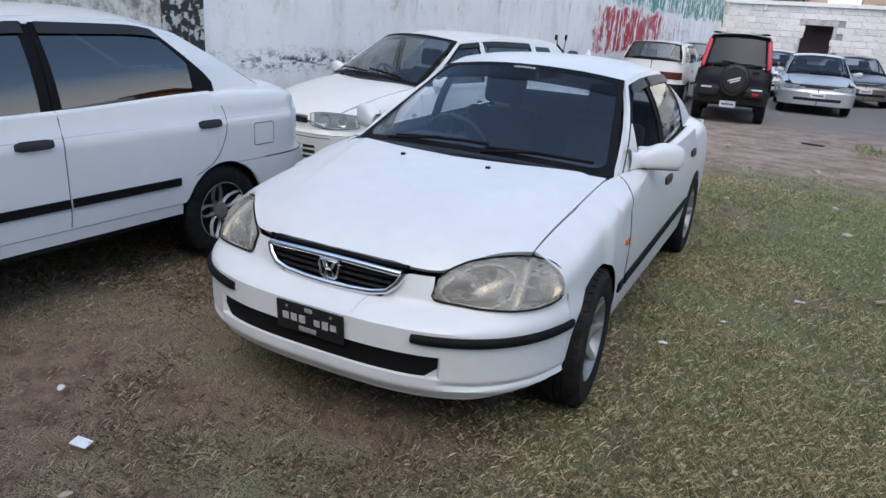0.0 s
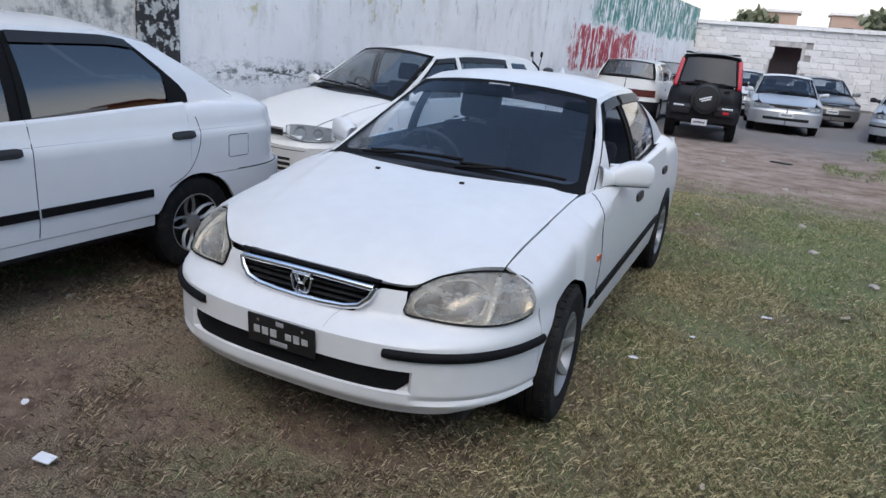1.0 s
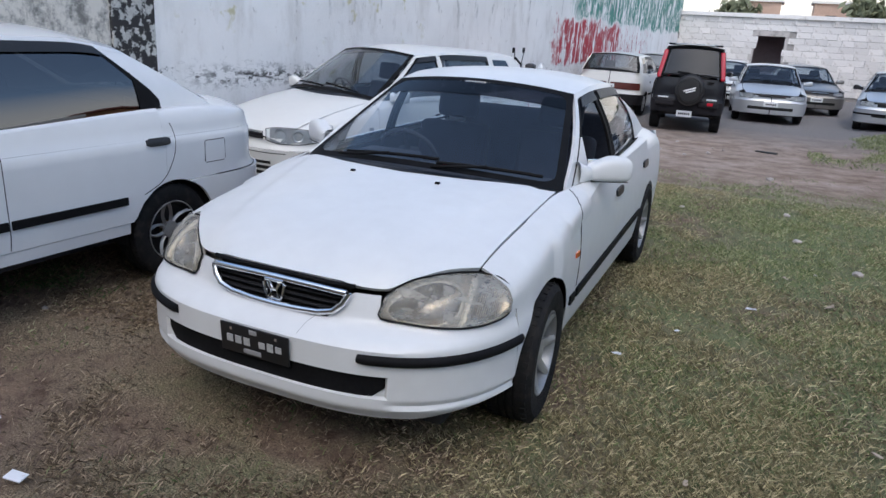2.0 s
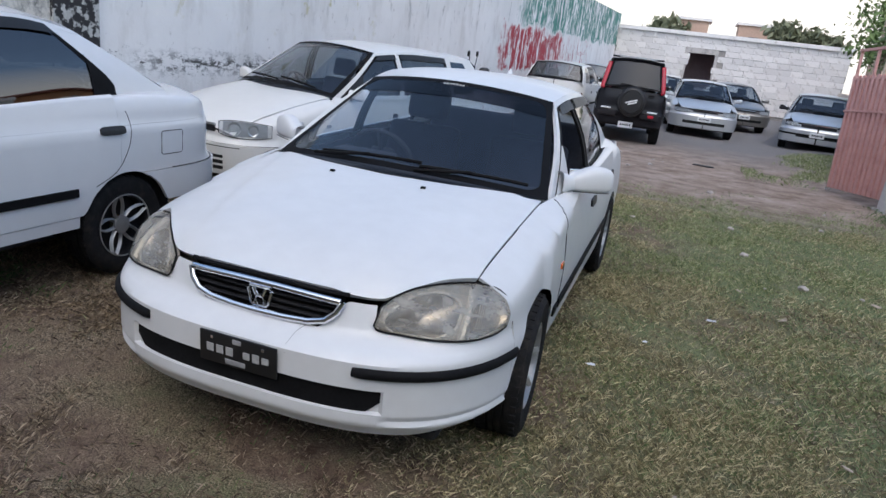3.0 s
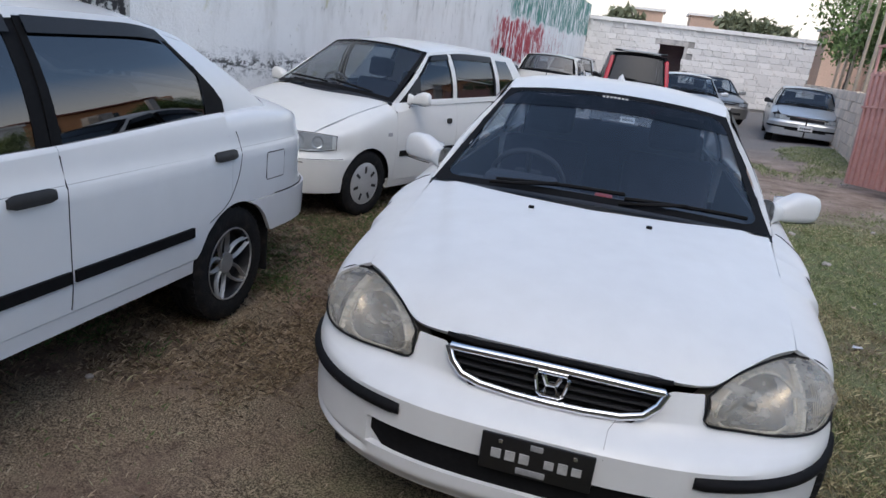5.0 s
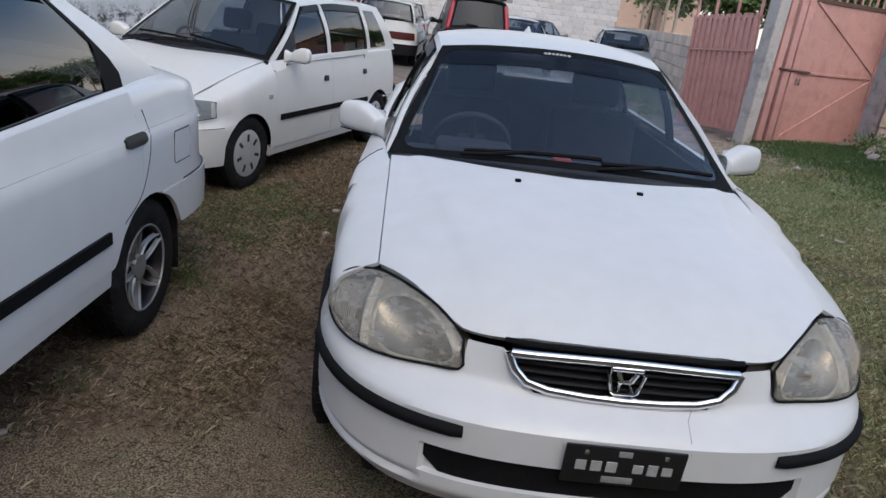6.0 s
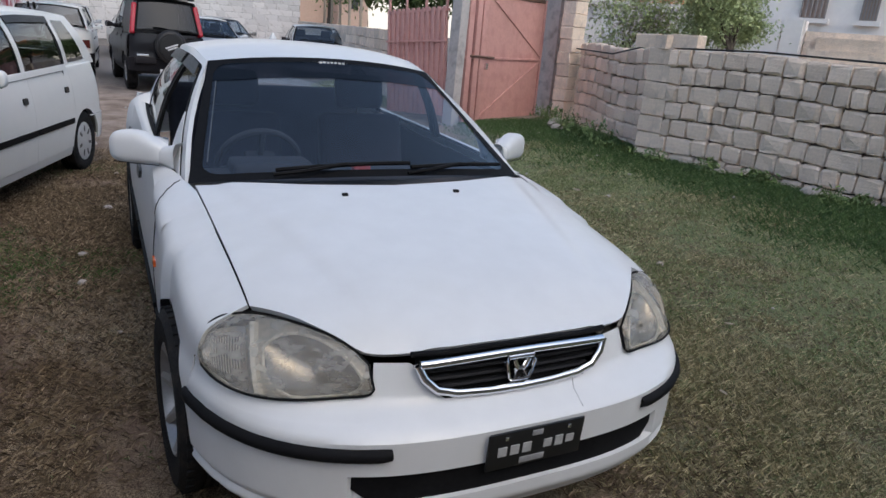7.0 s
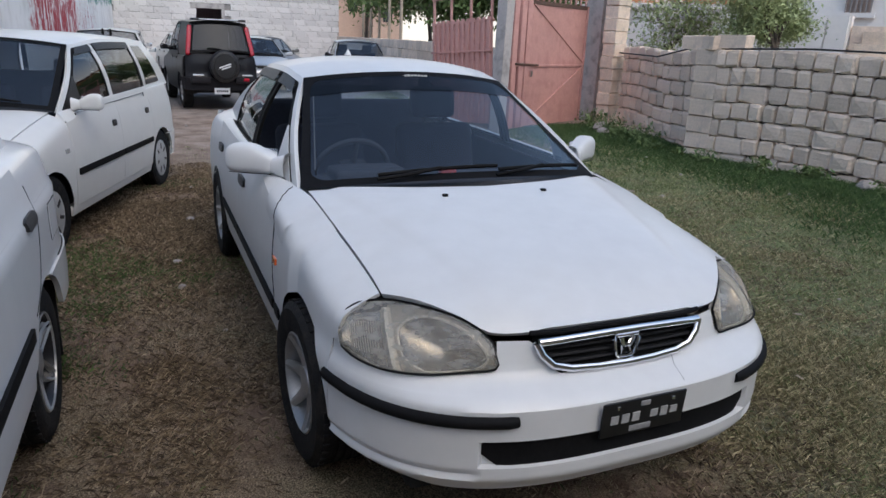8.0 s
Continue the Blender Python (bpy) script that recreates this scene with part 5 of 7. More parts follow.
    rim = [c.skin(c.ks(y), z, 0.0, 1) for y, z in ((3.73, 0.7), (3.74, 0.687), (3.9, 0.687), (3.91, 0.7), (3.91, 0.815), (3.9, 0.828), (3.74, 0.828), (3.73, 0.815))]
    part("flap_gap", tube(bmesh.new(), rim, 0.0028, 6, True), VOID, c.root)
    for sx in (-1, 1):
        c.flank("corner_trim", (lambda v: uy(c, 3.335, v), lambda v: uy(c, 3.465 - 0.42 * max(0, v - 0.2), v)), (0.02, 0.58), TRIM, None, sx, 0.005, 0.0)
    for sx in (-1, 1):
        # grey rod draws the shaded line of the flank's crease
        part("swage_line", tube(bmesh.new(), [c.skin(c.ks(y), 0.872 + 0.006 * (y - 2.4), -0.0008, sx) for y in np.linspace(1.0, 4.3, 60)], 0.0021, 6), GREY_SCUFF_SHADE, c.root)
    part("bumper_gap", tube(bmesh.new(), [c.skin(c.ks(y), c.bump_z + 0.001, 0.001, 1) for y in np.linspace(3.82, 4.48, 26)], 0.0035, 6), VOID, c.root)
    part("mud_flap", boxed(0.6, 0.82, 3.8, 3.812, 0.16, 0.5, 0.006), RUBBER, c.root)
    return c


# ---- white hatchback behind it ----
def build_hatch(place, paint, label, back, bumper_m=None):
    c = Car("parked_hatchback", label, place,
            L=3.75, a=0.795, bf=0.7, nf=2.8, br=0.4, nr=3.6, y1=0.74, y2=3.1, arch=0.3, hub=0.27, bump_z=0.5, half_y=0.36,
            zc=curve((0, 0.68), (0.1, 0.7), (0.4, 0.8), (0.9, 0.92), (1.3, 0.97), (3.3, 1.0), (3.75, 0.99)), drop=curve((0, 0.12), (0.4, 0.13), (1.2, 0.09), (2.6, 0.05), (3.75, 0.03)),
            zb=flat_z, inset=common_inset, side=SIDE_B, belt=curve((0.9, 0.9), (1.3, 0.925), (2.4, 0.95), (3.7, 0.98)), belt_bow=0.03,
            cabA=(0.7, 1.12), cabB=(0.55, 1.76), cabC=(0.56, 3.38), cabD=(0.7, 3.64), rail_x=curve((0, 0.55), (0.4, 0.585), (1, 0.565)), rail_z=curve((0, 1.345), (0.35, 1.39), (1, 1.365)),
            rise0=0.05, rise1=0.04, u_a=0.03, roof_bow=(-0.08, 0.03), crown=0.01, handle_rise=0.02, y_rear=3.6, mirror=(0.86, 1.3, 0.97), mirror_m=paint,
            hood_edge=lambda y: 0.65 - 0.08 * max(0.0, 1 - (y - 0.15) / 0.92) ** 4, boot_edge=lambda y: max(0.1, float(hatch_half(y)) - 0.08))
    c.handle_len = (0.035, 0.035)
    c.ff = 0.14
    c.gap = 0.0015
    c.sail = PLASTIC
    build_plain(c, paint, [(1.1, 2.05), (2.05, 2.86)], lambda v: uy(c, 2.84, v), GLASS_MID, "cap", front={"lamp": (0.44, 0.7, 0.552, 0.708), "wrap": 0.38, "sweep": 0.55, "grille": (0.585, 0.655, 0.4), "slots": ((0.275, 0.305, 0.5), (0.325, 0.355, 0.5), (0.375, 0.4, 0.5), (0.47, 0.476, 0.62))},
                back=back, visor=1, trim=(lambda y: 0.5, (1.15, 2.8)), hood=(lambda x: 0.012 + 0.35 * x * x, lambda x: 0.95 + 0.39 * x * x, lambda t: 0.647 - 0.08 * (1 - t) ** 4),
                ws=((0.69, 1.12, 0.92), (0.55, 1.76, 1.347), -0.15, -0.08), rw=((0.68, 3.64, 0.99), (0.56, 3.38, 1.365), 0.05, 0.03), cabin_at=(1.28, 1.85, 2.75), bumper_m=bumper_m, b_black=False, handle_z=0.74, rim=0.175, tyre=0.155)
    c.panel("side_repeater", [c.ks(y) for y in np.linspace(0.97, 1.02, 4)], lambda k: 0.655, lambda k: 0.685, 3, CLEAR_LENS, None, 1, 0.008, 0.01)
    # rear side window
    for sx in (-1, 1):
        p = c.flank("quarter_pane", (lambda v: uy(c, 2.95, v), lambda v: 0.9 - 0.02 * v), (0.05, 0.88), GLASS_TINT, None, sx, 0.004, 0.0)
    return c


def hatch_half(y):
    return 0.795


# ---- black off-roader seen from behind ----
def build_suv():
    c = Car("off_roader", "black compact off-roader with rear spare wheel and tall red lamps", pose(0.19, 12.72, 0, 0, 0, 184) @ pose(0, -3.7, 0) @ Matrix.Diagonal((0.91, 1, 1, 1)),
            L=3.7, a=0.775, bf=0.5, nf=3.2, br=0.3, nr=4.0, y1=0.7, y2=3.05, arch=0.36, hub=0.33, bump_z=0.62, half_y=0.3,
            zc=curve((0, 0.9), (0.9, 1.05), (1.2, 1.08), (3.7, 1.1)), drop=curve((0, 0.1), (3.7, 0.09)), zb=lambda k: 0.32, inset=common_inset, side=lambda z: float(SIDE_B(z - 0.12)),
            belt=curve((0.9, 1.04), (2.4, 1.06), (3.7, 1.08)), belt_bow=0.02, cabA=(0.7, 1.15), cabB=(0.58, 1.75), cabC=(0.56, 3.5), cabD=(0.69, 3.62),
            rail_x=curve((0, 0.57), (0.4, 0.6), (1, 0.57)), rail_z=curve((0, 1.6), (0.4, 1.65), (1, 1.63)), rise0=0.03, rise1=0.035, u_a=0.03, roof_bow=(-0.05, 0.03), crown=0.01, handle_rise=0, y_rear=3.55,
            mirror=(0.84, 1.3, 1.12), mirror_m=BLACK_PAINT, hood_edge=lambda y: 0.62, boot_edge=lambda y: 0.68)
    build_plain(c, BLACK_PAINT, [(1.1, 2.05), (2.05, 2.75)], lambda v: uy(c, 2.7, v), GLASS_DARKEST, "alloy", front={"lamp": (0.4, 0.65, 0.75, 0.88)}, back={"plate": 0.37, "plate_x": 0.02}, visor=False,
                hood=(lambda x: 0.05, lambda x: 1.0, lambda t: 0.6), ws=((0.68, 1.15, 1.05), (0.57, 1.75, 1.6), -0.08, -0.05), rw=((0.62, 3.66, 1.08), (0.52, 3.52, 1.6), 0.05, 0.03), bumper_m=DARK_CLAD, handle_z=0.95, rim=0.19, tyre=0.2)
    for sx in (-1, 1):
        part("tail_lamp", boxed(-0.05, 0.05, -0.05, 0.05, 0, 0.56, 0.035, 3, m=pose(sx * 0.66, 3.63, 1.03, 14, 0, 0) @ pose(0, 0, 0, 0, -sx * 9, 0)), RED_LENS, c.root, "tall red lamp")
        part("reversing_lamp", boxed(sx * 0.5 - 0.11, sx * 0.5 + 0.11, 3.775, 3.815, 0.655, 0.69, 0.012, 2), CLEAR_LENS, c.root)
        part("bumper_corner", boxed(sx * 0.45 - 0.2, sx * 0.45 + 0.2, 3.7, 3.8, 0.52, 0.64, 0.03, 2), DARK_CLAD, c.root)
    part("roof_spoiler", boxed(-0.55, 0.55, 3.44, 3.66, 1.665, 1.70, 0.016, 2), BLACK_PAINT, c.root)
    # pale strip along the spoiler's rear edge
    part("brake_light", boxed(-0.4, 0.4, 3.655, 3.668, 1.672, 1.694, 0.004), CLEAR_LENS, c.root)
    part("fog_lamp", boxed(-0.54, -0.42, 3.79, 3.81, 0.56, 0.62, 0.012, 2), RED_LENS, c.root)
    part("rear_wiper", tube(bmesh.new(), [(-0.02, 3.71, 1.12), (0.02, 3.72, 1.15), (0.28, 3.71, 1.17)], 0.012, 6), TRIM, c.root)
    part("tailgate_handle", boxed(-0.5, -0.36, 3.7, 3.74, 0.98, 1.01, 0.01, 2), TRIM, c.root)
    sp = new("spare_wheel")
    sp.parent = c.root
    sp.matrix_local = pose(-0.03, 3.83, 0.84, 0, 0, 90) @ Matrix.Diagonal((1, 0.9, 0.9, 1))
    part("tyre", lathe([(0.05, -0.08), (0.28, -0.09), (0.33, -0.05), (0.335, 0.04), (0.3, 0.085), (0.26, 0.095), (0.255, 0.085), (0.245, 0.098), (0.12, 0.104), (0.01, 0.104)], 40, True), PLASTIC, sp, "black spare wheel cover")
    bm = bmesh.new()
    box(bm, 0.1, 0.106, -0.14, 0.14, 0.0, 0.03, 0.003, m=pose(0, 0, 0, 18, 0, 0))
    box(bm, 0.1, 0.106, -0.1, 0.12, -0.045, -0.015, 0.003, m=pose(0, 0, 0, 18, 0, 0))
    part("cover_emblem", bm, PLATE_WHITE, sp, smooth=False)
    return c


def small_saloon(name, label, place, paint, boxy=False, back=None, L=4.3):
    hi = 0.06 if not boxy else 0.0
    c = Car(name, label, place,
            L=L, a=0.82, bf=0.6, nf=3.2 if not boxy else 4.5, br=0.5, nr=3.2, y1=0.8, y2=3.3, arch=0.31, hub=0.28, bump_z=0.52, half_y=0.32,
            zc=curve((0, 0.7), (0.1, 0.72), (0.5, 0.8), (1.1, 0.9), (1.6, 0.95), (3.4, 0.98), (L, 0.94)), drop=curve((0, 0.08), (0.5, 0.1), (1.4, 0.09), (L, 0.1)), zb=flat_z, inset=common_inset, side=SIDE_B,
            belt=curve((1.1, 0.88), (2.4, 0.93), (3.9, 0.97)), belt_bow=0.05, cabA=(0.72, 1.25), cabB=(0.56, 1.85), cabC=(0.55, 3.0), cabD=(0.68, 3.6),
            rail_x=curve((0, 0.56), (0.4, 0.58), (1, 0.55)), rail_z=curve((0, 1.29), (0.35, 1.33), (1, 1.26)), rise0=0.04, rise1=0.04, u_a=0.03, roof_bow=(-0.07, 0.07), crown=0.01, handle_rise=0.02, y_rear=L - 0.25,
            mirror=(0.9, 1.4, 0.95), mirror_m=DARK_CLAD if boxy else paint, hood_edge=lambda y: 0.66, boot_edge=lambda y: 0.62)
    fr = {"lamp": (0.42, 0.74, 0.6, 0.7), "grille": (0.59, 0.68, 0.38), "slots": ((0.36, 0.42, 0.45),), "plate": 0.44}
    if not boxy:
        fr = {"lamp": (0.38, 0.74, 0.58, 0.7), "sweep": 0.4, "grille": (0.62, 0.67, 0.3), "slots": ((0.33, 0.4, 0.5),), "plate": 0.46}
    else:
        fr["strip"] = 0.42
    build_plain(c, paint, [(1.15, 2.15), (2.15, 3.1)], lambda v: uy(c, 3.1 - 0.25 * max(0, v - 0.2), v), GLASS, "steel" if boxy else "cap", front=fr, back=back or {"lamps": ((0.4, 0.75, 0.65, 0.8, RED_LENS),)},
                hood=(lambda x: 0.08 + 0.2 * x * x, lambda x: 1.02 + 0.25 * x * x, lambda t: 0.655 - 0.1 * (1 - t) ** 4), boot=(lambda x: 3.62, lambda x: L - 0.1, lambda t: 0.6), ws=((0.71, 1.25, 0.89), (0.56, 1.85, 1.292), -0.12, -0.07), rw=((0.66, 3.62, 0.98), (0.55, 3.0, 1.262), 0.1, 0.07), cabin_at=(1.4, 2.0, 2.95), handle_z=0.76)
    return c


# ---- ground ----
def ground_material():
    m = bpy.data.materials.new("trodden_earth_and_grass")
    m.use_nodes = True
    nt = m.node_tree
    b = nt.nodes["Principled BSDF"]
    b.inputs["Roughness"].default_value = 0.95
    b.inputs["Specular IOR Level"].default_value = 0.2
    geo = nt.nodes.new("ShaderNodeNewGeometry")
    sep = nt.nodes.new("ShaderNodeSeparateXYZ")
    nt.links.new(geo.outputs["Position"], sep.inputs[0])

    def noise_tex(sc, detail=6.0, rough=0.6):
        n = nt.nodes.new("ShaderNodeTexNoise")
        n.inputs["Scale"].default_value, n.inputs["Detail"].default_value, n.inputs["Roughness"].default_value = sc, detail, rough
        nt.links.new(geo.outputs["Position"], n.inputs["Vector"])
        return n.outputs[0]

    def ramp(src, lo, hi, a=0.0, b_=1.0):
        r = nt.nodes.new("ShaderNodeMapRange")
        r.inputs[1].default_value, r.inputs[2].default_value, r.inputs[3].default_value, r.inputs[4].default_value = lo, hi, a, b_
        nt.links.new(src, r.inputs[0])
        return r.outputs[0]

    def math2(op, a, c_):
        n = nt.nodes.new("ShaderNodeMath")
        n.operation = op
        for i, v in enumerate((a, c_)):
            if isinstance(v, (int, float)):
                n.inputs[i].default_value = v
            else:
                nt.links.new(v, n.inputs[i])
        return n.outputs[0]

    def mix(f, a, c_):
        n = nt.nodes.new("ShaderNodeMix")
        n.data_type = "RGBA"
        nt.links.new(f, n.inputs[0])
        for i, v in ((6, a), (7, c_)):
            if isinstance(v, tuple):
                n.inputs[i].default_value = (*v, 1)
            else:
                nt.links.new(v, n.inputs[i])
        return n.outputs[2]

    fine, mid, big = noise_tex(150, 9, 0.75), noise_tex(7, 8, 0.7), noise_tex(1.3, 5)
    dirt = mix(ramp(math2("ADD", math2("MULTIPLY", mid, 0.6), math2("MULTIPLY", fine, 0.4)), 0.4, 0.6), (0.085, 0.056, 0.04), (0.29, 0.205, 0.155))
    thatch = mix(ramp(fine, 0.45, 0.57), (0.07, 0.052, 0.034), (0.42, 0.335, 0.235))
    base = mix(ramp(math2("ADD", big, math2("MULTIPLY", mid, 0.5)), 0.62, 0.82), dirt, thatch)
    green = mix(ramp(fine, 0.42, 0.6), (0.085, 0.108, 0.048), (0.25, 0.275, 0.135))
    green = mix(ramp(mid, 0.5, 0.62, 0.0, 0.55), green, thatch)
    gx = ramp(math2("ADD", sep.outputs[0], math2("MULTIPLY", ramp(math2("ADD", math2("MULTIPLY", big, 0.7), math2("MULTIPLY", mid, 0.3)), 0.36, 0.64), 3.0)), 1.1, 3.6)
    near = ramp(math2("ADD", sep.outputs[1], math2("MULTIPLY", mid, 2.0)), 9.5, 7.5)
    col = mix(math2("MULTIPLY", gx, near), base, green)
    grav = mix(ramp(noise_tex(40, 7), 0.4, 0.6), (0.185, 0.172, 0.168), (0.25, 0.232, 0.226))
    brown = mix(ramp(noise_tex(2.2, 8, 0.7), 0.36, 0.64), (0.2, 0.148, 0.115), (0.42, 0.335, 0.285))
    far = mix(ramp(math2("ADD", sep.outputs[1], math2("MULTIPLY", big, 3.0)), 13.0, 16.5), brown, grav)
    col = mix(ramp(math2("ADD", sep.outputs[1], math2("MULTIPLY", big, 2.5)), 7.4, 9.4), col, far)
    nt.links.new(col, b.inputs["Base Color"])
    bp = nt.nodes.new("ShaderNodeBump")
    bp.inputs["Strength"].default_value, bp.inputs["Distance"].default_value = 0.7, 0.02
    nt.links.new(math2("ADD", fine, math2("MULTIPLY", mid, 0.5)), bp.inputs["Height"])
    nt.links.new(bp.outputs[0], b.inputs["Normal"])
    return m


def build_ground():
    axis_x = sorted(set(list(np.arange(-8, 12.01, 0.12)) + [-300, -120, -60, -30, -18, -12, 15, 20, 30, 60, 120, 300]))
    axis_y = sorted(set(list(np.arange(-4, 18.01, 0.12)) + [-300, -120, -60, -30, -15, -8, 22, 30, 40, 60, 120, 300]))
    P = []
    for y in axis_y:
        row = []
        for x in axis_x:
            z = float(ground_z(x, y))
            z += 0.012 * noise.noise((x * 0.9, y * 0.9, 0)) + 0.006 * noise.noise((x * 4, y * 4, 3))
            row.append((x, y, z - 0.008))
        P.append(row)
    g = part("ground", sheet(P, 0, flip=True), ground_material())
    tagged(g, "trodden brown earth with dry and green grass patches", "ground", kind="structure")


# ---- walls ----
PALE_MORTAR = mat("pale_mortar", (0.34, 0.315, 0.3), 0.95, var=0.2, scale=9, bump=0.4, bump_scale=40)
BLOCK_WHITE = mat("whitewashed_block", (0.74, 0.705, 0.685), 0.9, var=0.1, scale=3, second=(0.5, 0.455, 0.42), mix_lo=0.6, mix_hi=0.8, bump=0.4, bump_scale=30)
BLOCK = mat("grey_concrete_block", (0.8, 0.65, 0.525), 0.92, var=0.18, scale=4, second=(0.6, 0.49, 0.41), mix_lo=0.52, mix_hi=0.8, bump=0.5, bump_scale=50)
JOINT = mat("dark_mortar", (0.2, 0.16, 0.13), 0.95, var=0.2, scale=9, bump=0.5, bump_scale=40)
CEMENT = mat("cement_render", (0.5, 0.46, 0.44), 0.9, var=0.12, scale=3, second=(0.24, 0.22, 0.21), mix_lo=0.5, mix_hi=0.75, bump=0.3, bump_scale=35)
GATE_RED = mat("faded_red_gate_paint", (0.6, 0.32, 0.28), 0.5, var=0.1, scale=3, second=(0.52, 0.26, 0.225), mix_lo=0.5, mix_hi=0.7, bump=0.1, bump_scale=20)
# kept dark so the unseen wall throws little light back on the cars
SHADE_WALL = mat("dull_brown_shade_wall", (0.2, 0.165, 0.14), 0.9, var=0.15, scale=2, second=(0.13, 0.11, 0.095), bump=0.3, bump_scale=30)
DARK_ROOM = mat("dark_room", (0.3, 0.23, 0.24), 0.9, var=0.2)


def wall_slab(name, p0, p1, z0, z1, thick, material, label):
    """An upright slab from p0 to p1; its seen face is on the left of that way."""
    p0, p1 = Vector((*p0, 0)), Vector((*p1, 0))
    d = p1 - p0
    ob = part(name, boxed(0, d.length, -thick, 0, z0, z1), material, smooth=False)
    ob.matrix_world = Matrix.Translation(p0) @ Matrix.Rotation(math.atan2(d.y, d.x), 4, "Z")
    return tagged(ob, label, "wall", kind="structure")


def painted_wall():
    """Whitewash with flaking red and green painted bands, stains and cracks, in the wall's own metres."""
    m = bpy.data.materials.new("flaking_painted_wall")
    m.use_nodes = True
    nt = m.node_tree
    b = nt.nodes["Principled BSDF"]
    b.inputs["Roughness"].default_value = 0.88
    tc, sep = nt.nodes.new("ShaderNodeTexCoord"), nt.nodes.new("ShaderNodeSeparateXYZ")
    nt.links.new(tc.outputs["Object"], sep.inputs[0])

    def noise_tex(sx, sz, detail=6.0, rough=0.6, off=0.0):
        mp, n = nt.nodes.new("ShaderNodeMapping"), nt.nodes.new("ShaderNodeTexNoise")
        mp.inputs["Scale"].default_value = (sx, 1, sz)
        mp.inputs["Location"].default_value = (off, 0, off * 0.7)
        n.inputs["Scale"].default_value, n.inputs["Detail"].default_value, n.inputs["Roughness"].default_value = 1.0, detail, rough
        nt.links.new(tc.outputs["Object"], mp.inputs[0])
        nt.links.new(mp.outputs[0], n.inputs["Vector"])
        return n.outputs[0]

    def ramp(src, lo, hi, a=0.0, b_=1.0):
        r = nt.nodes.new("ShaderNodeMapRange")
        r.inputs[1].default_value, r.inputs[2].default_value, r.inputs[3].default_value, r.inputs[4].default_value = lo, hi, a, b_
        nt.links.new(src, r.inputs[0])
        return r.outputs[0]

    def op(kind, a, c_):
        n = nt.nodes.new("ShaderNodeMath")
        n.operation = kind
        for i, v in enumerate((a, c_)):
            if isinstance(v, (int, float)):
                n.inputs[i].default_value = v
            else:
                nt.links.new(v, n.inputs[i])
        return n.outputs[0]

    def mix(f, a, c_):
        n = nt.nodes.new("ShaderNodeMix")
        n.data_type = "RGBA"
        nt.links.new(f, n.inputs[0])
        for i, v in ((6, a), (7, c_)):
            if isinstance(v, tuple):
                n.inputs[i].default_value = (*v, 1)
            else:
                nt.links.new(v, n.inputs[i])
        return n.outputs[2]

    def band(src, lo, hi, soft):
        return op("MULTIPLY", ramp(src, lo - soft, lo + soft), ramp(src, hi + soft, hi - soft))

    along, up = sep.outputs[0], sep.outputs[2]
    col = mix(ramp(noise_tex(0.6, 0.6), 0.4, 0.65), (0.9, 0.89, 0.88), (0.81, 0.8, 0.79))
    col = mix(ramp(noise_tex(7, 5, 8, 0.72), 0.61, 0.66), col, (0.52, 0.5, 0.48))
    col = mix(ramp(noise_tex(2.4, 0.8, 7, 0.65, 14.0), 0.5, 0.66, 0.0, 0.55), col, (0.62, 0.6, 0.57))
    streak, flake = noise_tex(5.5, 1.1, 8, 0.68), noise_tex(9, 5, 8, 0.7, 3.0)
    worn = op("ADD", op("MULTIPLY", streak, 0.65), op("MULTIPLY", flake, 0.35))
    rag = op("SUBTRACT", noise_tex(1.6, 1.6, 6, 0.65, 7.0), 0.5)
    along_r, up_r = op("ADD", along, op("MULTIPLY", rag, 3.0)), op("ADD", up, op("MULTIPLY", rag, 0.9))
    red = op("MULTIPLY", op("MULTIPLY", band(along_r, 9.0, 14.4, 0.2), band(up_r, 1.05, 2.12, 0.05)), ramp(worn, 0.455, 0.5))
    thin = op("MULTIPLY", op("MULTIPLY", band(along_r, 5.2, 9.4, 0.4), band(up_r, 1.2, 2.1, 0.1)), ramp(worn, 0.535, 0.56))
    red = op("MAXIMUM", red, thin)
    green = op("MULTIPLY", op("MULTIPLY", band(along_r, -1.5, 13.2, 0.4), band(up_r, 2.2, 4.6, 0.04)), ramp(worn, 0.465, 0.51))
    col = mix(red, col, (0.42, 0.045, 0.06))
    col = mix(green, col, (0.09, 0.27, 0.22))
    # dark mould runs and yellow patches higher up
    runs = op("MULTIPLY", ramp(noise_tex(4.0, 1.2, 8, 0.72, 9.0), 0.57, 0.64), ramp(up, 1.4, 2.4, 0.0, 0.8))
    col = mix(runs, col, (0.2, 0.2, 0.19))
    yel = op("MULTIPLY", ramp(noise_tex(3.2, 3.0, 6, 0.6, 21.0), 0.6, 0.66), op("MULTIPLY", band(along, 20.5, 25.4, 0.4), ramp(up, 1.3, 1.7, 0.0, 0.75)))
    col = mix(yel, col, (0.5, 0.46, 0.2))
    cracks = op("MULTIPLY", ramp(noise_tex(9, 14, 9, 0.75, 5.0), 0.56, 0.62), band(up, 0.85, 1.12, 0.08))
    low = op("MULTIPLY", ramp(noise_tex(6, 11, 9, 0.75, 5.0), 0.49, 0.56), op("MULTIPLY", band(along, 22.4, 25.0, 0.3), band(up, 0.9, 1.08, 0.06)))
    col = mix(op("MAXIMUM", cracks, low), col, (0.1, 0.098, 0.095))
    # older bare render past the pilaster
    old = ramp(along, 25.97, 26.0)
    col = mix(old, col, mix(ramp(noise_tex(5, 4, 9, 0.75, 2.0), 0.47, 0.6), (0.72, 0.69, 0.63), (0.22, 0.215, 0.2)))
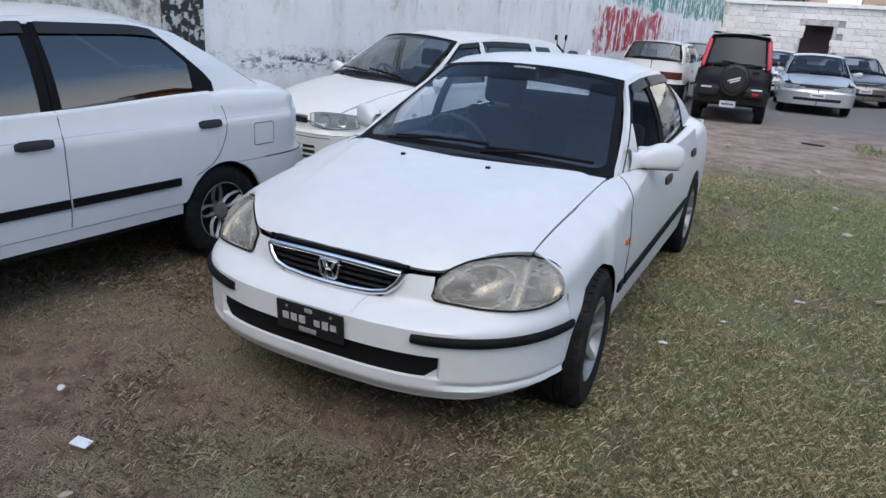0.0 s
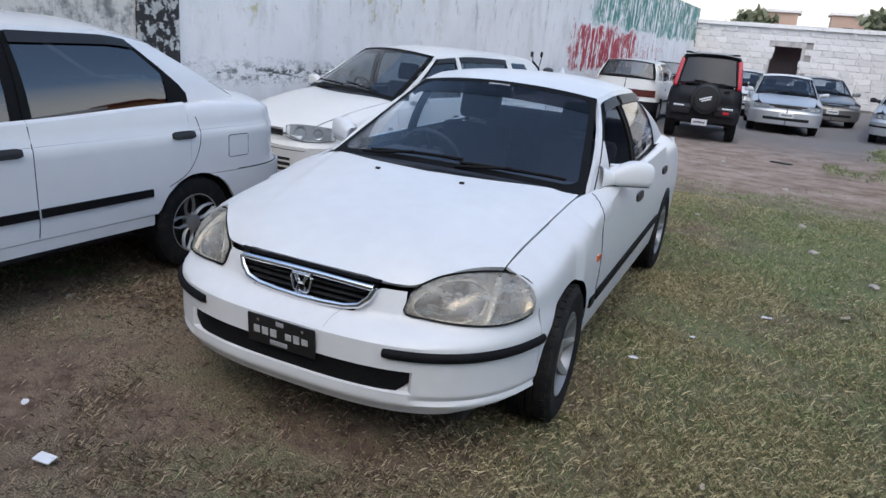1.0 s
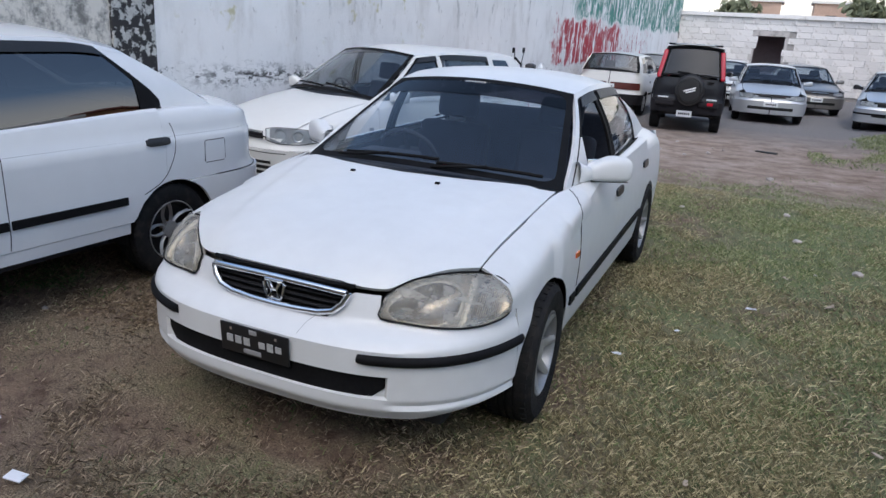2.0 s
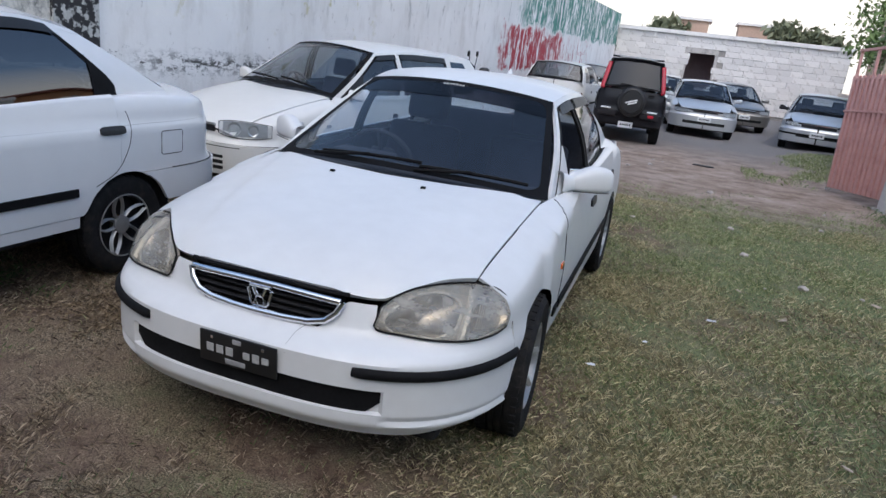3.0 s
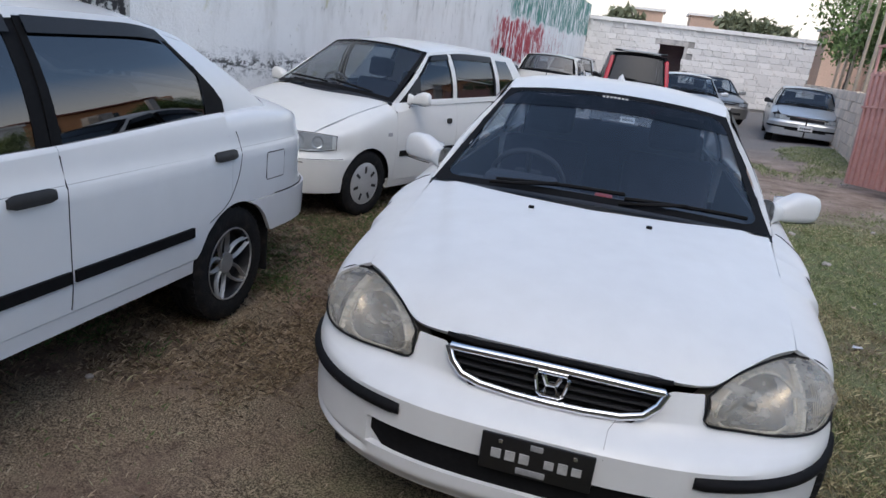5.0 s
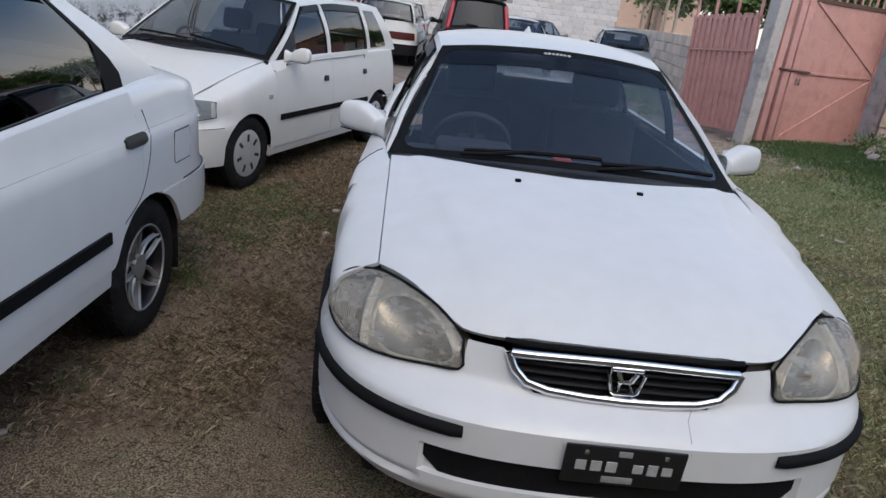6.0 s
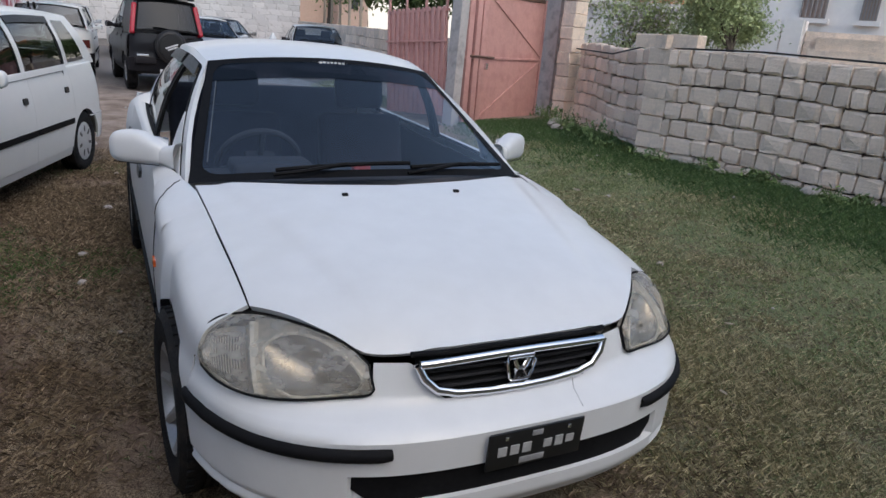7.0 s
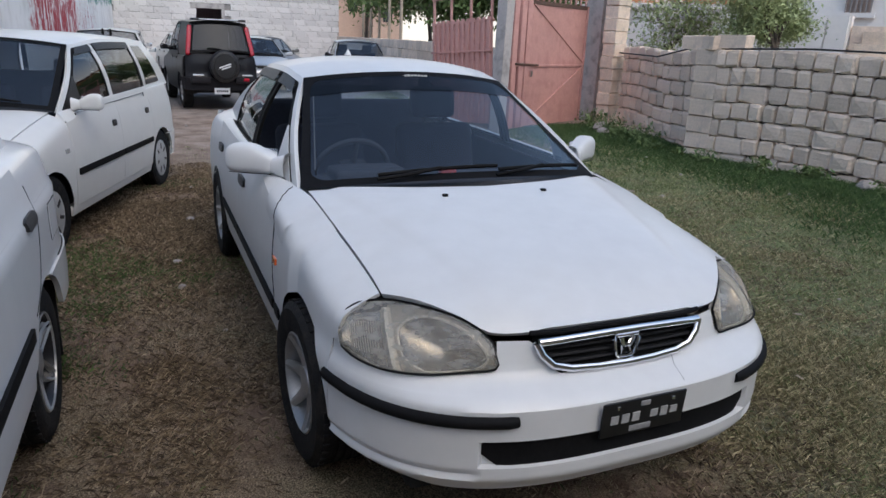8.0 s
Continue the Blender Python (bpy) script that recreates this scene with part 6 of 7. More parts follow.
    nt.links.new(col, b.inputs["Base Color"])
    bp = nt.nodes.new("ShaderNodeBump")
    bp.inputs["Strength"].default_value, bp.inputs["Distance"].default_value = 0.5, 0.015
    nt.links.new(op("ADD", flake, noise_tex(30, 30)), bp.inputs["Height"])
    nt.links.new(bp.outputs[0], b.inputs["Normal"])
    return m


MOULD = mat("black_mould_render", (0.5, 0.5, 0.48), 0.9, var=0.25, scale=9, second=(0.03, 0.03, 0.032), mix_lo=0.42, mix_hi=0.5, bump=0.5, bump_scale=30)
LEAF = mat("green_leaves", (0.13, 0.19, 0.06), 0.7, var=0.35, scale=2.5)
# distant leaves, their green paled to imitate haze
LEAF_HAZED = mat("hazed_green_leaves", (0.19, 0.2, 0.12), 0.75, var=0.3, scale=0.6)
BARK = mat("bark", (0.12, 0.09, 0.07), 0.9, var=0.25, scale=8, bump=0.5, bump_scale=30)
BLOSSOM = mat("pale_blossom", (0.62, 0.55, 0.55), 0.8, var=0.15, scale=4)
POLE = mat("weathered_pole", (0.42, 0.34, 0.26), 0.8, var=0.2, scale=6)
HOUSE_WHITE = mat("white_house_render", (0.88, 0.83, 0.79), 0.85, var=0.05, scale=1.2, second=(0.84, 0.79, 0.75), mix_lo=0.55, mix_hi=0.75, bump=0.15, bump_scale=20)
HOUSE_PALE = mat("pale_boundary_render", (0.86, 0.8, 0.76), 0.85, var=0.06, scale=1.5)
WINDOW_WARM = mat("curtained_window", (0.34, 0.24, 0.2), 0.3, var=0.2)
TIMBER_GREY = mat("grey_painted_timber", (0.3, 0.27, 0.26), 0.8, var=0.1)
# far orange walls with the pallor of haze in the colour
HOUSE_FAR = mat("hazy_orange_house", (0.56, 0.38, 0.29), 0.85, var=0.12, scale=1.0)
HOUSE_TAN = mat("orange_house_wall", (0.58, 0.27, 0.13), 0.85, var=0.12, scale=1.0)
ROOF_RED = mat("dark_red_roof_edge", (0.2, 0.06, 0.04), 0.8, var=0.15, scale=2)
RUST = mat("rusty_bar", (0.12, 0.07, 0.05), 0.7, var=0.3, scale=12)
CABLE = mat("black_cable", (0.01, 0.01, 0.01), 0.6, var=0.2)
PAPER = mat("white_paper", (0.72, 0.74, 0.78), 0.7, var=0.06, scale=30)
STONE = mat("pale_stone", (0.4, 0.36, 0.33), 0.9, var=0.2, scale=14, bump=0.4, bump_scale=60)
LEAF_SOFT = mat("soft_green_leaves", (0.36, 0.41, 0.2), 0.7, var=0.3, scale=2.5)
DRY_LEAF = mat("dry_leaf", (0.4, 0.33, 0.26), 0.8, var=0.2, scale=40)
MAT_BLACK = mat("black_rubber_scrap", (0.02, 0.02, 0.02), 0.8, var=0.2)


def grass_material(name, a, b_, c_):
    m = bpy.data.materials.new(name)
    m.use_nodes = True
    nt = m.node_tree
    bs = nt.nodes["Principled BSDF"]
    bs.inputs["Roughness"].default_value = 0.75
    bs.inputs["Specular IOR Level"].default_value = 0.25
    geo, ramp = nt.nodes.new("ShaderNodeNewGeometry"), nt.nodes.new("ShaderNodeValToRGB")
    nt.links.new(geo.outputs["Random Per Island"], ramp.inputs[0])
    ramp.color_ramp.elements[0].color = (*a, 1)
    ramp.color_ramp.elements[1].color = (*c_, 1)
    e = ramp.color_ramp.elements.new(0.55)
    e.color = (*b_, 1)
    nt.links.new(ramp.outputs[0], bs.inputs["Base Color"])
    return m


GRASS_DRY = grass_material("dry_grass", (0.13, 0.11, 0.06), (0.36, 0.312, 0.18), (0.76, 0.67, 0.43))
STRAW = grass_material("fallen_straw", (0.07, 0.05, 0.035), (0.22, 0.168, 0.115), (0.54, 0.44, 0.325))
GRASS_DEEP = grass_material("deep_green_grass", (0.04, 0.08, 0.025), (0.085, 0.15, 0.05), (0.17, 0.23, 0.09))
GRASS_GREEN = grass_material("green_grass", (0.08, 0.115, 0.043), (0.235, 0.28, 0.12), (0.54, 0.535, 0.33))
GRASS_MAT = grass_material("matted_dead_grass", (0.072, 0.051, 0.033), (0.19, 0.139, 0.09), (0.38, 0.3, 0.205))
GRASS_TROD = grass_material("trodden_grass", (0.06, 0.043, 0.028), (0.215, 0.16, 0.108), (0.54, 0.43, 0.31))


def noise_grid(seed):
    """A smooth random field over the plan, about 0 to 1: five octaves of value noise."""
    lattice = np.random.default_rng(seed).uniform(0, 1, (64, 64))

    def f(x, y):
        v, total, size = 0, 0, 1.1
        for o in range(5):
            u, w = np.asarray(x) / size + 17.3 * o, np.asarray(y) / size + 5.7 * o
            i, j = np.floor(u).astype(int), np.floor(w).astype(int)
            a, b = u - i, w - j
            a, b = a * a * (3 - 2 * a), b * b * (3 - 2 * b)
            at = lambda p, q: lattice[p % 64, q % 64]
            v = v + size ** 0.7 * ((at(i, j) * (1 - a) + at(i + 1, j) * a) * (1 - b) + (at(i, j + 1) * (1 - a) + at(i + 1, j + 1) * a) * b)
            total += size ** 0.7
            size *= 0.5
        return 0.5 + 1.25 * (v / total - 0.5)
    return f


FIELD = noise_grid(4)


def blades(name, label, n, area, keep, length, width, flat, material, seed):
    """Many grass blades as one sheet of triangles."""
    rng = np.random.default_rng(seed)
    x, y = rng.uniform(area[0], area[1], n), rng.uniform(area[2], area[3], n)
    ok = rng.uniform(0, 1, n) < keep(x, y)
    x, y = x[ok], y[ok]
    n = len(x)
    z = ground_z(x, y) - 0.012
    az, tilt = rng.uniform(0, 6.283, n), rng.uniform(flat[0], flat[1], n)
    ln, wd = rng.uniform(length[0], length[1], n), rng.uniform(width[0], width[1], n)
    dx, dy = np.cos(az), np.sin(az)
    V = np.zeros((n, 4, 3))
    bend = rng.uniform(0.2, 0.5, n)
    for i, (t, s) in enumerate(((0, -1), (0, 1), (0.55, 0.8), (1.0, 0))):
        out = ln * np.sin(tilt) * t * (1 + bend * t)
        V[:, i, 0] = x + dx * out - dy * wd * s
        V[:, i, 1] = y + dy * out + dx * wd * s
        V[:, i, 2] = z + ln * np.cos(tilt) * t * (1 - 0.35 * bend * t) + 0.012 * (i > 1)
    idx = np.arange(n)[:, None] * 4
    F = np.concatenate([idx + np.array([[0, 1, 2]]), idx + np.array([[0, 2, 3]])])
    me = bpy.data.meshes.new(name)
    me.vertices.add(n * 4)
    me.vertices.foreach_set("co", V.reshape(-1))
    me.loops.add(len(F) * 3)
    me.loops.foreach_set("vertex_index", F.reshape(-1).astype(np.int32))
    me.polygons.add(len(F))
    me.polygons.foreach_set("loop_start", np.arange(0, len(F) * 3, 3, dtype=np.int32))
    me.polygons.foreach_set("loop_total", np.full(len(F), 3, dtype=np.int32))
    me.update(calc_edges=True)
    me.materials.append(material)
    return tagged(new(name, me), label, "grass", kind="stuff")


def greenness(x, y):
    return smooth01(-0.1, 2.5, x + 0.16 * np.clip(y, 0, 6) + 2.4 * (FIELD(x, y) - 0.5)) * smooth01(8.6, 7.4, y + 1.5 * (FIELD(y, x) - 0.5))


def build_grass():
    lawn = lambda x, y: smooth01(9.0, 5.8, y + 2.4 * (FIELD(y, x) - 0.5)) * smooth01(-1.95, -1.2, y)
    bare = lambda x, y: smooth01(0.36, 0.58, FIELD(x * 0.8 + 3, y * 0.8))
    tuft = lambda x, y: smooth01(0.45, 0.7, FIELD(x * 3.1 + 9, y * 3.1))
    clump = lambda x, y: smooth01(0.45, 0.57, FIELD(x * 1.9 + 21, y * 1.9 + 4))
    patch = lambda x, y: smooth01(0.43, 0.56, FIELD(x * 2.9 + 40, y * 2.9 + 13))
    lawn_side = lambda x, y: smooth01(0.1, 1.5, x + 0.9 * (FIELD(x * 1.2 + 2, y * 1.2 + 8) - 0.5) + 0.1 * np.clip(y, 0, 5))
    dry = lambda x, y: lawn(x, y) * (0.08 + 0.5 * bare(x, y) + 0.42 * bare(x, y) * tuft(x, y)) * (1 - 0.55 * greenness(x, y)) * (0.3 + 0.7 * patch(x, y))
    blades("dry_grass", "pale dry grass at the edge of the lawn", 620000, (0.0, 5.0, -1.9, 6.8), lambda x, y: np.maximum(dry(x, y), 0.85 * smooth01(3.4, 1.6, x) * smooth01(2.6, 0.6, y) * (0.35 + 0.65 * patch(x, y)) * lawn(x, y)) * lawn_side(x, y), (0.012, 0.042), (0.0004, 0.0009), (0.3, 1.5), GRASS_DRY, 1)
    blades("trodden_grass", "short brown trodden grass in clumps on bare earth", 800000, (-3.3, 2.4, -1.9, 6.8), lambda x, y: dry(x, y) * (1 - lawn_side(x, y)) * (0.2 + 0.8 * clump(x, y)) * np.where(x < -0.85, 0.65, 1.0), (0.014, 0.045), (0.0004, 0.0009), (0.5, 1.52), GRASS_TROD, 21)
    blades("matted_grass", "matted warm brown dead grass between the cars", 330000, (-3.3, 0.0, 0.2, 7.0), lambda x, y: (0.25 + 0.75 * clump(x, y)) * (0.4 + 0.6 * tuft(x, y)) * smooth01(-0.3, -0.8, x) * smooth01(0.3, 1.2, y) * lawn(x, y), (0.012, 0.045), (0.0004, 0.001), (0.9, 1.54), GRASS_MAT, 31)
    blades("straw_litter", "broken straw and leaf crumbs lying on the earth", 200000, (-3.3, 4.0, -1.9, 3.5), lambda x, y: (0.12 + 0.6 * bare(x, y)) * (0.25 + 0.75 * clump(x, y)) * smooth01(-1.95, -1.2, y), (0.006, 0.028), (0.0003, 0.0007), (1.3, 1.56), STRAW, 12)
    blades("green_grass", "short green grass in patches", 560000, (-3.3, 5.9, -1.9, 8.6), lambda x, y: lawn(x, y) * np.where((x < -0.85) & (y > 1), 0.55, 1.0) * np.maximum(greenness(x, y) * (0.1 + 0.5 * clump(x + 5, y) + 0.4 * tuft(x, y)) * (0.35 + 0.65 * patch(y, x)), np.where(x < 0.5, 0.07, 0.3) * smooth01(0.5, 0.75, FIELD(y * 1.3, x * 1.3)) * (0.4 + 0.6 * tuft(x, y))), (0.012, 0.042), (0.0004, 0.001), (0.2, 1.3), GRASS_GREEN, 2)
    # weeds in dark green, which also puts in the shade between the cars
    blades("weed_grass", "dark green weeds and grass, also darkening for shade between the cars", 200000, (-3.3, 0.6, -1.9, 6.0), lambda x, y: 0.9 * smooth01(0.46, 0.62, FIELD(x * 0.9 + 7, y * 0.9)) * (0.2 + 0.8 * tuft(x, y)) * smooth01(0.2, -0.8, x) * smooth01(-0.6, 0.8, y), (0.012, 0.04), (0.0005, 0.0012), (0.3, 1.3), GRASS_DEEP, 7)
    blades("verge_grass", "deep green grass along the block wall", 120000, (3.4, 6.1, -1.0, 8.8), lambda x, y: smooth01(3.7, 5.3, x + 1.2 * (FIELD(x, y) - 0.5)) * smooth01(-1.0, 0.8, y + FIELD(y, x) - 0.5), (0.03, 0.085), (0.001, 0.0023), (0.2, 1.1), GRASS_DEEP, 3)
    blades("far_grass", "green grass patch beside the gravel", 20000, (2.4, 5.4, 9.8, 15.8), lambda x, y: smooth01(0.42, 0.6, FIELD(x * 0.5, y * 0.5) + 0.14 * (x - 3.2)) * smooth01(9.8, 11.2, y), (0.03, 0.08), (0.002, 0.005), (0.2, 1.1), GRASS_GREEN, 5)


def weed(at, size, seed, name="weed"):
    rng = random.Random(seed)
    bm = bmesh.new()
    for i in range(int(90 * size / 0.3)):
        a, r, h = rng.uniform(0, 6.28), size * math.sqrt(rng.random()) * 0.9, rng.uniform(0.05, 1.0) * size
        c = Vector((r * math.cos(a), r * math.sin(a), h * (1 - 0.5 * (r / size) ** 2)))
        l = rng.uniform(0.02, 0.05)
        m = Matrix.Translation(c) @ Euler((rng.uniform(-1, 1), rng.uniform(-1, 1), rng.uniform(0, 6.28))).to_matrix().to_4x4()
        vs = [bm.verts.new(m @ Vector(p)) for p in ((-l, 0, 0), (0, -l * 0.4, 0), (l, 0, 0.2 * l), (0, l * 0.4, 0))]
        bm.faces.new(vs)
    for i in range(int(16 * size / 0.3)):
        a = rng.uniform(0, 6.28)
        tube(bm, [(0, 0, 0), (size * 0.4 * math.cos(a), size * 0.4 * math.sin(a), size * rng.uniform(0.5, 1.0))], 0.003, 4)
    ob = part(name, bm, LEAF, smooth=False)
    ob.location = (at[0], at[1], float(ground_z(at[0], at[1])) - 0.01)
    return tagged(ob, "leafy green weed growing at the foot of the wall", "weed", "weeds by the wall", kind="stuff")


def tree(at, height, radius, n, label, leaf_m, seed, leaf=0.3, squash=0.8, blossom=0, name="tree"):
    rng = random.Random(seed)
    root = thing(name, pose(*at), label, "tree" if name == "tree" else "bush")
    bm = bmesh.new()
    tips = []
    top = height - radius * squash * 0.9
    trunk = [Vector((rng.uniform(-0.1, 0.1) * i * 0.3, rng.uniform(-0.1, 0.1) * i * 0.3, top * i / 4)) for i in range(5)]
    for i in range(4):
        r = 0.05 * height * (1 - 0.17 * i) * 0.5
        tube(bm, [trunk[i], trunk[i + 1]], r, 7)
    part("trunk", bm, BARK, root)
    for i in range(7):
        a = rng.uniform(0, 6.28)
        tip = trunk[-1] + Vector((radius * 0.7 * math.cos(a), radius * 0.7 * math.sin(a), radius * squash * rng.uniform(-0.2, 0.8)))
        part("limb", tube(bmesh.new(), [trunk[3], (trunk[-1] + tip) / 2, tip], 0.012 * height, 5), BARK, root)
        tips.append(tip)
    clumps = [t + Vector((rng.gauss(0, 0.25), rng.gauss(0, 0.25), rng.gauss(0, 0.2))) * radius for t in tips for _ in range(4)]
    crown, bloom = bmesh.new(), bmesh.new()
    for i in range(n):
        c = rng.choice(clumps)
        p = c + Vector((rng.gauss(0, 1), rng.gauss(0, 1), rng.gauss(0, 0.7))) * radius * 0.26
        tgt = bloom if rng.random() < blossom else crown
        l = leaf * rng.uniform(0.5, 1.2)
        m = Matrix.Translation(p) @ Euler((rng.uniform(-1.2, 1.2), rng.uniform(-1.2, 1.2), rng.uniform(0, 6.28))).to_matrix().to_4x4()
        vs = [tgt.verts.new(m @ Vector(q)) for q in ((-l, 0, 0), (0, -l * 0.45, 0.05 * l), (l, 0, 0), (0, l * 0.45, 0.05 * l))]
        tgt.faces.new(vs)
    part("crown", crown, leaf_m, root, smooth=False)
    if blossom:
        part("blossom", bloom, BLOSSOM, root, smooth=False)
    else:
        bloom.free()
    return root


BLOCK_MESHES = {}


def block_mesh(key, material, bevel=0.014, rough=0.009, size=(0.4, 0.2, 0.2)):
    """Eight uneven blocks of one size, shared by many pieces."""
    if key not in BLOCK_MESHES:
        out = []
        for i in range(8):
            rng = random.Random(i + 11)
            bm = boxed(0, size[0], 0, size[1], 0, size[2], bevel * (0.75 + 0.07 * i), 2)
            for v in bm.verts:
                v.co += Vector((rng.uniform(-rough, rough) * 0.7, rng.uniform(-rough, rough), rng.uniform(-rough, rough) * 0.9))
            me = bpy.data.meshes.new("block")
            bm.to_mesh(me)
            bm.free()
            me.materials.append(material)
            out.append(me)
        BLOCK_MESHES[key] = out
    return BLOCK_MESHES[key]


def per_piece(material, amount=0.16):
    """Lets each piece differ a little in tone."""
    nt = material.node_tree
    b = nt.nodes["Principled BSDF"]
    link = b.inputs["Base Color"].links[0]
    src = link.from_socket
    info, mr, hsv = nt.nodes.new("ShaderNodeObjectInfo"), nt.nodes.new("ShaderNodeMapRange"), nt.nodes.new("ShaderNodeHueSaturation")
    mr.inputs[3].default_value, mr.inputs[4].default_value = 1 - amount, 1 + amount
    nt.links.new(info.outputs["Random"], mr.inputs[0])
    nt.links.new(mr.outputs[0], hsv.inputs["Value"])
    nt.links.new(src, hsv.inputs["Color"])
    nt.links.new(hsv.outputs[0], b.inputs["Base Color"])


def lay_blocks(parent, key, material, length, z0, courses, ch, bl, depth, seed, holes=(), jitter=0.008, x_from=0.0, sag=None, bevel=0.014, size=(0.4, 0.2, 0.2), tilt=1.0):
    """Courses of blocks on a wall's face: pieces of their own, proud of the joints. The face lies at local y = 0, out is -y."""
    rng = random.Random(seed)
    meshes = block_mesh(key, material, bevel, 0.009 * tilt ** 0.5, size)
    for c in range(courses):
        x = x_from - (bl * 0.5 if c % 2 else 0) - rng.uniform(0, 0.1)
        while x < length:
            w = bl * rng.uniform(0.75, 1.25) * (1.5 if bl < 0.3 and rng.random() < 0.12 else 1)
            a, b = max(x, x_from), min(x + w, length)
            x += w
            z = z0 + c * ch
            if b - a < 0.08 or any(h[0] < (a + b) / 2 < h[1] and h[2] < z + ch / 2 < h[3] for h in holes):
                continue
            ob = new("block", rng.choice(meshes))
            ob.parent = parent
            g, gz = rng.uniform(0.003, 0.011), rng.uniform(0.004, 0.014)
            dz = sag((a + b) / 2) if sag else 0.0
            ob.matrix_local = pose(a + g / 2, -depth * 0.5 - rng.uniform(0, jitter), z + gz / 2 + dz, tilt * rng.uniform(-0.6, 0.6), tilt * rng.uniform(-1.0, 1.0), tilt * rng.uniform(-0.5, 0.5)) @ Matrix.Diagonal(((b - a - g) / size[0], depth / size[1], (ch - gz) / size[2], 1))


def build_walls():
    # tall painted wall
    lw = wall_slab("wall_left", (-1.98, 28.75), (-5.2, -14), -0.3, 3.5, 0.25, painted_wall(), "tall whitewashed wall with flaking red and green paint")
    part("pilaster", boxed(25.54, 26.0, -0.02, 0.035, -0.3, 3.5, 0.004), MOULD, lw, "black mouldy pilaster", smooth=False)
    # whitewashed block wall at the far end
    bw = new("wall_back", bpy.data.meshes.new("wall_back"))
    bw.data.materials.append(PALE_MORTAR)
    tagged(bw, "whitewashed concrete block wall with a small dark opening", "wall", kind="structure")
    L = 8.75
    o0, o1, oz = 4.78, 5.86, 2.3
    me = bmesh.new()
    for x0, x1, z0, z1 in ((0, o0, -0.3, 2.95), (o1, L, -0.3, 2.95), (o0, o1, oz, 2.95)):
        box(me, x0, x1, -0.2, -0.012, z0, z1)
    me.to_mesh(bw.data)
    me.free()
    bw.matrix_world = pose(6.76, 28.6, 0, 0, 0, 180)
    room = bmesh.new()
    box(room, o0 - 0.3, o1 + 0.3, -2.2, -2.0, -0.3, 2.8)
    for x in (o0 - 0.3, o1 + 0.2):
        box(room, x, x + 0.1, -2.0, -0.2, -0.3, 2.8)
    box(room, o0 - 0.3, o1 + 0.3, -2.2, -0.2, 2.8, 2.9)
    part("back_room", room, DARK_ROOM, bw, smooth=False)
    for x0, x1, z0, z1 in ((o0 - 0.1, o0 + 0.02, -0.2, oz), (o1 - 0.02, o1 + 0.16, -0.2, oz), (o0 - 0.1, o1 + 0.16, oz, oz + 0.2)):
        part("door_surround", boxed(x0, x1, -0.12, 0.035, z0, z1, 0.008), CEMENT, bw, "grey cement surround", smooth=False)
    part("coping", boxed(-0.1, L, -0.3, 0.16, 2.95, 3.1, 0.012), BLOCK_WHITE, bw, smooth=False)
    for i in range(7):
        part("bracket", boxed(0.4 + i * 1.36, 0.5 + i * 1.36, 0.0, 0.13, 2.76, 2.95, 0.008), BLOCK_WHITE, bw, smooth=False)
    lay = new("block_facing")
    lay.parent = bw
    lay.matrix_local = pose(0, 0.012, 0) @ Matrix.Diagonal((1, -1, 1, 1))
    lay_blocks(lay, "white", BLOCK_WHITE, L, 0.24, 12, 0.226, 0.46, 0.05, 7, ((o0 - 0.1, o1 + 0.1, -1, oz + 0.2),), 0.012, bevel=0.02)
    # the low grey wall by the lawn, in two runs that meet at a pier
    near = new("wall_right")
    near.matrix_world = pose(5.52, 5.3, 0.1, 0, 0, -78.0)
    tagged(near, "rough grey concrete block wall with loose blocks", "wall", kind="structure")
    part("core", boxed(0.0, 20, 0.02, 0.2, -0.4, 1.36), JOINT, near, smooth=False)
    lay_blocks(near, "near_grey", BLOCK, 5.0, -0.07, 7, 0.212, 0.215, 0.11, 21, sag=lambda x: 0.03 * math.sin(x * 1.9), jitter=0.022, bevel=0.036, x_from=-0.14, size=(0.22, 0.12, 0.2), tilt=2.0)
    part("far_run", boxed(5.0, 20, -0.05, 0.02, -0.4, 1.4, 0.01), BLOCK, near, smooth=False)
    rear = new("wall_gate_side")
    rear.matrix_world = pose(6.72, 8.9, 0.1, 0, 0, -108.3)
    tagged(rear, "rough grey concrete block wall beside the gate", "wall", kind="structure")
    part("core", boxed(0.0, 3.79, 0.02, 0.2, -0.4, 1.34), JOINT, rear, smooth=False)
    lay_blocks(rear, "near_grey", BLOCK, 3.79, -0.07, 7, 0.21, 0.29, 0.11, 23, sag=lambda x: 0.025 * math.sin(x * 2.3), jitter=0.022, bevel=0.036, size=(0.22, 0.12, 0.2), tilt=2.0)
    pier = new("pier")
    pier.parent = near
    pier.matrix_local = pose(-0.46, -0.06, 0)
    for c in range(7):
        ob = new("block", block_mesh("grey", BLOCK)[c % 6])
        ob.parent = pier
        ob.matrix_local = pose(0.01 * (c % 2), 0, -0.06 + c * 0.214, 0, 0.6 * (-1) ** c, 0) @ Matrix.Diagonal((0.36 / 0.4, 1.2, 1.02, 1))
    for x, z, s_, r in ((-0.72, 1.42, 0.75, 6), (-0.42, 1.42, 0.6, -20), (-0.2, 1.438, 0.95, 2)):
        ob = new("loose_block", block_mesh("grey", BLOCK)[int(abs(x) * 7) % 6])
        ob.matrix_world = near.matrix_world @ pose(x, -0.03, z - 0.01, 0, 0, r) @ Matrix.Diagonal((s_, 1, 0.85, 1))
        tagged(ob, "loose grey concrete block lying on the wall", "block", "loose blocks on the wall")
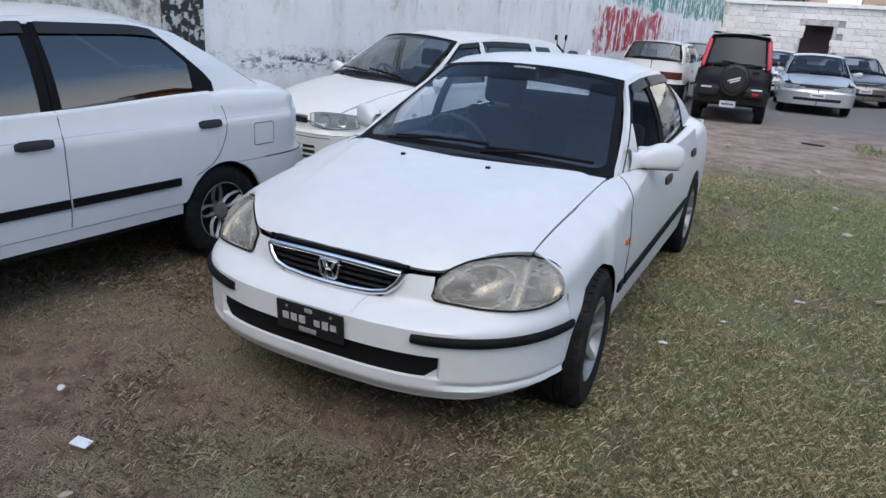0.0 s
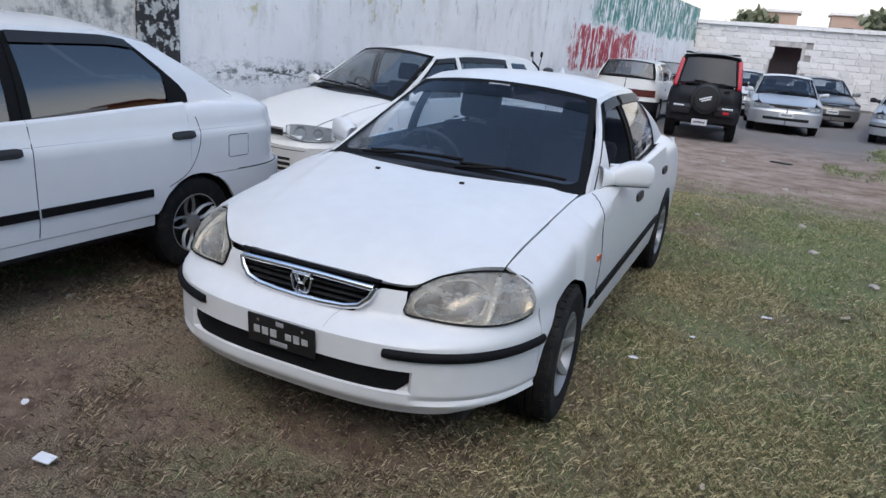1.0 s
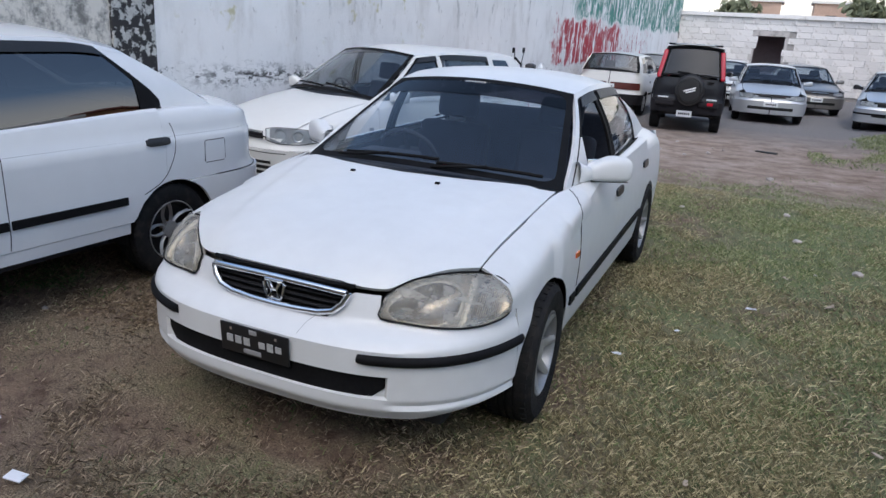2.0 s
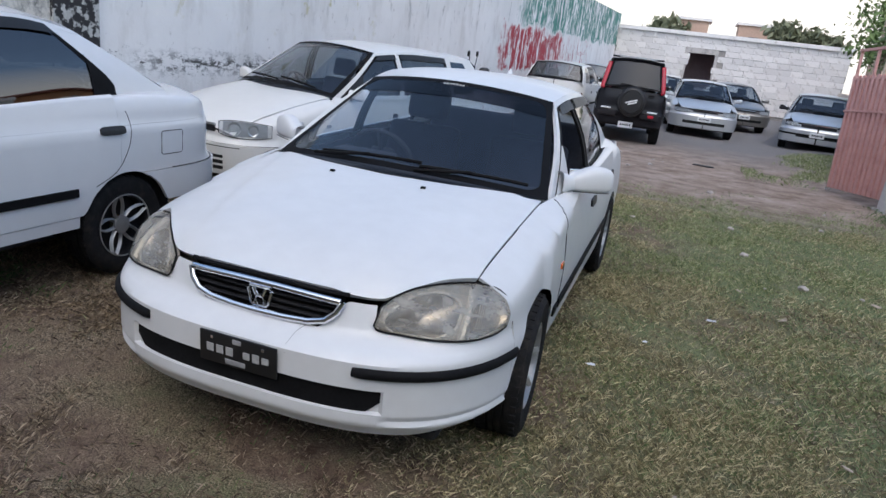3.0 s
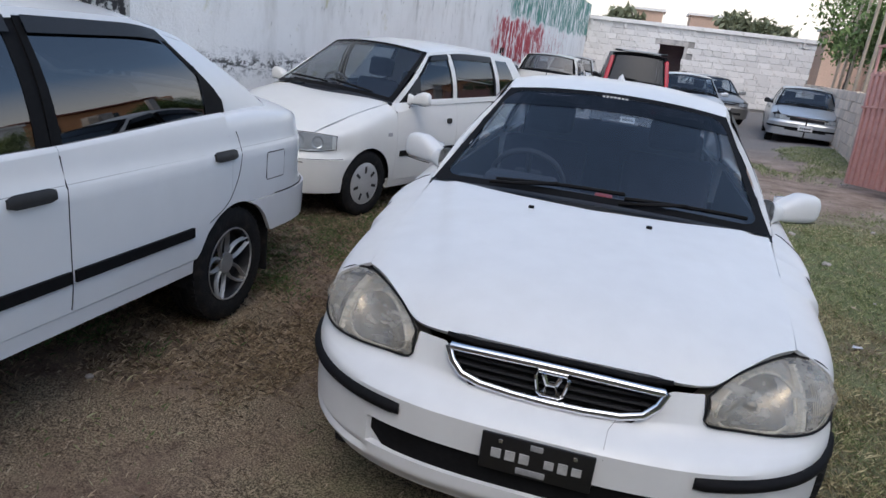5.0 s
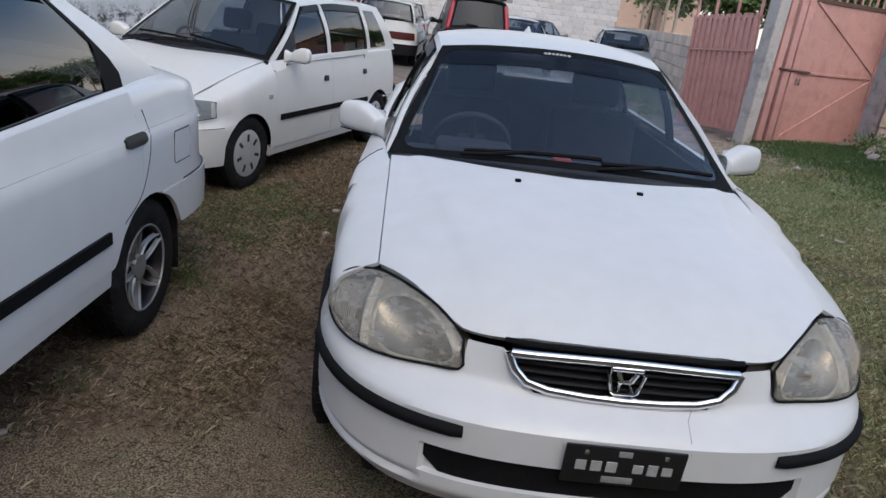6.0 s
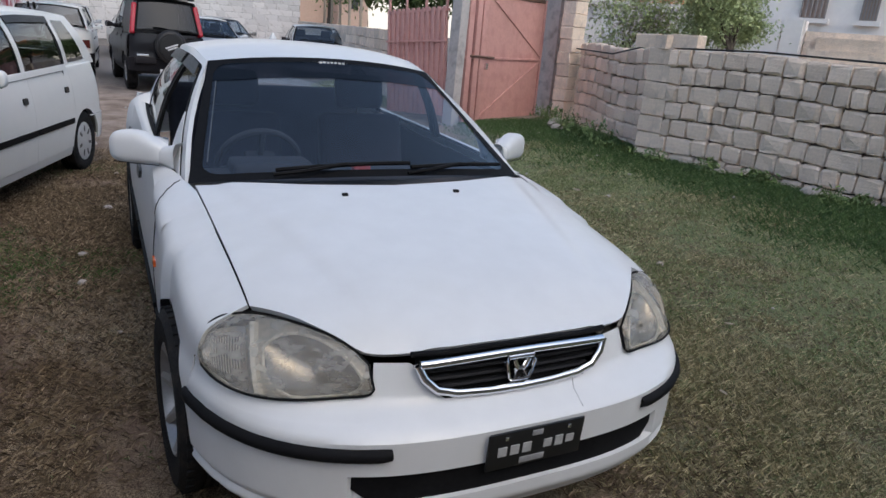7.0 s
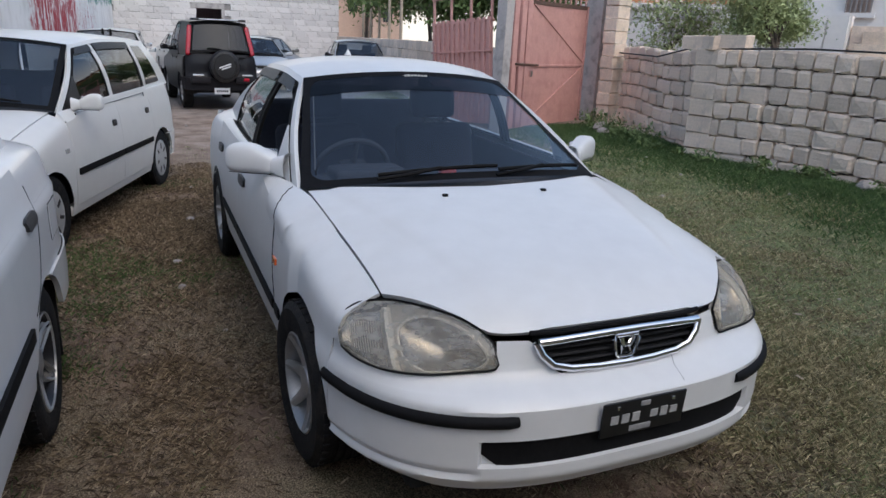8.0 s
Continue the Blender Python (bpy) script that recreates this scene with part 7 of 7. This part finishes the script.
    # stack of blocks beside the gate column
    st = thing("block_pier", pose(6.66, 9.0, 0.1, 0, 0, 20), "rough pier of stacked grey concrete blocks beside the gate", "pier", kind="structure")
    for c in range(14):
        ob = new("block", block_mesh("grey", BLOCK)[(c * 5) % 6])
        ob.parent = st
        ob.matrix_local = pose(-0.2 + 0.012 * math.sin(c * 2.3), 0.01 * (c % 2), -0.05 + c * 0.214, 0, 0.8 * math.sin(c * 1.7), 1.5 * math.sin(c)) @ Matrix.Diagonal((0.98, 1.3, 1.03, 1))
    col = part("gate_column", boxed(-0.17, 0.17, -0.18, 0.18, -0.3, 3.0, 0.012), CEMENT, smooth=False)
    col.matrix_world = pose(6.56, 9.6, 0.1, 0, 0, 20)
    tagged(col, "tall grey cement gate column", "column", kind="structure")
    post = part("gate_post", boxed(-0.09, 0.09, -0.1, 0.1, -0.3, 2.9, 0.012), CEMENT, smooth=False)
    post.matrix_world = pose(4.05, 8.62, 0.1, 0, 1.5, 20)
    tagged(post, "leaning grey cement gate post", "post", kind="structure")
    # low wall behind the gate
    far = new("wall_far_right")
    far.matrix_world = pose(6.66, 28.3, 0, 0, 0, -98)
    tagged(far, "low block wall behind the gate", "wall", kind="structure")
    part("core", boxed(0, 17, 0.02, 0.2, -0.4, 1.45), JOINT, far, smooth=False)
    lay_blocks(far, "grey", BLOCK, 17, -0.05, 7, 0.215, 0.42, 0.1, 33)


def build_gate():
    g = thing("gate_leaf", pose(4.2, 8.62, 0.12, 0, 0, 25), "closed faded red sheet metal gate leaf", "gate", "gate leaves")
    W, H = 2.3, 2.05
    part("sheet", boxed(0.42, W, -0.012, 0.012, 0.02, H), GATE_RED, g, smooth=False)
    for x in (0.02, 0.22, 0.38):
        part("upright", boxed(x, x + 0.13, -0.05, 0.02, 0.0, H, 0.02), GATE_RED, g)
    part("frame_bar", boxed(0.42, W, -0.03, 0.02, H - 0.06, H, 0.006), RUST, g, smooth=False)
    part("frame_bar", boxed(0.0, W, -0.035, 0.02, 1.0, 1.04, 0.006), GATE_RED, g, smooth=False)
    part("frame_bar", boxed(W - 0.05, W, -0.035, 0.02, 0, H, 0.006), GATE_RED, g, smooth=False)
    for a, b in (((0.58, 2.0), (2.24, 1.1)), ((0.5, 0.06), (2.24, 0.98))):
        d = math.hypot(b[0] - a[0], b[1] - a[1])
        part("brace", boxed(0, d, -0.03, 0.0, -0.018, 0.018, 0.004, m=pose(a[0], 0, a[1], 0, -math.degrees(math.atan2(b[1] - a[1], b[0] - a[0])), 0)), GATE_RED, g, smooth=False)
    part("bolt", tube(bmesh.new(), [(0.1, -0.06, 1.05), (0.75, -0.06, 1.03)], 0.016, 8), RUST, g)
    part("padlock", boxed(0.52, 0.58, -0.08, -0.04, 0.84, 0.94, 0.012), CHROME, g)
    for i in range(11):
        part("spike", boxed(0.5 + i * 0.17, 0.53 + i * 0.17, -0.012, 0.012, H, H + 0.32, 0.004), GATE_RED, g, smooth=False)
    s = thing("gate_leaf", pose(4.0, 8.72, 0.2, 0, 4, 106), "open sagging faded red gate leaf with vertical slats", "gate", "gate leaves")
    W, H = 1.5, 1.66
    part("sheet", boxed(0, W, -0.01, 0.01, 0, H), GATE_RED, s, smooth=False)
    for i in range(12):
        part("slat", boxed(0.03 + i * 0.128, 0.095 + i * 0.128, 0.0, 0.035, 0.0, H + 0.03, 0.01), GATE_RED, s)
    part("top_rail", boxed(-0.02, W + 0.02, -0.03, 0.03, H - 0.04, H, 0.006), GATE_RED, s, smooth=False)
    part("cross_rail", boxed(-0.02, W + 0.02, 0.03, 0.05, 1.15, 1.18, 0.006), GATE_RED, s, smooth=False)
    for x in (0.0, 0.5, 1.0, 1.46):
        part("upper_bar", boxed(x, x + 0.035, -0.018, 0.018, H, H + 0.42, 0.005), GATE_RED, s, smooth=False)
    part("upper_rail", boxed(-0.02, W + 0.02, -0.022, 0.022, H + 0.38, H + 0.42, 0.005), GATE_RED, s, smooth=False)
    # cable along the wall
    pts = [(6.5, 8.8, 1.4), (5.98, 7.2, 1.38), (5.6, 6.1, 1.52), (5.5, 5.3, 1.53), (5.7, 4.3, 1.56), (6.0, 3.0, 1.54), (6.6, 0.2, 1.52)]
    cb = part("cable", tube(bmesh.new(), pts, 0.012, 6), CABLE)
    tagged(cb, "black cable draped along the wall top", "cable")


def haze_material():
    """Emission for an added sheet that imitates evening haze and thins out upwards."""
    m = bpy.data.materials.new("glowing_haze_sheet")
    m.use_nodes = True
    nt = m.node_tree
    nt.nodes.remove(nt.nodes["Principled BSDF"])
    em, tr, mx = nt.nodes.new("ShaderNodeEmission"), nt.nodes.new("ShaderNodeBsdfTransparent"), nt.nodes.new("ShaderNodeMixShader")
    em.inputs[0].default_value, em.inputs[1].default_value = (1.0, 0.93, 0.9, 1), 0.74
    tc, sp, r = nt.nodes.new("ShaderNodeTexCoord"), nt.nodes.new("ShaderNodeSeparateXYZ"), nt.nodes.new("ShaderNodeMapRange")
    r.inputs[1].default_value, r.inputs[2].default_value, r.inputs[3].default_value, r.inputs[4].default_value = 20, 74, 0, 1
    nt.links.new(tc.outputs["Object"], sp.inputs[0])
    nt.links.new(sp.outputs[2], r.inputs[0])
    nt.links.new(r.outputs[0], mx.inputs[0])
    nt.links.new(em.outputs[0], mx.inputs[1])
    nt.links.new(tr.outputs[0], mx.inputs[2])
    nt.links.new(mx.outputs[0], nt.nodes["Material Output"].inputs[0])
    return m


def build_beyond():
    # white house past the lawn wall
    h = thing("house", pose(12.4, 12.0, 0, 0, 0, -62), "white rendered house with barred windows", "house")
    part("wall", boxed(0, 13, 0, 6, -0.5, 4.4), HOUSE_WHITE, h, smooth=False)
    part("parapet", boxed(-0.1, 13.1, -0.12, 0.12, 4.4, 4.62, 0.02), HOUSE_PALE, h, smooth=False)
    part("terrace_wall", boxed(-1.8, 2.72, -1.6, -1.35, -0.5, 2.3), HOUSE_PALE, h, smooth=False)
    part("block_wall", boxed(2.74, 13, -1.55, -1.3, -0.5, 2.1), BLOCK, h, smooth=False)
    for x, w, z in ((0.4, 0.6, 2.15), (1.42, 0.84, 2.2), (2.3, 0.38, 2.3)):
        part("wall_panel", boxed(x, x + w, -1.66, -1.6, 0.4, z), HOUSE_WHITE, h, smooth=False)
    part("small_door", boxed(1.06, 1.36, -1.64, -1.6, 0.5, 1.98), HOUSE_PALE, h, smooth=False)
    for x0, x1, z0, z1 in ((1.03, 1.06, 0.5, 2.01), (1.36, 1.39, 0.5, 2.01), (1.06, 1.36, 1.98, 2.01)):
        part("door_frame", boxed(x0, x1, -1.655, -1.6, z0, z1), TIMBER_GREY, h, smooth=False)
    for i in range(3):
        part("block_step", boxed(2.8 + 0.1 * i, 6.6 - 0.3 * i, -1.95 + 0.1 * i, -1.56, 0.3, 1.55 + 0.24 * i - 0.04), BLOCK, h, smooth=False)
    for x, w in ((2.3, 0.5), (3.5, 0.3), (6.3, 0.6), (10.2, 1.1)):
        win = part("window", boxed(x, x + w, -0.05, 0.02, 2.45, 4.2), WINDOW_WARM, h, smooth=False)
        for i in range(6):
            part("bar", boxed(x + w * i / 5 - 0.015, x + w * i / 5 + 0.015, -0.1, -0.06, 2.44, 4.25), TIMBER_GREY, win, smooth=False)
        part("sill", boxed(x - 0.1, x + w + 0.1, -0.16, 0.0, 2.33, 2.43), HOUSE_WHITE, win, smooth=False)
    tree((9.1, 10.5, 0.1), 2.25, 0.8, 5200, "sparse green tree with pale blossom behind the wall", LEAF_SOFT, 3, 0.05, 0.8, 0.22)
    tree((9.05, 7.9, 0.1), 2.75, 0.7, 17000, "dense drooping green tree behind the wall", LEAF_SOFT, 8, 0.045, 1.35)
    tree((7.9, 21.0, 0.1), 4.0, 1.5, 8000, "green tree behind the low wall", LEAF, 5, 0.12, 0.9)
    tree((10.3, 18.2, 0.1), 4.4, 1.4, 9000, "dense green tree beyond the gate", LEAF, 25, 0.11, 1.0)
    tree((10.5, 23.0, 0.1), 4.8, 1.9, 9000, "green tree behind the low wall", LEAF, 15, 0.09, 0.9)
    tree((8.9, 31.5, 0), 5.0, 2.0, 5000, "broad green tree behind the low wall", LEAF, 41, 0.13, 0.9)
    for i in range(5):
        p = part("pole", tube(bmesh.new(), [(0, 0, 0), (0.03, 0.02, 4.2)], 0.045, 8), POLE)
        p.location = (6.9 - 0.3 * i, 25.5 - 1.9 * i, 0)
        tagged(p, "bare weathered wooden pole standing behind the low wall", "pole", "poles behind the wall")
    # distance over the far wall; haze is put into the tree and house colours
    for x, y, hgt, r, s in ((-2.2, 58, 4.9, 1.5, 1), (8.0, 62, 5.4, 1.7, 2), (10.4, 61, 5.0, 1.3, 6), (21, 60, 5.6, 2.4, 9)):
        tree((x, y, 0), hgt, r, 1500, "green tree in the distance, haze paled into its leaves", LEAF_HAZED, s + 20, 0.4)
    for x, y, w, hh in ((0.6, 60, 2.2, 5.5), (5.5, 66, 2.6, 5.9), (16.0, 60, 4.0, 5.5), (18.5, 58, 2.6, 4.7)):
        b = thing("house", pose(x, y, 0), "small orange brick house in the distance", "house", "distant houses")
        part("wall", boxed(-w / 2, w / 2, -1.5, 1.5, 0, hh), HOUSE_FAR, b, smooth=False)
        part("roof_slab", boxed(-w / 2 - 0.2, w / 2 + 0.2, -1.7, 1.7, hh, hh + 0.2), HOUSE_PALE, b, smooth=False)
        n = max(1, int(w / 3))
        for i in range(n):
            wx = (i - (n - 1) / 2) * w / n
            part("window", boxed(wx - 0.4, wx + 0.4, -1.55, -1.48, hh - 2.0, hh - 0.9), GLASS_DARK, b, smooth=False)
    # two-storey house beyond the gate, its upper storey orange
    h = thing("house", pose(15.9, 20.0, 0, 0, 0, -42.5), "two-storey house with an orange upper floor and flat roof", "house")
    part("ground_floor", boxed(-4.6, 4.6, 0, 5, -0.3, 3.0), HOUSE_PALE, h, smooth=False)
    part("upper_floor", boxed(-4.3, 4.6, 0.1, 5, 3.0, 6.2), HOUSE_TAN, h, smooth=False)
    part("roof_slab", boxed(-3.2, 4.9, -0.35, 5.2, 6.2, 6.42, 0.02), ROOF_RED, h, smooth=False)
    part("ledge", boxed(-4.8, 4.8, -0.25, 0.1, 2.9, 3.06, 0.02), HOUSE_PALE, h, smooth=False)
    for x in (-3.0, -0.6, 2.2):
        win = part("window", boxed(x, x + 0.9, 0.04, 0.12, 3.9, 5.2), GLASS_DARK, h, smooth=False)
        part("sill", boxed(x - 0.1, x + 1.0, -0.06, 0.1, 3.8, 3.9, 0.01), HOUSE_PALE, win, smooth=False)
    # glowing sheet added as the pale hazy sky low over the distance
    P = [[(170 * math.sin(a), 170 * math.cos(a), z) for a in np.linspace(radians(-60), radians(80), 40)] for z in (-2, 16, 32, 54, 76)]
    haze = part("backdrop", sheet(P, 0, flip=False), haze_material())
    tagged(haze, "glowing sheet standing in for pale hazy pinkish evening sky", "sky", kind="structure")
    # unseen wall added to close the yard and dim the car fronts
    wall_slab("wall_behind", (-6, -8.2), (12, -8.2), -0.3, 6.0, 0.2, SHADE_WALL, "plain dull brown wall, unseen, added to block low light")


GLASS_DARK = mat("dark_window", (0.03, 0.033, 0.04), 0.15, var=0.2)


def build_litter():
    rng = random.Random(5)
    p = part("paper_scrap", boxed(-0.035, 0.035, -0.022, 0.022, 0, 0.006, 0.002, m=pose(0, 0, 0.012, 6, 4, 10)), PAPER, smooth=False)
    p.location = (-0.605, -0.545, 0.0)
    tagged(p, "crumpled white paper scrap on the grass", "paper")
    spots = ((1.68, 2.72, 0.05), (2.15, 3.05, 0.06), (1.9, 3.55, 0.04), (1.05, 1.6, 0.03), (2.6, 2.2, 0.03), (1.5, 0.6, 0.025), (-1.0, -0.35, 0.03), (-0.4, -0.75, 0.03), (2.9, 3.9, 0.05), (1.3, 2.1, 0.025), (3.4, 4.3, 0.06), (2.2, 1.2, 0.03))
    for i, (x, y, s) in enumerate(spots):
        bm = bmesh.new()
        vs = [bm.verts.new((s * math.cos(a) * rng.uniform(0.7, 1.1), 0.5 * s * math.sin(a) * rng.uniform(0.7, 1.1), 0.012 + 0.3 * s * rng.random())) for a in np.linspace(0, 5.6, 8)]
        bm.faces.new(vs)
        bmesh.ops.solidify(bm, geom=bm.faces[:], thickness=0.002)
        ob = part("dry_leaf", bm, DRY_LEAF if i % 3 else PAPER, smooth=False)
        ob.matrix_world = pose(x, y, float(ground_z(x, y)), 0, 0, rng.uniform(0, 360))
        tagged(ob, "pale dry leaf lying on the grass", "leaf", "leaves on the grass")
    for i in range(70):
        x, y = rng.uniform(-3.2, 5.5), rng.uniform(-1.6, 11.5)
        s = rng.uniform(0.008, 0.028) * (1 + 0.1 * max(0, y))
        bm = bmesh.new()
        bmesh.ops.create_icosphere(bm, subdivisions=2, radius=s)
        for v in bm.verts:
            v.co *= 1 + 0.35 * noise.noise(v.co * 40 + Vector((i, 0, 0)))
            v.co.z *= 0.6
        ob = part("stone", bm, STONE)
        ob.location = (x, y, float(ground_z(x, y)) + s * 0.15)
        tagged(ob, "small pale stone on the ground", "stone", "stones on the ground")
    for x, y, s in ((5.7, 8.0, 0.16), (5.5, 7.7, 0.1), (5.5, 4.4, 0.09), (5.7, 3.3, 0.11)):
        bm = bmesh.new()
        bmesh.ops.create_icosphere(bm, subdivisions=2, radius=s)
        for v in bm.verts:
            v.co *= 1 + 0.3 * noise.noise(v.co * 8 + Vector((x, y, 0)))
            v.co.z *= 0.6
        ob = part("rubble_stone", bm, STONE, smooth=False)
        ob.location = (x, y, float(ground_z(x, y)) + s * 0.35)
        tagged(ob, "broken pale rubble stone at the foot of the wall", "stone", "rubble by the wall")
    for i in range(26):
        y = rng.uniform(2.4, 9.0)
        weed((5.3 + 0.24 * abs(y - 5.3) - rng.uniform(0.0, 0.4), y), rng.uniform(0.12, 0.3) * (1.3 if y > 6.5 else 0.8), i)
    ob = part("rubber_scrap", boxed(-0.17, 0.17, -0.07, 0.07, 0, 0.012, 0.005, m=pose(0, 0, 0, 0, 0, -12)), MAT_BLACK)
    ob.location = (1.75, 11.0, float(ground_z(1.75, 11.0)))
    tagged(ob, "flat black rubber scrap on the gravel", "scrap")


def build_motorcycle():
    """A motorcycle behind the hatchback; only its handlebar and lamp show above the roof."""
    m = thing("motorcycle", pose(-1.42, 7.42, 0, 0, 0, 8), "black motorcycle parked behind the white hatchback", "motorcycle")
    for x in (0.12, -1.1):
        w = new("wheel")
        w.parent = m
        w.matrix_local = pose(x, 0, 0.29, 0, 0, 90)
        part("tyre", lathe([(0.22, -0.035), (0.27, -0.045), (0.29, 0.0), (0.27, 0.045), (0.22, 0.035)], 32), RUBBER, w)
        part("rim", lathe([(0.22, -0.03), (0.2, -0.02), (0.2, 0.02), (0.22, 0.03)], 32), CHROME, w)
        for i in range(8):
            a = 2 * math.pi * i / 8
            part("spoke", tube(bmesh.new(), [(0, 0.03 * math.cos(a), 0.03 * math.sin(a)), (0, 0.205 * math.cos(a), 0.205 * math.sin(a))], 0.004, 5), CHROME, w)
    for y in (-0.07, 0.07):
        part("fork", tube(bmesh.new(), [(0.12, y, 0.29), (-0.12, y, 0.98)], 0.02, 8), CHROME, m)
    part("frame", tube(bmesh.new(), [(-0.1, 0, 0.9), (-0.25, 0, 0.4), (-0.7, 0, 0.35), (-1.1, 0, 0.29), (-0.85, 0, 0.72), (-0.1, 0, 0.85)], 0.022, 8), BLACK_PAINT, m)
    part("tank", boxed(-0.55, -0.12, -0.13, 0.13, 0.72, 0.95, 0.08, 4), BLACK_PAINT, m)
    part("seat", boxed(-1.2, -0.52, -0.13, 0.13, 0.7, 0.82, 0.05, 3), PLASTIC, m)
    part("engine", boxed(-0.62, -0.3, -0.12, 0.12, 0.32, 0.62, 0.04, 2), ALLOY, m)
    part("headlamp", boxed(-0.06, 0.08, -0.09, 0.09, 1.1, 1.27, 0.06, 4), PLASTIC, m)
    part("handlebar", tube(bmesh.new(), [(-0.3, -0.36, 1.2), (-0.16, -0.2, 1.24), (-0.12, 0, 1.14), (-0.16, 0.2, 1.24), (-0.28, 0.36, 1.32)], 0.014, 8), TRIM, m)
    for y in (-0.26, 0.26):
        st = part("mirror_stalk", tube(bmesh.new(), [(-0.17, y, 1.24), (-0.16, y * 1.25, 1.4)], 0.006, 6), TRIM, m)
        part("mirror", boxed(-0.02, 0.0, -0.06, 0.06, -0.035, 0.035, 0.012, 2, m=pose(-0.16, y * 1.4, 1.43)), TRIM, st)


build_saloon()
build_neighbour()
build_hatch(pose(-2.85, 3.15, 0, 0, 0, -18.2), WHITE_C, "small white five-door hatchback with silver wheel covers", {"lamps": ((0.5, 0.74, 0.6, 0.85, RED_LENS),)})
build_suv()
small_saloon("parked_saloon", "silver saloon with white number plate on gravel", pose(1.75, 16.6, 0, 0, 0, 4), SILVER)
small_saloon("parked_saloon", "boxy pale silver saloon parked facing the grass", pose(4.3, 16.5, 0.02, 0, 0, -8), SILVER_B, True)
build_hatch(pose(-1.85, 15.0, 0, 0, 0, 178) @ pose(0, -3.75, 0), WHITE_C, "old white estate with wide brown tail lamps", {"lamps": ((0.05, 0.74, 0.6, 0.76, BROWN_LENS),), "plate": 0.66}, DARK_CLAD)
build_hatch(pose(-1.75, 20.6, 0, 0, 0, 180) @ pose(0, -3.75, 0), SILVER, "grey hatchback parked by the painted wall", {"lamps": ((0.5, 0.74, 0.6, 0.85, RED_LENS),)})
small_saloon("parked_saloon", "white saloon parked behind the silver one", pose(0.55, 21.3, 0, 0, 0, 6), WHITE_C)
small_saloon("parked_saloon", "grey-brown saloon parked behind the silver one", pose(2.95, 20.6, 0, 0, 0, 10), BRONZE)
build_ground()
build_walls()
build_gate()
build_beyond()
build_litter()
build_motorcycle()
build_grass()
per_piece(BLOCK, 0.14)
per_piece(BLOCK_WHITE, 0.1)
